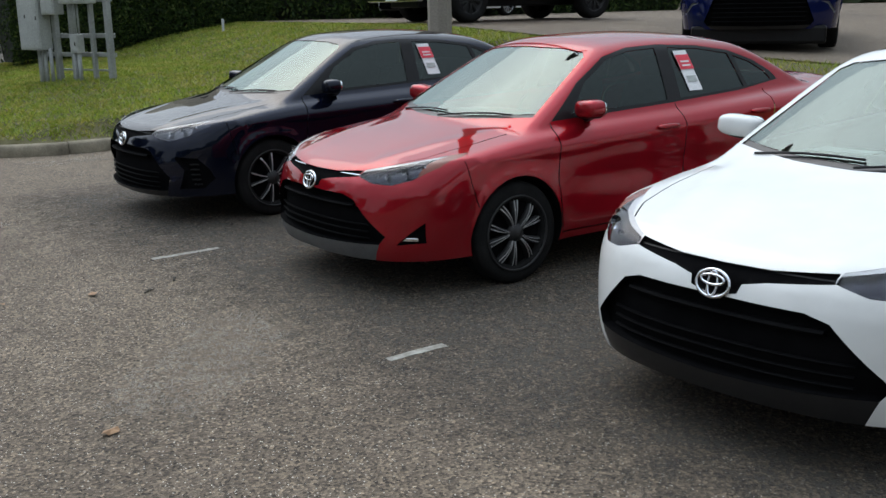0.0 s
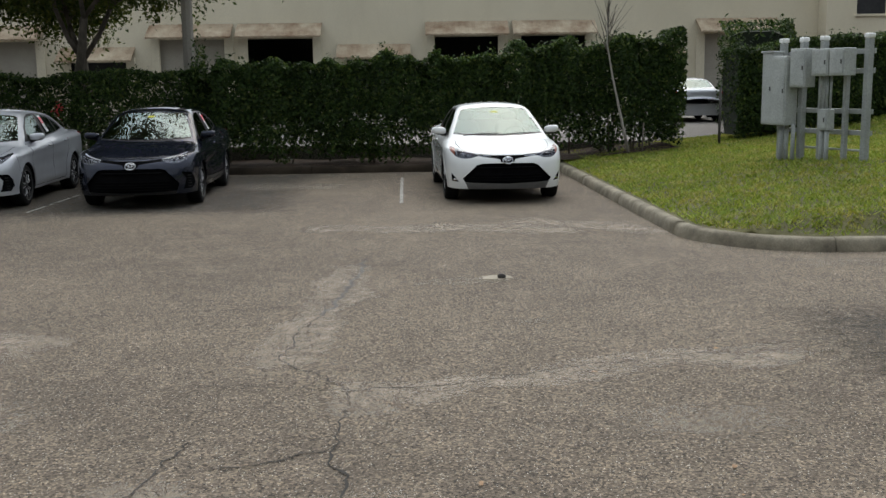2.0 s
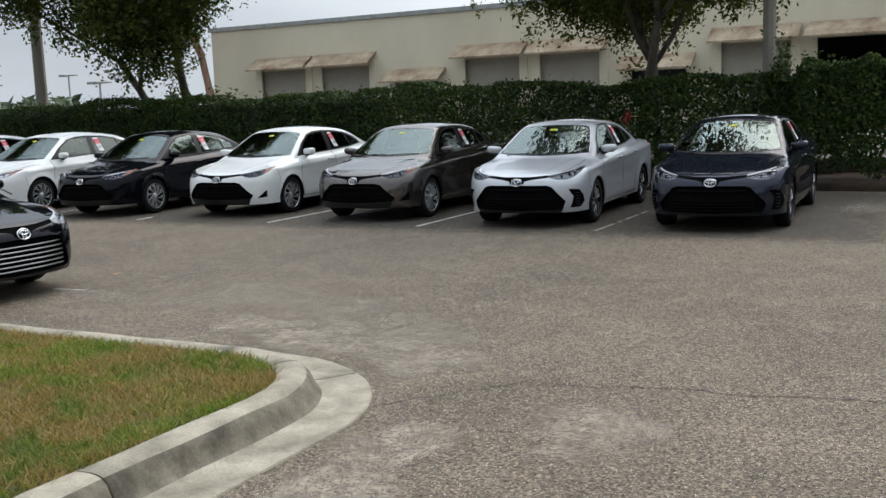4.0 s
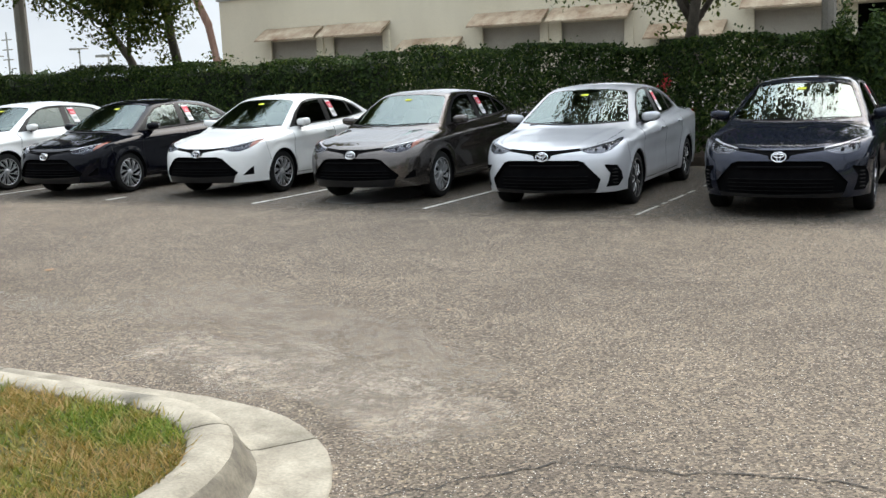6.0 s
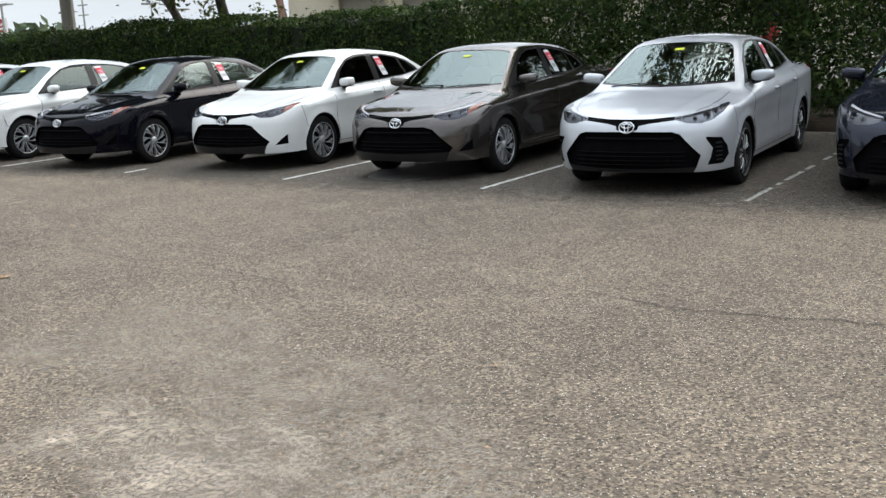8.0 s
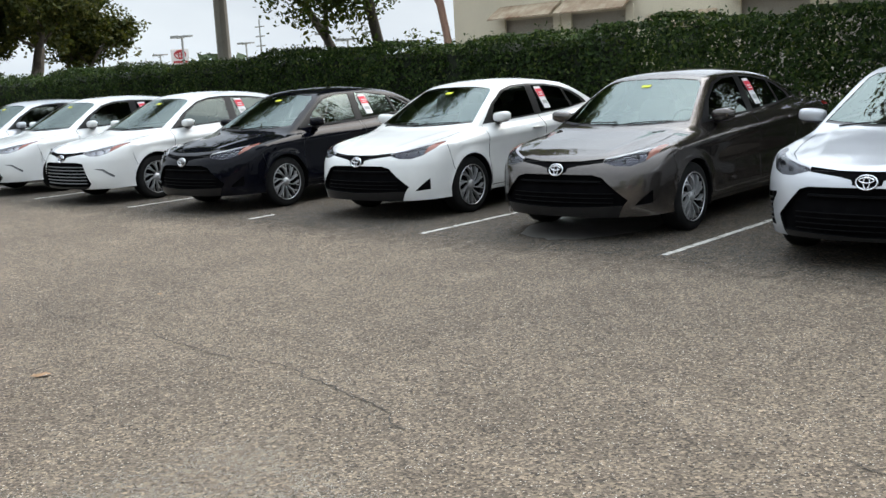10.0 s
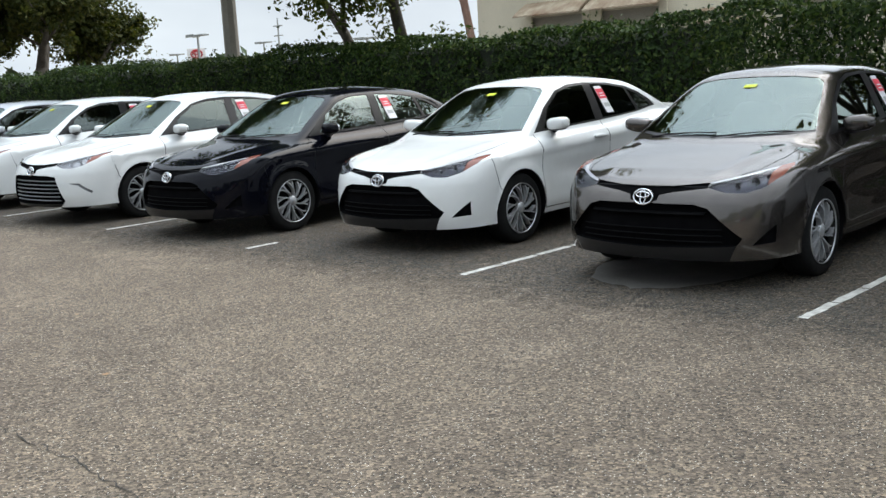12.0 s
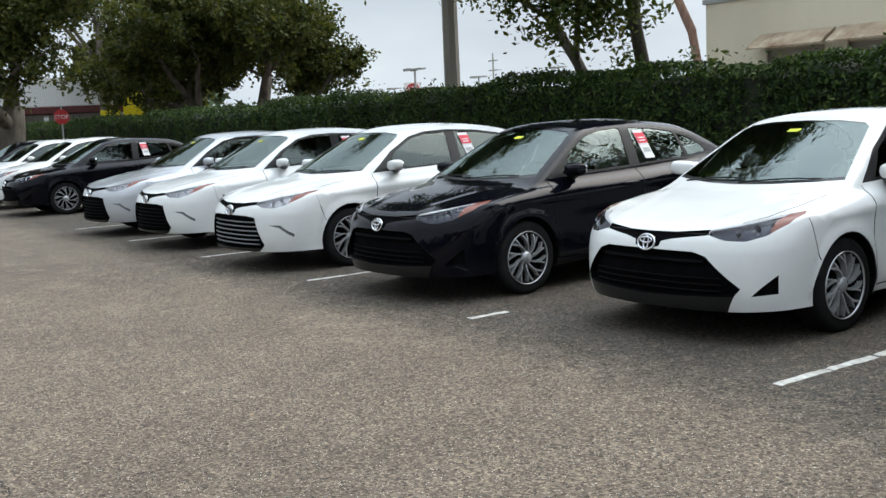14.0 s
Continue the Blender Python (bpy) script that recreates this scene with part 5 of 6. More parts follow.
def stall_shade_sheet(x0, x1, y0, y1, soft, name="stall_surface"):
    """Less worn stall asphalt with car and hedge shade painted in, thinning out at its rim."""
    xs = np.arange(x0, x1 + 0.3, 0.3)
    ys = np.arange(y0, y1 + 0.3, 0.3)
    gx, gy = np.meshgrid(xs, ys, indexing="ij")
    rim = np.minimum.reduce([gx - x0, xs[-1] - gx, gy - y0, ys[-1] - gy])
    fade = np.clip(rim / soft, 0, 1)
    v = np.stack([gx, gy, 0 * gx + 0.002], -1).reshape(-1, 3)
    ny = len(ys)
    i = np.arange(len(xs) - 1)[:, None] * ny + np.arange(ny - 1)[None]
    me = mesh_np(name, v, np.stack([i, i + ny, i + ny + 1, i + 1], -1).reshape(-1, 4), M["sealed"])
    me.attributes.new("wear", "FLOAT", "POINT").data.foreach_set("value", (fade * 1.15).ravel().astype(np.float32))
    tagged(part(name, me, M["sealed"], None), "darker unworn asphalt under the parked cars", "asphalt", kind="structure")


# dark overlays: less worn stalls plus the shade round the parked cars
stall_shade_sheet(-34, 3.0, -1.3, 6.9, 1.6)
stall_shade_sheet(5.6, 13.2, -17.5, -6.0, 1.8)
for i, (pts, seed, w) in enumerate(CRACKS):
    if i not in (4, 5, 6):
        wear_band(pts, 0.42, 3 + i)
WEAR = [
    ([(2.2, -2.0), (4.0, -2.2), (6.3, -2.1)], 0.5), ([(5.0, -1.2), (6.6, -2.6), (7.6, -4.6)], 0.6), ([(0.6, 3.6), (3.3, 3.4)], 1.0),
    ([(7.2, -5.2), (9.0, -5.1)], 0.45), ([(3.4, -5.5), (5.4, -5.4)], 0.3), ([(-3.2, -6.3), (-1.2, -6.2), (0.3, -7.2)], 0.6), ([(0.3, -7.4), (0.5, -9.5), (0.9, -11.0)], 0.55),
    ([(1.2, -9.6), (2.4, -9.2)], 0.5), ([(6.3, -9.0), (7.0, -8.3)], 0.4), ([(-6.5, -5.5), (-3.5, -5.4)], 0.4), ([(4.2, -7.3), (5.5, -7.2)], 0.3),
    ([(1.0, -12.2), (2.2, -11.3)], 0.4), ([(-2.6, -6.2), (-0.9, -6.35), (0.4, -7.0)], 0.55), ([(3.6, -1.9), (5.2, -2.3), (6.6, -2.5)], 0.55), ([(0.35, -8.0), (1.0, -7.6), (1.9, -8.2)], 0.6),
    ([(4.6, -9.4), (6.4, -9.6)], 0.4), ([(-4.4, -4.9), (-1.6, -5.5), (0.2, -6.4)], 1.0), ([(5.6, -13.4), (6.6, -12.2), (6.7, -11.2)], 0.5),
]
STRONG = (0, 1, 5, 6, 12, 13, 14)
for i, (pts, w) in enumerate(WEAR):
    wear_band(pts, w, 20 + i, "stain" if i in STRONG else "faint_wear")


bm = bmesh.new()
rr = random.Random(61)
ring = [bm.verts.new((-5.72 + 0.62 * rr.uniform(0.93, 1.05) * math.cos(t), 1.36 + 0.9 * rr.uniform(0.93, 1.05) * math.sin(t), 0.0046)) for t in (2 * math.pi * k / 40 for k in range(40))]
bm.faces.new(ring)
tagged(part("water_mark", bm, M["damp"], None), "pale dried water mark under a parked car", "stain", kind="structure")


# ---- hedge ----
def leaves(name, centres, normals, size, seed, material, spread=0.9):
    """Leaves, each a folded pair of triangles."""
    rng = np.random.RandomState(seed)
    n = len(centres)
    s = size * rng.uniform(0.6, 1.35, n)
    axis = rng.normal(size=(n, 3))
    axis /= np.linalg.norm(axis, axis=1)[:, None]
    nn = normals + spread * rng.normal(size=(n, 3))
    nn /= np.linalg.norm(nn, axis=1)[:, None]
    u = np.cross(nn, axis)
    u /= np.linalg.norm(u, axis=1)[:, None] + 1e-9
    w = np.cross(nn, u)
    tip, tail = centres + u * s[:, None], centres - u * s[:, None]
    l = centres + w * (0.5 * s)[:, None] + nn * (0.12 * s)[:, None]
    r = centres - w * (0.5 * s)[:, None] + nn * (0.12 * s)[:, None]
    v = np.stack([tail, r, tip, l], 1).reshape(-1, 3)
    k = np.arange(n)[:, None] * 4
    f = np.concatenate([k + np.array([[0, 1, 2]]), k + np.array([[0, 2, 3]])])
    return mesh_np(name, v, f, material)


def hedge(label, x0, x1, yc, half, top, base, count, seed, open_base=0.35, turn=0.0, origin=(0, 0), leaf=0.05, loose=0.16, thin_from=None, low=0.25):
    """A clipped hedge along x: a solid shade-coloured inside under a skin of leaves, sparser below."""
    least = low
    rng = np.random.RandomState(seed)
    root = empty("hedge", Matrix.Translation((*origin, 0)) @ pose(0, 0, 0, 0, 0, turn))
    tagged(root, label, "hedge")
    L = x1 - x0
    x = rng.uniform(x0, x1, count)
    wob = 0.12 * np.sin(x * 2.1) + 0.1 * np.sin(x * 0.73 + 1) + 0.06 * np.sin(x * 5.3) + (loose - 0.14) * (1.0 * np.sin(x * 6.1 + 1.5 * np.sin(x * 1.1)) + 0.7 * np.sin(x * 11.3))
    topz, basez = top(x) + 0.5 * wob, base(x)
    hgt = topz - basez
    kind = rng.uniform(0, 1, count)
    front = kind < 0.68
    up = ~front & (kind < 0.94)
    t = rng.uniform(0, 1, count) ** 0.8
    bulge = np.sqrt(np.clip(1 - (2 * t - 1.0) ** 4, 0.02, 1))
    depth = np.abs(rng.normal(0, 0.09, count))
    pos = np.stack([x, yc - half * (0.72 + 0.28 * bulge) - 0.5 * wob + depth, basez + hgt * (open_base * 0.25 + (1 - open_base * 0.25) * t)], 1)
    nor = np.tile((0.0, -1.0, 0.35), (count, 1))
    pos[up] = np.stack([x[up], yc + rng.uniform(-half, half, up.sum()), topz[up] - depth[up] * 0.7 + np.where(rng.uniform(0, 1, up.sum()) < 0.06 + 0.3 * (loose - 0.16), rng.uniform(0, 1, up.sum()) ** 2.2 * min(loose, 0.22) * 0.55 * (1.2 + np.sin(x[up] * 4.1) * np.sin(x[up] * 1.7 + 1)), 0)], 1)
    nor[up] = (0, -0.3, 1.0)
    ends = ~front & ~up
    e = rng.uniform(0, 1, ends.sum()) < 0.5
    pos[ends] = np.stack([np.where(e, x0 - 0.02, x1 + 0.02) + np.where(e, 1, -1) * depth[ends], yc + rng.uniform(-half, half, ends.sum()), basez[ends] + hgt[ends] * t[ends]], 1)
    nor[ends] = np.where(e[:, None], (-1.0, 0, 0.2), (1.0, 0, 0.2))
    low = (pos[:, 2] - basez) / hgt
    gap = 0.5 + 0.5 * np.sin(x * 3.1 + 2 * np.sin(x * 1.3)) * np.sin(pos[:, 2] * 6 + x)
    keep = rng.uniform(0, 1, count) < np.clip(least + low / max(open_base, 0.05) * (0.45 + 0.4 * gap), 0, 1)
    if thin_from is not None:
        clump = np.sin(x * 7.3 + 2 * np.sin(x * 2.9)) * np.sin(pos[:, 2] * 9.1 + 1.7 * np.sin(x * 4.3))
        keep &= (x < thin_from) | (clump < rng.uniform(0.1, 1.1, count))
    keep &= (x > -28) | (rng.uniform(0, 1, count) < 0.6)
    pos, nor = pos[keep], nor[keep]
    if thin_from is not None:
        # where light shows through, leaves fill the inside in place of the shade-dark block
        m = int((x1 - thin_from) * 4600)
        ix = rng.uniform(thin_from, x1, m)
        it = rng.uniform(0, 1, m)
        gone = np.sin(ix * 2.3 + 1.7 * np.sin(ix * 0.9)) * np.sin(it * 9 + ix * 1.3) + np.clip(open_base * 1.3 - it, 0, 1) * 6
        ok = gone < rng.uniform(0.45, 1.4, m)
        ip = np.stack([ix, yc + rng.uniform(-half, half, m) * 0.85, base(ix) + (top(ix) - base(ix) - 0.1) * it], 1)[ok]
        pos, nor = np.concatenate([pos, ip]), np.concatenate([nor, np.tile((0, -0.8, 0.5), (len(ip), 1))])
    part("foliage", leaves("foliage", pos, nor, leaf, seed + 1, M["hedge_leaf"]), M["hedge_leaf"], root, "small glossy dark green leaves")
    # inside: a solid block coloured near-black for the shade among the leaves
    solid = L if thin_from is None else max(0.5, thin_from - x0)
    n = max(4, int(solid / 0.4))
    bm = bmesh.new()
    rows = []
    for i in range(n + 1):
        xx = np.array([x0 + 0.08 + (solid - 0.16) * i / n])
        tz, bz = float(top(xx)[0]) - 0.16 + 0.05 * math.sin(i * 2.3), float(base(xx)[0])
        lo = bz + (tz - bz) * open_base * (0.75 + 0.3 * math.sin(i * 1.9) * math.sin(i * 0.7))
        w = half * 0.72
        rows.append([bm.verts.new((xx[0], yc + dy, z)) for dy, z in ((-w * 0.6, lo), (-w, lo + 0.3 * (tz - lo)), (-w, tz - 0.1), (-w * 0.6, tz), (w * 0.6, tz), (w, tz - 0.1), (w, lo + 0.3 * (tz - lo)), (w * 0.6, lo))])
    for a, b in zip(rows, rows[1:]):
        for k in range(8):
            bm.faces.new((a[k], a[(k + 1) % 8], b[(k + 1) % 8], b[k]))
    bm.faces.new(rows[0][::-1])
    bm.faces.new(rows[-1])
    part("inner_shade", bm, M["hedge_core"], root)
    r = random.Random(seed)
    bm = bmesh.new()
    for i in range(int(L / 0.35)):
        xx = x0 + 0.15 + (L - 0.3) * r.random()
        b0, tp = float(base(np.array([xx]))[0]), float(top(np.array([xx]))[0])
        y0 = yc + r.uniform(-0.4, 0.3) * half
        tube(bm, [(xx, y0, b0 - 0.15), (xx + r.uniform(-0.1, 0.1), y0 + r.uniform(-0.1, 0.1), b0 + 0.35 * (tp - b0)), (xx + r.uniform(-0.25, 0.25), y0 + r.uniform(-0.2, 0.2), b0 + 0.7 * (tp - b0))], [0.025, 0.017, 0.008], 5)
    part("stem_growth", bm, M["bark"], root)["kind"] = "stuff"
    return root


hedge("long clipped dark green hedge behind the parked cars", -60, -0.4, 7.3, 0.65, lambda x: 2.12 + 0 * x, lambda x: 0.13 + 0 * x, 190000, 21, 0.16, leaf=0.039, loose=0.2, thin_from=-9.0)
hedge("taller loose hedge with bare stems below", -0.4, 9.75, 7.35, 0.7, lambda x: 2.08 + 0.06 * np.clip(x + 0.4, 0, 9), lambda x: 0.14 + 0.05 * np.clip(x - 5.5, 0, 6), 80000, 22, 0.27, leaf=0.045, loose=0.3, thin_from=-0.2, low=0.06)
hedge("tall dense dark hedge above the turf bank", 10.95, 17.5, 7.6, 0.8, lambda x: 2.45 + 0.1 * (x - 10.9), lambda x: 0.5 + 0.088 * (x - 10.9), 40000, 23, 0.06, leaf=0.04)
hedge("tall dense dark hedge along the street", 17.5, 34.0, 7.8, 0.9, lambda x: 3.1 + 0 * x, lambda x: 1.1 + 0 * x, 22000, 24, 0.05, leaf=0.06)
hedge("clipped hedge returning beside the north yard", 0.0, 14.0, 0, 0.8, lambda x: 3.0 + 0 * x, lambda x: 0.4 + 0 * x, 12000, 25, 0.05, 70, (11.9, 8.6), 0.06)


# ---- trees ----
def tree(label, x, y, z, height, spread, trunk_r, seed, count=9000, leaf=0.085, stems=1, lean=(0, 0), bark="bark", droop=0.3, clear=0.4, foliage="tree_leaf", leafy=2):
    """Tapered stems that fork into limbs, twigs and a loose crown of leaves."""
    r = random.Random(seed)
    root = empty("tree", Matrix.Translation((x, y, z)))
    tagged(root, label, "tree")
    wood = bmesh.new()
    tips = []

    sizes = (clear, 0.26, 0.2, 0.14)

    def limb(p, d, rad, level):
        length = height * sizes[level] * r.uniform(0.8, 1.2)
        pts, q, dd = [p], p.copy(), d.copy()
        steps = 4
        for _ in range(steps):
            dd = (dd + Vector((r.uniform(-1, 1), r.uniform(-1, 1), r.uniform(-0.4, 0.8))) * 0.22).normalized()
            q = q + dd * length / steps
            pts.append(q.copy())
        rs = [rad * (1 - 0.45 * i / steps) for i in range(steps + 1)]
        tube(wood, pts, rs, 8 if level < 2 else 5)
        if level >= leafy:
            tips.extend(pts[1:])
        if level < 3:
            for k in range(r.randint(3, 4)):
                i = r.randint(3 if level == 0 else 2, steps)
                a = r.uniform(0, 2 * math.pi)
                out = Vector((math.cos(a) * spread / height * 2.0, math.sin(a) * spread / height * 2.0, r.uniform(0.15, 1.0))).normalized()
                limb(pts[i], (dd * 0.45 + out).normalized(), rs[i] * 0.62, level + 1)

    for s in range(stems):
        a = 2 * math.pi * s / max(stems, 1) + 0.6
        off = Vector((math.cos(a), math.sin(a), 0)) * (trunk_r * 1.3 if stems > 1 else 0)
        d = Vector((lean[0] + off.x * 0.5, lean[1] + off.y * 0.5, 1)).normalized()
        limb(off + Vector((0, 0, -0.15)), d, trunk_r, 0)
    part("trunk", wood, M[bark], root, smooth=True)
    rng = np.random.RandomState(seed)
    tp = np.array([t[:] for t in tips])
    # small hanging sprays round the twigs, each a tight clump of leaves
    sprays = tp[rng.randint(0, len(tp), count // 22)] + rng.normal(size=(count // 22, 3)) * np.array([0.36, 0.36, 0.26]) * (0.8 + 0.05 * spread)
    sprays[:, 2] -= droop * np.abs(rng.normal(size=len(sprays))) * 0.4
    pick = sprays[rng.randint(0, len(sprays), count)]
    ofs = rng.normal(size=(count, 3)) * np.array([0.12, 0.12, 0.13])
    pos = pick + ofs
    nor = np.tile((0, 0, 0.7), (count, 1)) + ofs * 2.0
    part("crown", leaves("crown", pos, nor, leaf, seed + 1, M[foliage], 0.9), M[foliage], root, "loose crown of narrow olive-green leaves")
    return root


tree("spreading tree with a forked pale trunk behind the hedge", -3.3, 9.0, 0.1, 11.5, 9.0, 0.15, 41, 175000, 0.058, 2, (-0.03, -0.13), clear=0.3, droop=0.9)
tree("slender tree with a grey leaning stem behind the hedge", -16.3, 8.6, 0.1, 10.2, 6.2, 0.15, 42, 115000, 0.061, 1, (-0.1, -0.18), clear=0.33, droop=0.9)
tree("slender tree with an upright grey stem behind the hedge", -15.5, 8.5, 0.1, 10.6, 6.2, 0.16, 46, 115000, 0.061, 1, (0.04, -0.18), clear=0.32, droop=0.9)
tree("tall reddish-trunked tree by the warehouse", -36.9, 33.9, 0.4, 11, 3.5, 0.3, 44, 7000, 0.16, 1, (-0.06, 0), "red_bark", clear=0.95)

tree("leafy young shoots beside the grey stems", -14.9, 8.3, 0.1, 2.7, 1.0, 0.03, 45, 1500, 0.06, 3, clear=0.5, leafy=1)


# ---- warehouse ----
WALL_Y = 36.33
BAYS = []
for k in range(-2, 4):
    b = -8.3 + 13.38 * k
    BAYS += [(b + 0.15, b + 3.7, 4.1, "shutter"), (b + 4.4, b + 8.0, 4.1, "shutter"), (b + 9.2, b + 12.3, 3.05, "window")]
open_doors = {(-4.3, 0.2), (4.9, 9.1), (9.1, 13.6)}
warehouse = tagged(empty("warehouse"), "long cream stucco warehouse with rusty awnings over loading doors", "building")


def warehouse_wall(x0, x1, z1):
    holes = sorted(h for h in BAYS if h[0] > x0 + 0.3 and h[1] < x1 - 0.3)
    x = x0
    for a, b, top, kind in holes:
        part("wall", box(bmesh.new(), (x, WALL_Y, 0.0), (a, WALL_Y + 0.4, z1)), M["stucco"], warehouse)
        part("wall", box(bmesh.new(), (a, WALL_Y, top), (b, WALL_Y + 0.4, z1)), M["stucco"], warehouse)
        if kind == "window":
            part("wall", box(bmesh.new(), (a, WALL_Y, 0.0), (b, WALL_Y + 0.4, 1.3)), M["stucco"], warehouse)
        x = b
    part("wall", box(bmesh.new(), (x, WALL_Y, 0.0), (x1, WALL_Y + 0.4, z1)), M["stucco"], warehouse)
    for a, b, top, kind in holes:
        dark = any(lo < (a + b) / 2 < hi for lo, hi in open_doors)
        if kind == "shutter" and not dark:
            door = part("roller_door", box(bmesh.new(), (a, WALL_Y + 0.22, 0.42), (b, WALL_Y + 0.28, top)), M["shutter"], warehouse, "closed beige roller door")
            for i in range(16):
                z = 0.5 + i * (top - 0.55) / 16
                part("slat", box(bmesh.new(), (a, WALL_Y + 0.2, z), (b, WALL_Y + 0.222, z + 0.16), 0.004), M["shutter"], door)
        elif kind == "window":
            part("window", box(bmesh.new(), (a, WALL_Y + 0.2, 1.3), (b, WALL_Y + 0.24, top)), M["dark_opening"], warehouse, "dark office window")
        for s in (a, b):
            part("pier", box(bmesh.new(), (s - 0.22, WALL_Y - 0.12, 0.3), (s + 0.22, WALL_Y - 0.003, top + 0.25), 0.02), M["stucco"], warehouse)
        aw = bmesh.new()
        rows = []
        n = int((b - a + 0.5) / 0.16)
        for i in range(n + 1):
            xx = a - 0.25 + (b - a + 0.5) * i / n
            dz = 0.03 if i % 2 else 0.0
            rows.append([aw.verts.new((xx, WALL_Y - yy, top + zz + dz)) for yy, zz in ((0.01, 0.72), (0.75, 0.3), (1.05, 0.08), (1.05, 0.0), (0.01, 0.62))])
        for p, q in zip(rows, rows[1:]):
            for j in range(5):
                aw.faces.new((p[j], p[(j + 1) % 5], q[(j + 1) % 5], q[j]))
        aw.faces.new(rows[0])
        aw.faces.new(rows[-1][::-1])
        part("awning", aw, M["awning"], warehouse, "corrugated awning streaked with rust")


warehouse_wall(-38.4, 24.5, 6.6)
part("parapet", box(bmesh.new(), (-38.55, WALL_Y - 0.1, 6.603), (24.5, WALL_Y + 0.5, 6.85), 0.02), M["galv"], warehouse, "grey metal parapet cap")
part("wall", box(bmesh.new(), (-38.4, WALL_Y + 0.402, 0.0), (-38.0, 62, 6.6)), M["stucco"], warehouse)
# wall added inside, coloured near-black so that open doors look unlit
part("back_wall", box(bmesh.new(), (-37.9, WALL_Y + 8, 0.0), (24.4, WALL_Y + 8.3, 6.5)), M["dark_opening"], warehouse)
part("roof", box(bmesh.new(), (-38.0, WALL_Y + 0.402, 6.3), (24.5, 62, 6.45)), M["galv"], warehouse)
annex = tagged(empty("office_building"), "pale stucco office wing with small square windows", "building")
part("wall", box(bmesh.new(), (24.51, WALL_Y - 1.0, 0.0), (70, 60, 12)), M["stucco"], annex)
for i in range(6):
    for z in (4.9, 8.4):
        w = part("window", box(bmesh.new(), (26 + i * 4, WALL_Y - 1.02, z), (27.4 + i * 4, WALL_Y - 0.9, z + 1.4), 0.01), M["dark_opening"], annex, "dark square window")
        part("sill", box(bmesh.new(), (25.9 + i * 4, WALL_Y - 1.1, z - 0.12), (27.5 + i * 4, WALL_Y - 1.003, z - 0.01), 0.01), M["stucco"], w)


# ---- poles ----
def concrete_pole(x, y, z, h, r0, r1, label):
    p = tagged(empty("utility_pole", Matrix.Translation((x, y, z))), label, "pole", "poles")
    bm = bmesh.new()
    tube(bm, [(0, 0, -0.2), (0, 0, h * 0.5), (0, 0, h)], [r0, (r0 + r1) / 2, r1], 8)
    part("shaft", bm, M["pole"], p)
    bm = bmesh.new()
    box(bm, (-0.75, -0.05, h - 0.35), (0.75, 0.05, h - 0.25), 0.01)
    part("crossarm", bm, M["pole"], p)
    for s in (-0.7, 0.7):
        bm = bmesh.new()
        rounded(bm, (s, -0.2, h - 0.24), (0.18, 0.3, 0.07), 3)
        part("lamp_head", bm, M["galv"], p, smooth=True)
    return p


concrete_pole(-0.7, 7.9, 0.1, 10, 0.13, 0.1, "square grey concrete light pole rising from the hedge")
concrete_pole(-20.9, 8.1, 0.1, 11, 0.175, 0.13, "tall grey concrete pole behind the hedge")
concrete_pole(12.9, -5.9, 0.2, 9, 0.17, 0.12, "grey concrete light pole on the verge")


def street_lamp(x, y, z, label="distant twin-headed parking lot lamp"):
    p = tagged(empty("street_lamp", Matrix.Translation((x, y, 0))), label, "lamp", "distant lamps")
    bm = bmesh.new()
    tube(bm, [(0, 0, -0.1), (0, 0, z)], [0.12, 0.08], 6)
    part("mast", bm, M["galv"], p)
    for s in (-1, 1):
        part("lamp_head", box(bmesh.new(), (s * 0.15, -0.3, z - 0.14), (s * 1.15, 0.3, z), 0.04), M["galv"], p)
    return p


for x, y, z in ((-70.3, 39.9, 5.6), (-91.4, 62.0, 6.0), (-86.1, 68.6, 6.6), (-105.0, 59.9, 5.5), (-63.4, 51.2, 4.8)):
    street_lamp(x, y, z)
pylon = tagged(empty("lattice_mast", Matrix.Translation((-106.3, 75.6, 0))), "thin distant lattice radio mast", "mast")
bm = bmesh.new()
tube(bm, [(0, 0, -0.1), (0, 0, 9.6)], [0.16, 0.09], 6)
part("mast", bm, M["galv"], pylon)
for z in (6.2, 7.4, 8.6):
    part("crossarm", box(bmesh.new(), (-0.9, -0.08, z), (0.9, 0.08, z + 0.14), 0.02), M["galv"], pylon)

dealer_sign = tagged(empty("pylon_sign", Matrix.Translation((-87.1, 50.7, 0)) @ pose(0, 0, 0, 0, 0, 60)), "white distant pylon sign with a red oval", "sign")
part("post", tube(bmesh.new(), [(0, 0, -0.1), (0, 0, 3.6)], [0.2, 0.2], 8), M["white_cap"], dealer_sign)
panel = part("panel", box(bmesh.new(), (-0.85, -0.2, 3.4), (0.85, 0.2, 5.3), 0.03), M["white_cap"], dealer_sign)
bm = bmesh.new()
ellipse_ring(bm, (0, -0.22, 4.75), 0.52, 0.38, 0.07)
ellipse_ring(bm, (0, -0.22, 4.86), 0.34, 0.14, 0.06)
ellipse_ring(bm, (0, -0.22, 4.75), 0.15, 0.36, 0.06)
part("oval", bm, M["sign_red"], panel)
part("bar", box(bmesh.new(), (-0.68, -0.23, 3.95), (0.68, -0.203, 4.15)), M["sign_red"], panel)

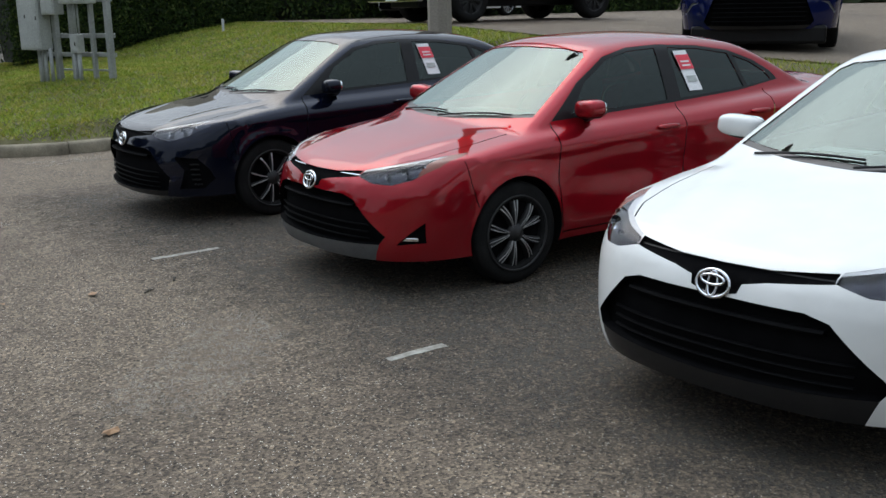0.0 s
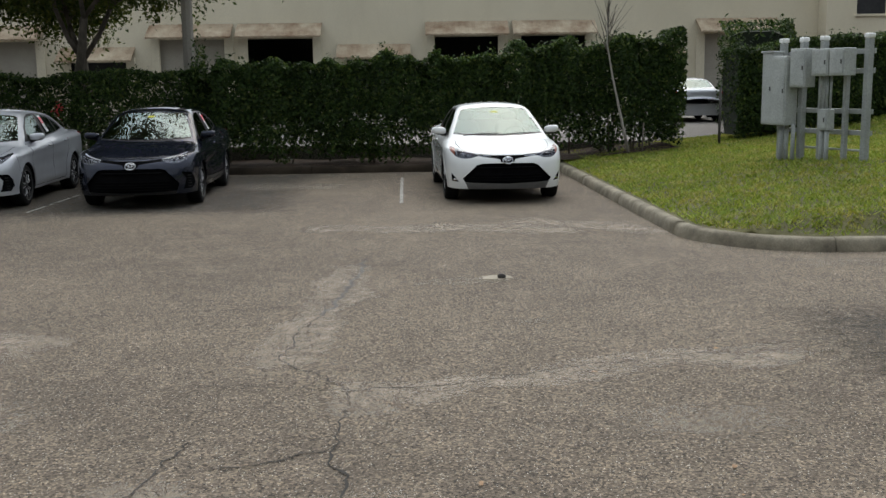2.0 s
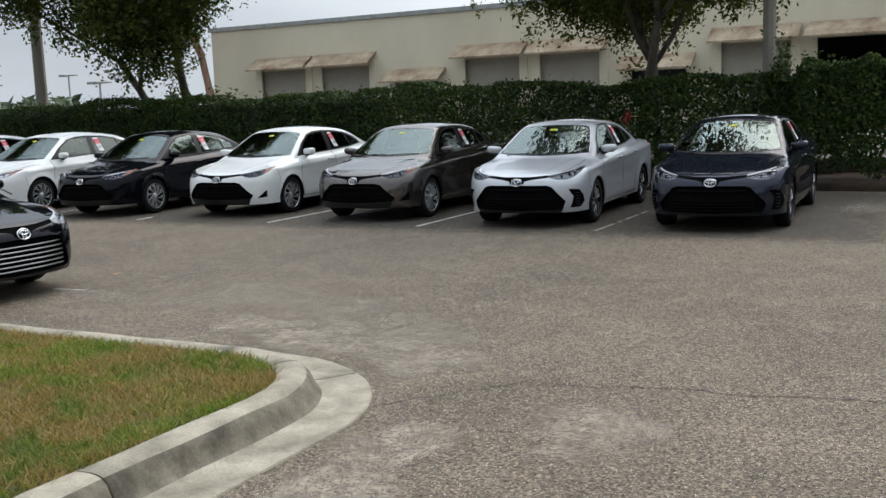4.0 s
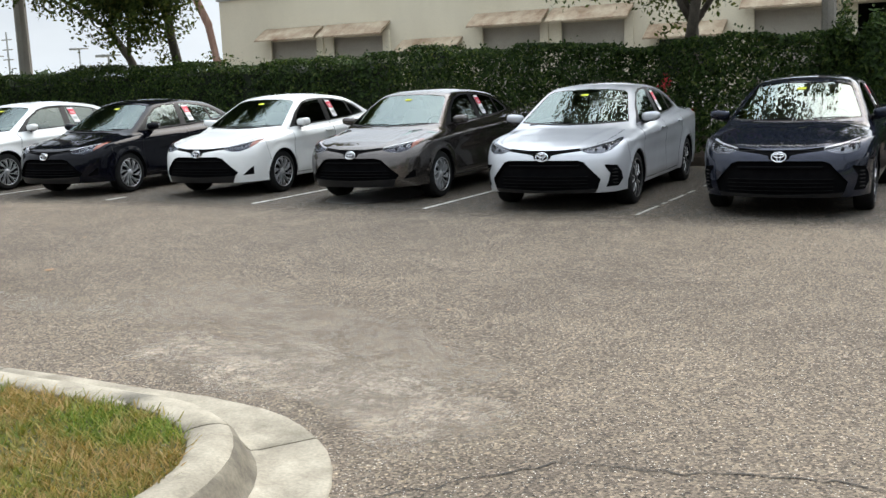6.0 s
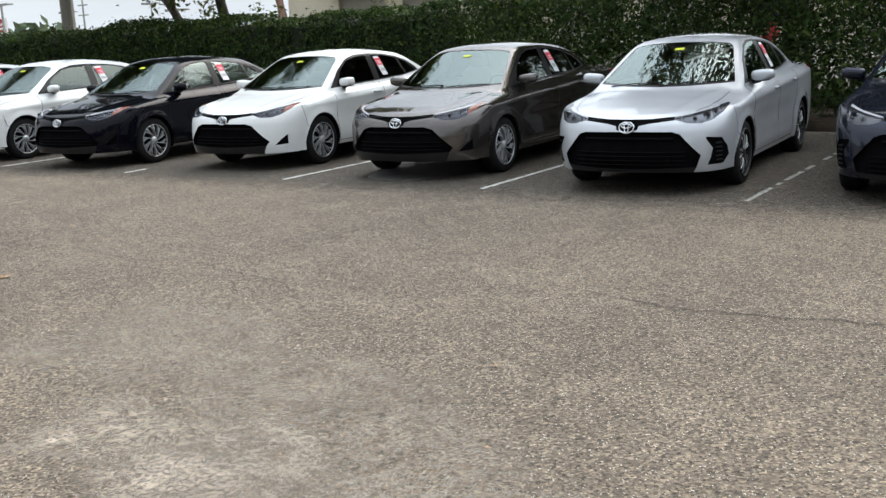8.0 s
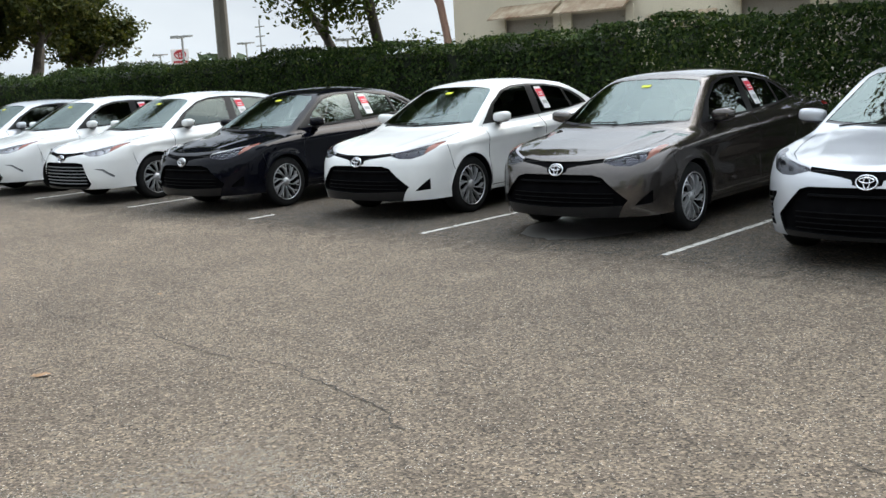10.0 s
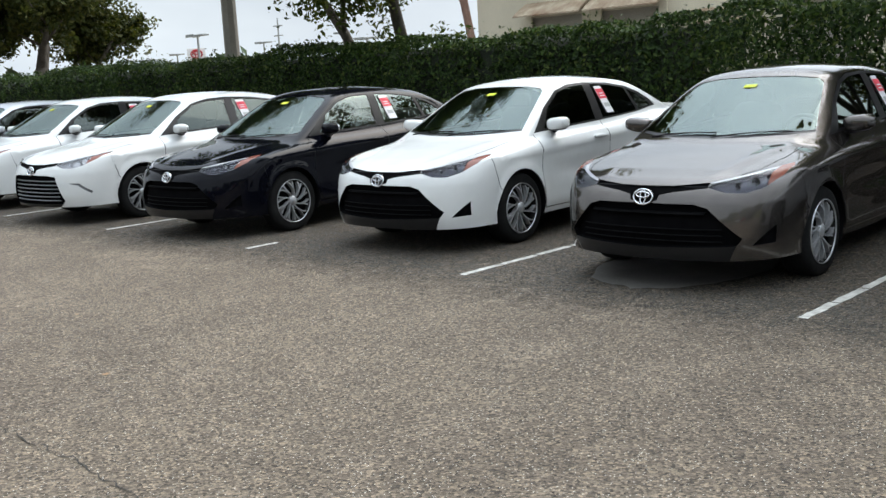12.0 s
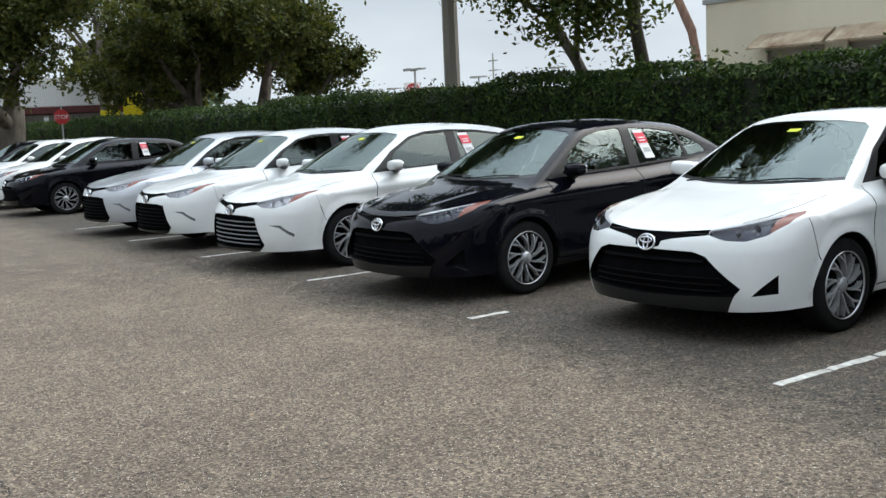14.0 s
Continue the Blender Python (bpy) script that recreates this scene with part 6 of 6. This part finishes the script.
# ---- meter rack on the bank ----
rack = tagged(empty("meter_rack", Matrix.Translation((10.2, 0.85, 0.53)) @ pose(0, 0, 0, 0, 0, -69) @ Matrix.Translation((0.12, 0, 0)) @ Matrix.Diagonal((0.89, 1, 1.04, 1))), "grey galvanised utility rack with meter boxes on the turf", "utility rack")
RX = (-0.98, -0.48, 0.0, 0.98)
for i, x in enumerate(RX):
    post = part("post", box(bmesh.new(), (x - 0.05, -0.05, -0.3), (x + 0.05, 0.05, 1.72), 0.012), M["galv"], rack)
    part("post_cap", box(bmesh.new(), (x - 0.062, -0.062, 1.72), (x + 0.062, 0.062, 1.79), 0.02), M["white_cap"], post)
part("post", box(bmesh.new(), (0.5, -0.04, -0.3), (0.57, 0.04, 1.3), 0.01), M["galv"], rack)
for z in (0.42, 0.72, 1.28, 1.55):
    part("rail", box(bmesh.new(), (-1.0, 0.052, z - 0.035), (1.03, 0.095, z + 0.035), 0.006), M["galv"], rack)
part("rail", box(bmesh.new(), (-0.6, 0.05, 0.16), (0.98, 0.08, 0.19), 0.005), M["galv"], rack)


def meter_box(x0, x1, z0, z1, depth, hood=False):
    b = part("meter_box", box(bmesh.new(), (x0, -0.054 - depth, z0), (x1, -0.054, z1), 0.012), M["galv_light"], rack)
    part("box_door", box(bmesh.new(), (x0 + 0.025, -0.066 - depth, z0 + 0.03), (x1 - 0.025, -0.0555 - depth, z1 - 0.03), 0.004), M["galv_light"], b)
    part("latch", box(bmesh.new(), (x1 - 0.07, -0.078 - depth, (z0 + z1) / 2 - 0.03), (x1 - 0.05, -0.067 - depth, (z0 + z1) / 2 + 0.03), 0.003), M["bare_metal"], b)
    if hood:
        part("hood", box(bmesh.new(), (x0 - 0.03, -0.075 - depth, z1), (x1 + 0.03, -0.04, z1 + 0.025), 0.006), M["galv_light"], b)


meter_box(-1.22, -0.93, 0.5, 1.58, 0.18, True)
meter_box(-0.9, -0.53, 0.5, 1.52, 0.24)
meter_box(-0.5, -0.12, 1.06, 1.62, 0.2)
meter_box(0.04, 0.42, 1.22, 1.6, 0.22)
meter_box(0.44, 0.78, 1.22, 1.6, 0.22)
meter_box(0.14, 0.36, 0.45, 0.75, 0.14)
for x in (0.1, 0.19, 0.25, 0.33):
    part("conduit", tube(bmesh.new(), [(x, -0.12, 0.7), (x, -0.12, 1.25)], [0.018, 0.018], 8), M["galv"], rack, smooth=True)
for x in (-0.8, -0.66, -0.5, 0.18, 0.3):
    part("conduit", tube(bmesh.new(), [(x, -0.14, -0.25), (x, -0.14, 0.52)], [0.035, 0.035], 8), M["galv"], rack, smooth=True)

bollard = tagged(empty("steel_post", Matrix.Translation((10.5, 6.6, 0.42))), "dark rusty steel post in the hedge gap", "post")
part("shaft", tube(bmesh.new(), [(0, 0, -0.2), (0, 0, 1.2)], [0.028, 0.028], 10), M["bare_metal"], bollard, smooth=True)
stake = tagged(empty("steel_post", Matrix.Translation((15.2, 5.2, 0.75))), "thin grey steel stake on the turf", "post")
part("shaft", tube(bmesh.new(), [(0, 0, -0.2), (0, 0, 0.7)], [0.03, 0.03], 8), M["galv"], stake, smooth=True)
stub = tagged(empty("steel_post", Matrix.Translation((8.82, 6.4, 0.3))), "thin bare stake by the hedge", "post")
part("shaft", tube(bmesh.new(), [(0, 0, -0.2), (0.03, 0, 0.62)], [0.022, 0.016], 8), M["bark"], stub, smooth=True)

bare = tagged(empty("bare_tree", Matrix.Translation((8.6, 6.5, 0.25))), "leaning pale bare sapling before the hedge", "tree")
bm = bmesh.new()
tube(bm, [(0, 0, -0.1), (-0.16, 0, 0.6), (-0.38, 0.02, 1.6), (-0.5, 0.05, 2.3), (-0.48, 0.05, 3.0)], [0.035, 0.028, 0.022, 0.018, 0.01], 7)
part("trunk", bm, M["pale_bark"], bare, smooth=True)
bm = bmesh.new()
rr = random.Random(8)
for i in range(26):
    p = Vector((-0.49, 0.05, 2.1 + 0.9 * rr.random()))
    q = p + Vector((rr.uniform(-0.5, 0.5), rr.uniform(-0.3, 0.3), rr.uniform(0.3, 0.9)))
    part("twig", tube(bmesh.new(), [p, (p + q) / 2 + Vector((0, 0, 0.05)), q], [0.008, 0.006, 0.003], 4), M["bark"], bare)

blossom = tagged(empty("blossom", Matrix.Translation((-3.1, 6.5, 1.38))), "red blossom in the dark hedge", "flower")
rngb = np.random.RandomState(9)
pb = rngb.normal(size=(34, 3)) * (0.05, 0.05, 0.08)
part("petals", leaves("petals", pb, np.tile((0, -1.0, 0), (34, 1)), 0.028, 10, M["flower"]), M["flower"], blossom)["kind"] = "stuff"

# ---- litter ----
def dead_leaf(x, y, s, turn, seed, z=0.006):
    r = random.Random(seed)
    bm = bmesh.new()
    mid = bm.verts.new((0, 0, 0.012 * s / 0.05))
    ring = [bm.verts.new((s * r.uniform(0.5, 1.0) * math.cos(t), 0.6 * s * r.uniform(0.5, 1.0) * math.sin(t), 0.3 * s * r.random())) for t in (2 * math.pi * k / 9 for k in range(9))]
    for a, b in zip(ring, ring[1:] + ring[:1]):
        bm.faces.new((mid, a, b))
    tagged(part("dead_leaf", bm, M["dead_leaf"], None, at=pose(x, y, z, 0, 0, turn)), "curled brown dead leaf on the asphalt", "leaf", "litter")


dead_leaf(5.63, -13.0, 0.06, 20, 1)
dead_leaf(-5.55, -4.43, 0.06, 60, 2)
dead_leaf(6.3, -10.9, 0.05, 100, 3)
for i in range(26):
    rr = random.Random(100 + i)
    dead_leaf(rr.uniform(-9, 7), rr.uniform(-13, -0.5), rr.uniform(0.012, 0.03), rr.uniform(0, 180), 50 + i)
for x, y, turn in ((6.59, -11.06, 25), (6.83, -10.89, 60)):
    bm = tube(bmesh.new(), [(-0.045, 0, 0), (0.005, 0.006, 0.004), (0.04, 0, 0)], [0.004, 0.007, 0.003], 6)
    tagged(part("twig", bm, M["crack"], None, at=pose(x, y, 0.007, 0, 0, turn)), "short dark twig lying on the asphalt", "twig", "litter")
bm = bmesh.new()
rr = random.Random(5)
ring = [bm.verts.new((4.72 + 0.17 * rr.uniform(0.6, 1.1) * math.cos(t), -5.5 + 0.13 * rr.uniform(0.6, 1.1) * math.sin(t), 0.005)) for t in (2 * math.pi * k / 16 for k in range(16))]
bm.faces.new(ring)
chip = tagged(part("asphalt_patch", bm, M["concrete"], None), "small pale chipped patch with a dark stone", "patch", kind="structure")
bm = bmesh.new()
rounded(bm, (4.78, -5.53, 0.018), (0.04, 0.03, 0.026), 2.2, nu=10, nv=6)
tagged(part("stone", bm, M["crack"], None), "dark loose stone on the asphalt", "stone")

# ---- cars ----
plain_car = build_car("plain", "cover")
sport_car = build_car("sport", "sport")
alloy_car = build_car("plain", "alloy", lip="lip_silver")
broad_car = build_car("broad", "cover", (1.022, 1.04, 1.015))
clear_car = build_car("plain", "cover", tint="glass")


def settle(car, m, color, label):
    """The first of a model takes its own place."""
    car.matrix_basis = m
    paint_car(car, color)
    tagged(car, label, "car", "parked cars")


place_car(sport_car, pose(-0.05, 0.24, 0, 0, 0, 2), "slate", "slate-blue sedan with a sport grille, parked before the hedge")
place_car(plain_car, pose(-5.53, 0.46, 0, 0, 0, 1.8), "grey", "bronze-grey sedan with silver wheel covers, parked before the hedge")
place_car(plain_car, pose(-8.36, 0.64, 0, 0, 0, 2), "white", "white sedan with silver wheel covers and a black grille")
place_car(broad_car, pose(-19.3, 0.1, 0, 0, 0, 2), "silver", "silver mid-size sedan at the end of the row")
place_car(plain_car, pose(-25.1, 0.1, 0, 0, 0, 0), "black", "black sedan parked beyond the side aisle")
place_car(broad_car, pose(-27.9, 0.2, 0, 0, 0, 0), "white", "white sedan parked beyond the side aisle")
place_car(plain_car, pose(-30.6, 0.2, 0, 0, 0, 0), "white", "white sedan at the far end of the lot")
place_car(plain_car, pose(-33.4, 0.3, 0, 0, 0, 0), "black", "dark sedan at the far end of the lot")
place_car(alloy_car, pose(5.42, 0.24, 0, 0, 0, 2), "white", "white sedan parked alone beside the kerb")
place_car(sport_car, pose(7.42, -8.6, 0, 0, 0, -92.5), "navy", "blue-black sport sedan parked beside the turf bank", tag=False)
near_white = place_car(plain_car, pose(7.36, -14.61, 0, 0, 0, -88), "white", "white sedan with a black grille in the east row", tag=False)
part("dash_paper", box(bmesh.new(), (-0.42, 1.36, 0.962), (-0.12, 1.5, 0.966)), M["paper"], near_white, "white paper sheet behind the windscreen")
place_car(broad_car, pose(13.9, 23.5, 0.42, 0, 0, 176), "silver", "silver sedan parked in the warehouse yard")
place_car(broad_car, pose(16.2, 24.5, 0.42, 0, 0, 176), "black", "dark sedan parked in the warehouse yard")
place_car(broad_car, pose(20.3, 5.6, 1.33, 0, 0, -80), "white", "white car parked on the street behind the pickup")
settle(sport_car, pose(-2.70, 0.22, 0, 0, 0, 3), "silver", "silver sport sedan with dark machined rims")
settle(plain_car, pose(-33.0, -7.0, 0, 0, 0, 180), "silver", "silver sedan in the far opposite row")
for ob in list(alloy_car.children):
    if ob.name.startswith("windscreen_tag"):
        bpy.data.objects.remove(ob)
settle(alloy_car, pose(7.48, -11.5, 0, 0, 0, -92.5), "red", "glossy red sedan with ten-spoke alloy rims")
settle(broad_car, pose(-16.75, 0.1, 0, 0, 0, 2), "white", "white mid-size sedan with a broad dark grille")
slat_car = build_car("broad", "cover", (1.022, 1.04, 1.015), slats="dull_chrome")
place_car(slat_car, pose(-13.88, 0.05, 0, 0, 0, 2), "white", "white mid-size sedan with bright grille slats")
settle(slat_car, pose(-5.25, -5.85, 0, 0, 0, 90), "black", "black mid-size sedan with bright grille slats by the island")
settle(clear_car, pose(-11.06, 0.19, 0, 0, 0, 2.5), "black", "glossy black sedan with clear side windows")

# ---- red pickup and blue van on the street ----
def pickup(m):
    t = tagged(empty("pickup_truck", m), "lifted red pickup truck with black arches and a chrome bumper", "truck")
    P = PAINT["truck_red"]
    bm = bmesh.new()
    box(bm, (-0.95, 0.0, 0.58), (0.95, 2.05, 1.25), 0.06)
    part("cargo_bed", bm, P, t)
    part("tailgate", box(bmesh.new(), (-0.8, -0.03, 0.62), (0.8, -0.002, 1.2), 0.012), P, t)
    bm = bmesh.new()
    box(bm, (-0.95, 2.08, 0.5), (0.95, 3.9, 1.2), 0.08)
    box(bm, (-0.95, 3.85, 0.55), (0.95, 5.35, 1.15), 0.12)
    part("body", bm, P, t)
    bm = bmesh.new()
    box(bm, (-0.82, 2.15, 1.2), (0.82, 3.55, 1.75), 0.14)
    cab = part("cab", bm, P, t)
    for s in (-1, 1):
        part("side_window", box(bmesh.new(), (s * 0.828 - 0.01, 2.35, 1.25), (s * 0.828 + 0.01, 3.35, 1.62), 0.008), M["glass_dark"], cab)
        part("tail_lamp", box(bmesh.new(), (s * 0.88 - 0.07, -0.04, 0.75), (s * 0.88 + 0.06, 0.06, 1.15), 0.02), M["tail_red"], t)
        for y in (1.05, 4.5):
            wm = Matrix.Translation((s * 0.88, y, 0.45)) @ Matrix.Diagonal((1.5, 1.42, 1.42, 1)) @ pose(0, 0, 0, 0, 0, 0 if s > 0 else 180)
            w = part("wheel", TYRE.copy(), M["tyre"], t, at=wm)
            for nm, me in RIMS["alloy"]:
                o = new(nm, me.copy())
                o.data.materials.append(M["wheel_dark"])
                o.parent = w
            bm = bmesh.new()
            pts = [(s * 0.96, y + 0.56 * math.cos(a), 0.5 + 0.56 * math.sin(a)) for a in np.linspace(0.1, math.pi - 0.1, 14)]
            tube(bm, pts, [0.07] * 14, 6)
            part("wheel_arch", bm, M["trim"], t)
    part("rear_window", box(bmesh.new(), (-0.6, 2.135, 1.27), (0.6, 2.155, 1.62), 0.01), M["glass_dark"], cab)
    part("rear_bumper", box(bmesh.new(), (-0.9, -0.2, 0.42), (0.9, -0.04, 0.58), 0.03), M["chrome"], t)
    part("plate_recess", box(bmesh.new(), (-0.2, -0.215, 0.44), (0.2, -0.201, 0.56), 0.005), M["paper"], t)
    part("chassis", box(bmesh.new(), (-0.5, 0.1, 0.3), (0.5, 5.1, 0.54), 0.03), M["trim"], t)
    for i in range(5):
        part("letter_bar", box(bmesh.new(), (0.3 + 0.07 * i, -0.034, 1.08), (0.345 + 0.07 * i, -0.031, 1.14)), M["paper"], t)
    return t


pickup(pose(16.75, 0.35, 1.32, 0, 0, -92))
blue_car = place_car(broad_car, pose(17.35, -7.75, 0.92, 0, 0, -56) @ Matrix.Diagonal((1.3, 1.2, 1.4, 1)), "blue", "tall dark blue car parked on the street", tag=False)
# black box added for the low dark bumper and the shadow beneath it
part("bumper_shade_box", box(bmesh.new(), (-0.74, 0.12, 0.07), (0.74, 0.34, 0.26), 0.03), M["trim"], blue_car)

# ---- west end: trees, stop sign, shop ----
tree("old oak with a pale thick trunk beside the lot", -36.9, 3.0, 0.0, 11.5, 6.5, 0.58, 51, 40000, 0.085, 1, (0.05, 0), clear=0.26, foliage="oak_leaf")
tree("dense oak crown over the hedge", -40.4, 11.8, 0.0, 10.5, 5.6, 0.36, 52, 52000, 0.106, 2, clear=0.3, foliage="oak_leaf")
tree("dense oak crown beyond the clipped hedge", -42.5, 15.2, 0.0, 9.5, 4.6, 0.28, 53, 36000, 0.104, 1, clear=0.27, foliage="oak_leaf")
tree("dark leafy tree by the side street", -54.8, 11.2, 0.0, 14, 6.5, 0.28, 54, 12000, 0.11, 1, clear=0.42, foliage="oak_leaf")
tree("broad oak behind the shop", -55.0, 14.0, 0.0, 10.5, 6.0, 0.4, 55, 14000, 0.18, 1, clear=0.3, foliage="oak_leaf")

stop = tagged(empty("stop_sign", Matrix.Translation((-40.4, 5.3, 0)) @ pose(0, 0, 0, 0, 0, 70)), "red octagonal stop sign on a thin steel post", "sign")
part("post", tube(bmesh.new(), [(0, 0.04, -0.1), (0, 0.04, 2.6)], [0.03, 0.03], 6), M["galv"], stop)
bm = bmesh.new()
ring0 = [bm.verts.new((0.27 * math.cos(radians(22.5 + 45 * k)), 0, 2.22 + 0.27 * math.sin(radians(22.5 + 45 * k)))) for k in range(8)]
face = bm.faces.new(ring0)
ex = bmesh.ops.extrude_face_region(bm, geom=[face])
for v in ex["geom"]:
    if isinstance(v, bmesh.types.BMVert):
        v.co.y += 0.02
plate = part("plate", bm, M["sign_red"], stop)
txt = bpy.data.curves.new("letters", "FONT")
txt.body, txt.size, txt.align_x, txt.extrude = "STOP", 0.2, "CENTER", 0.003
lt = new("letters", txt)
lt.parent = plate
lt.matrix_basis = pose(0, -0.006, 2.15, 90, 0, 0)
txt.materials.append(M["white_cap"])

for x, y, z, h in ((-46.6, 8.9, 2.0, 0.55), (-46.4, 9.8, 2.1, 1.1)):
    s = tagged(empty("yellow_sign", Matrix.Translation((x, y, 0)) @ pose(0, 0, 0, 0, 0, 65)), "bright yellow sign board on a post", "sign", "yellow signs")
    part("post", tube(bmesh.new(), [(0, 0.05, -0.1), (0, 0.05, z + h / 2)], [0.04, 0.04], 6), M["galv"], s)
    part("board", box(bmesh.new(), (-0.4, -0.02, z), (0.4, 0.01, z + h), 0.01), M["yellow_sign"], s)

shop = tagged(empty("shop_building", Matrix.Translation((-60, 8, 0)) @ pose(0, 0, 0, 0, 0, 68)), "low white shop with a dark red fascia and posts", "building")
part("wall", box(bmesh.new(), (-9, 2.0, 0), (9, 9, 3.2)), M["white_cap"], shop)
part("fascia", box(bmesh.new(), (-9.5, -0.6, 2.75), (9.5, 1.99, 3.1), 0.03), M["fascia_red"], shop)
part("roof", box(bmesh.new(), (-9.4, -0.5, 3.102), (9.4, 9, 4.6), 0.05), M["white_cap"], shop)
for i in range(6):
    part("post", box(bmesh.new(), (-9 + 3.5 * i, -0.4, 0), (-8.75 + 3.5 * i, -0.15, 2.6), 0.01), M["white_cap"], shop)
    part("window", box(bmesh.new(), (-8.2 + 3.0 * i, 1.93, 0.6), (-6.2 + 3.0 * i, 1.99, 2.2), 0.01), M["dark_opening"], shop)

# distant tree line, far beyond the hedge
rng = np.random.RandomState(77)
n = 9000
a = rng.uniform(radians(95), radians(215), n)
d = rng.uniform(150, 230, n)
zz = rng.uniform(0, 1, n) ** 1.3 * (4.5 + 1.5 * np.sin(a * 23) + 1.2 * np.sin(a * 57))
pos = np.stack([d * np.cos(a), d * np.sin(a), zz], 1)
tagged(part("far_trees", leaves("far_trees", pos, np.tile((0.3, -0.6, 0.5), (n, 1)), 1.3, 78, M["far_tree"]), M["far_tree"], None), "hazy distant tree line", "trees", kind="stuff")

# woods that close the place to the south and east
n = 16000
a = rng.uniform(radians(200), radians(385), n)
d = 62 + 10 * rng.uniform(0, 1, n) + 4 * np.sin(a * 9)
zz = rng.uniform(0, 1, n) * (9.5 + 2.0 * np.sin(a * 17) + 1.2 * np.sin(a * 41))
pos = np.stack([d * np.cos(a), d * np.sin(a) - 4, zz], 1)
tagged(part("woods", leaves("woods", pos, np.tile((0.0, 0.8, 0.4), (n, 1)), 0.95, 79, M["far_tree"]), M["far_tree"], None), "dark tree belt round the lot", "trees", kind="stuff")
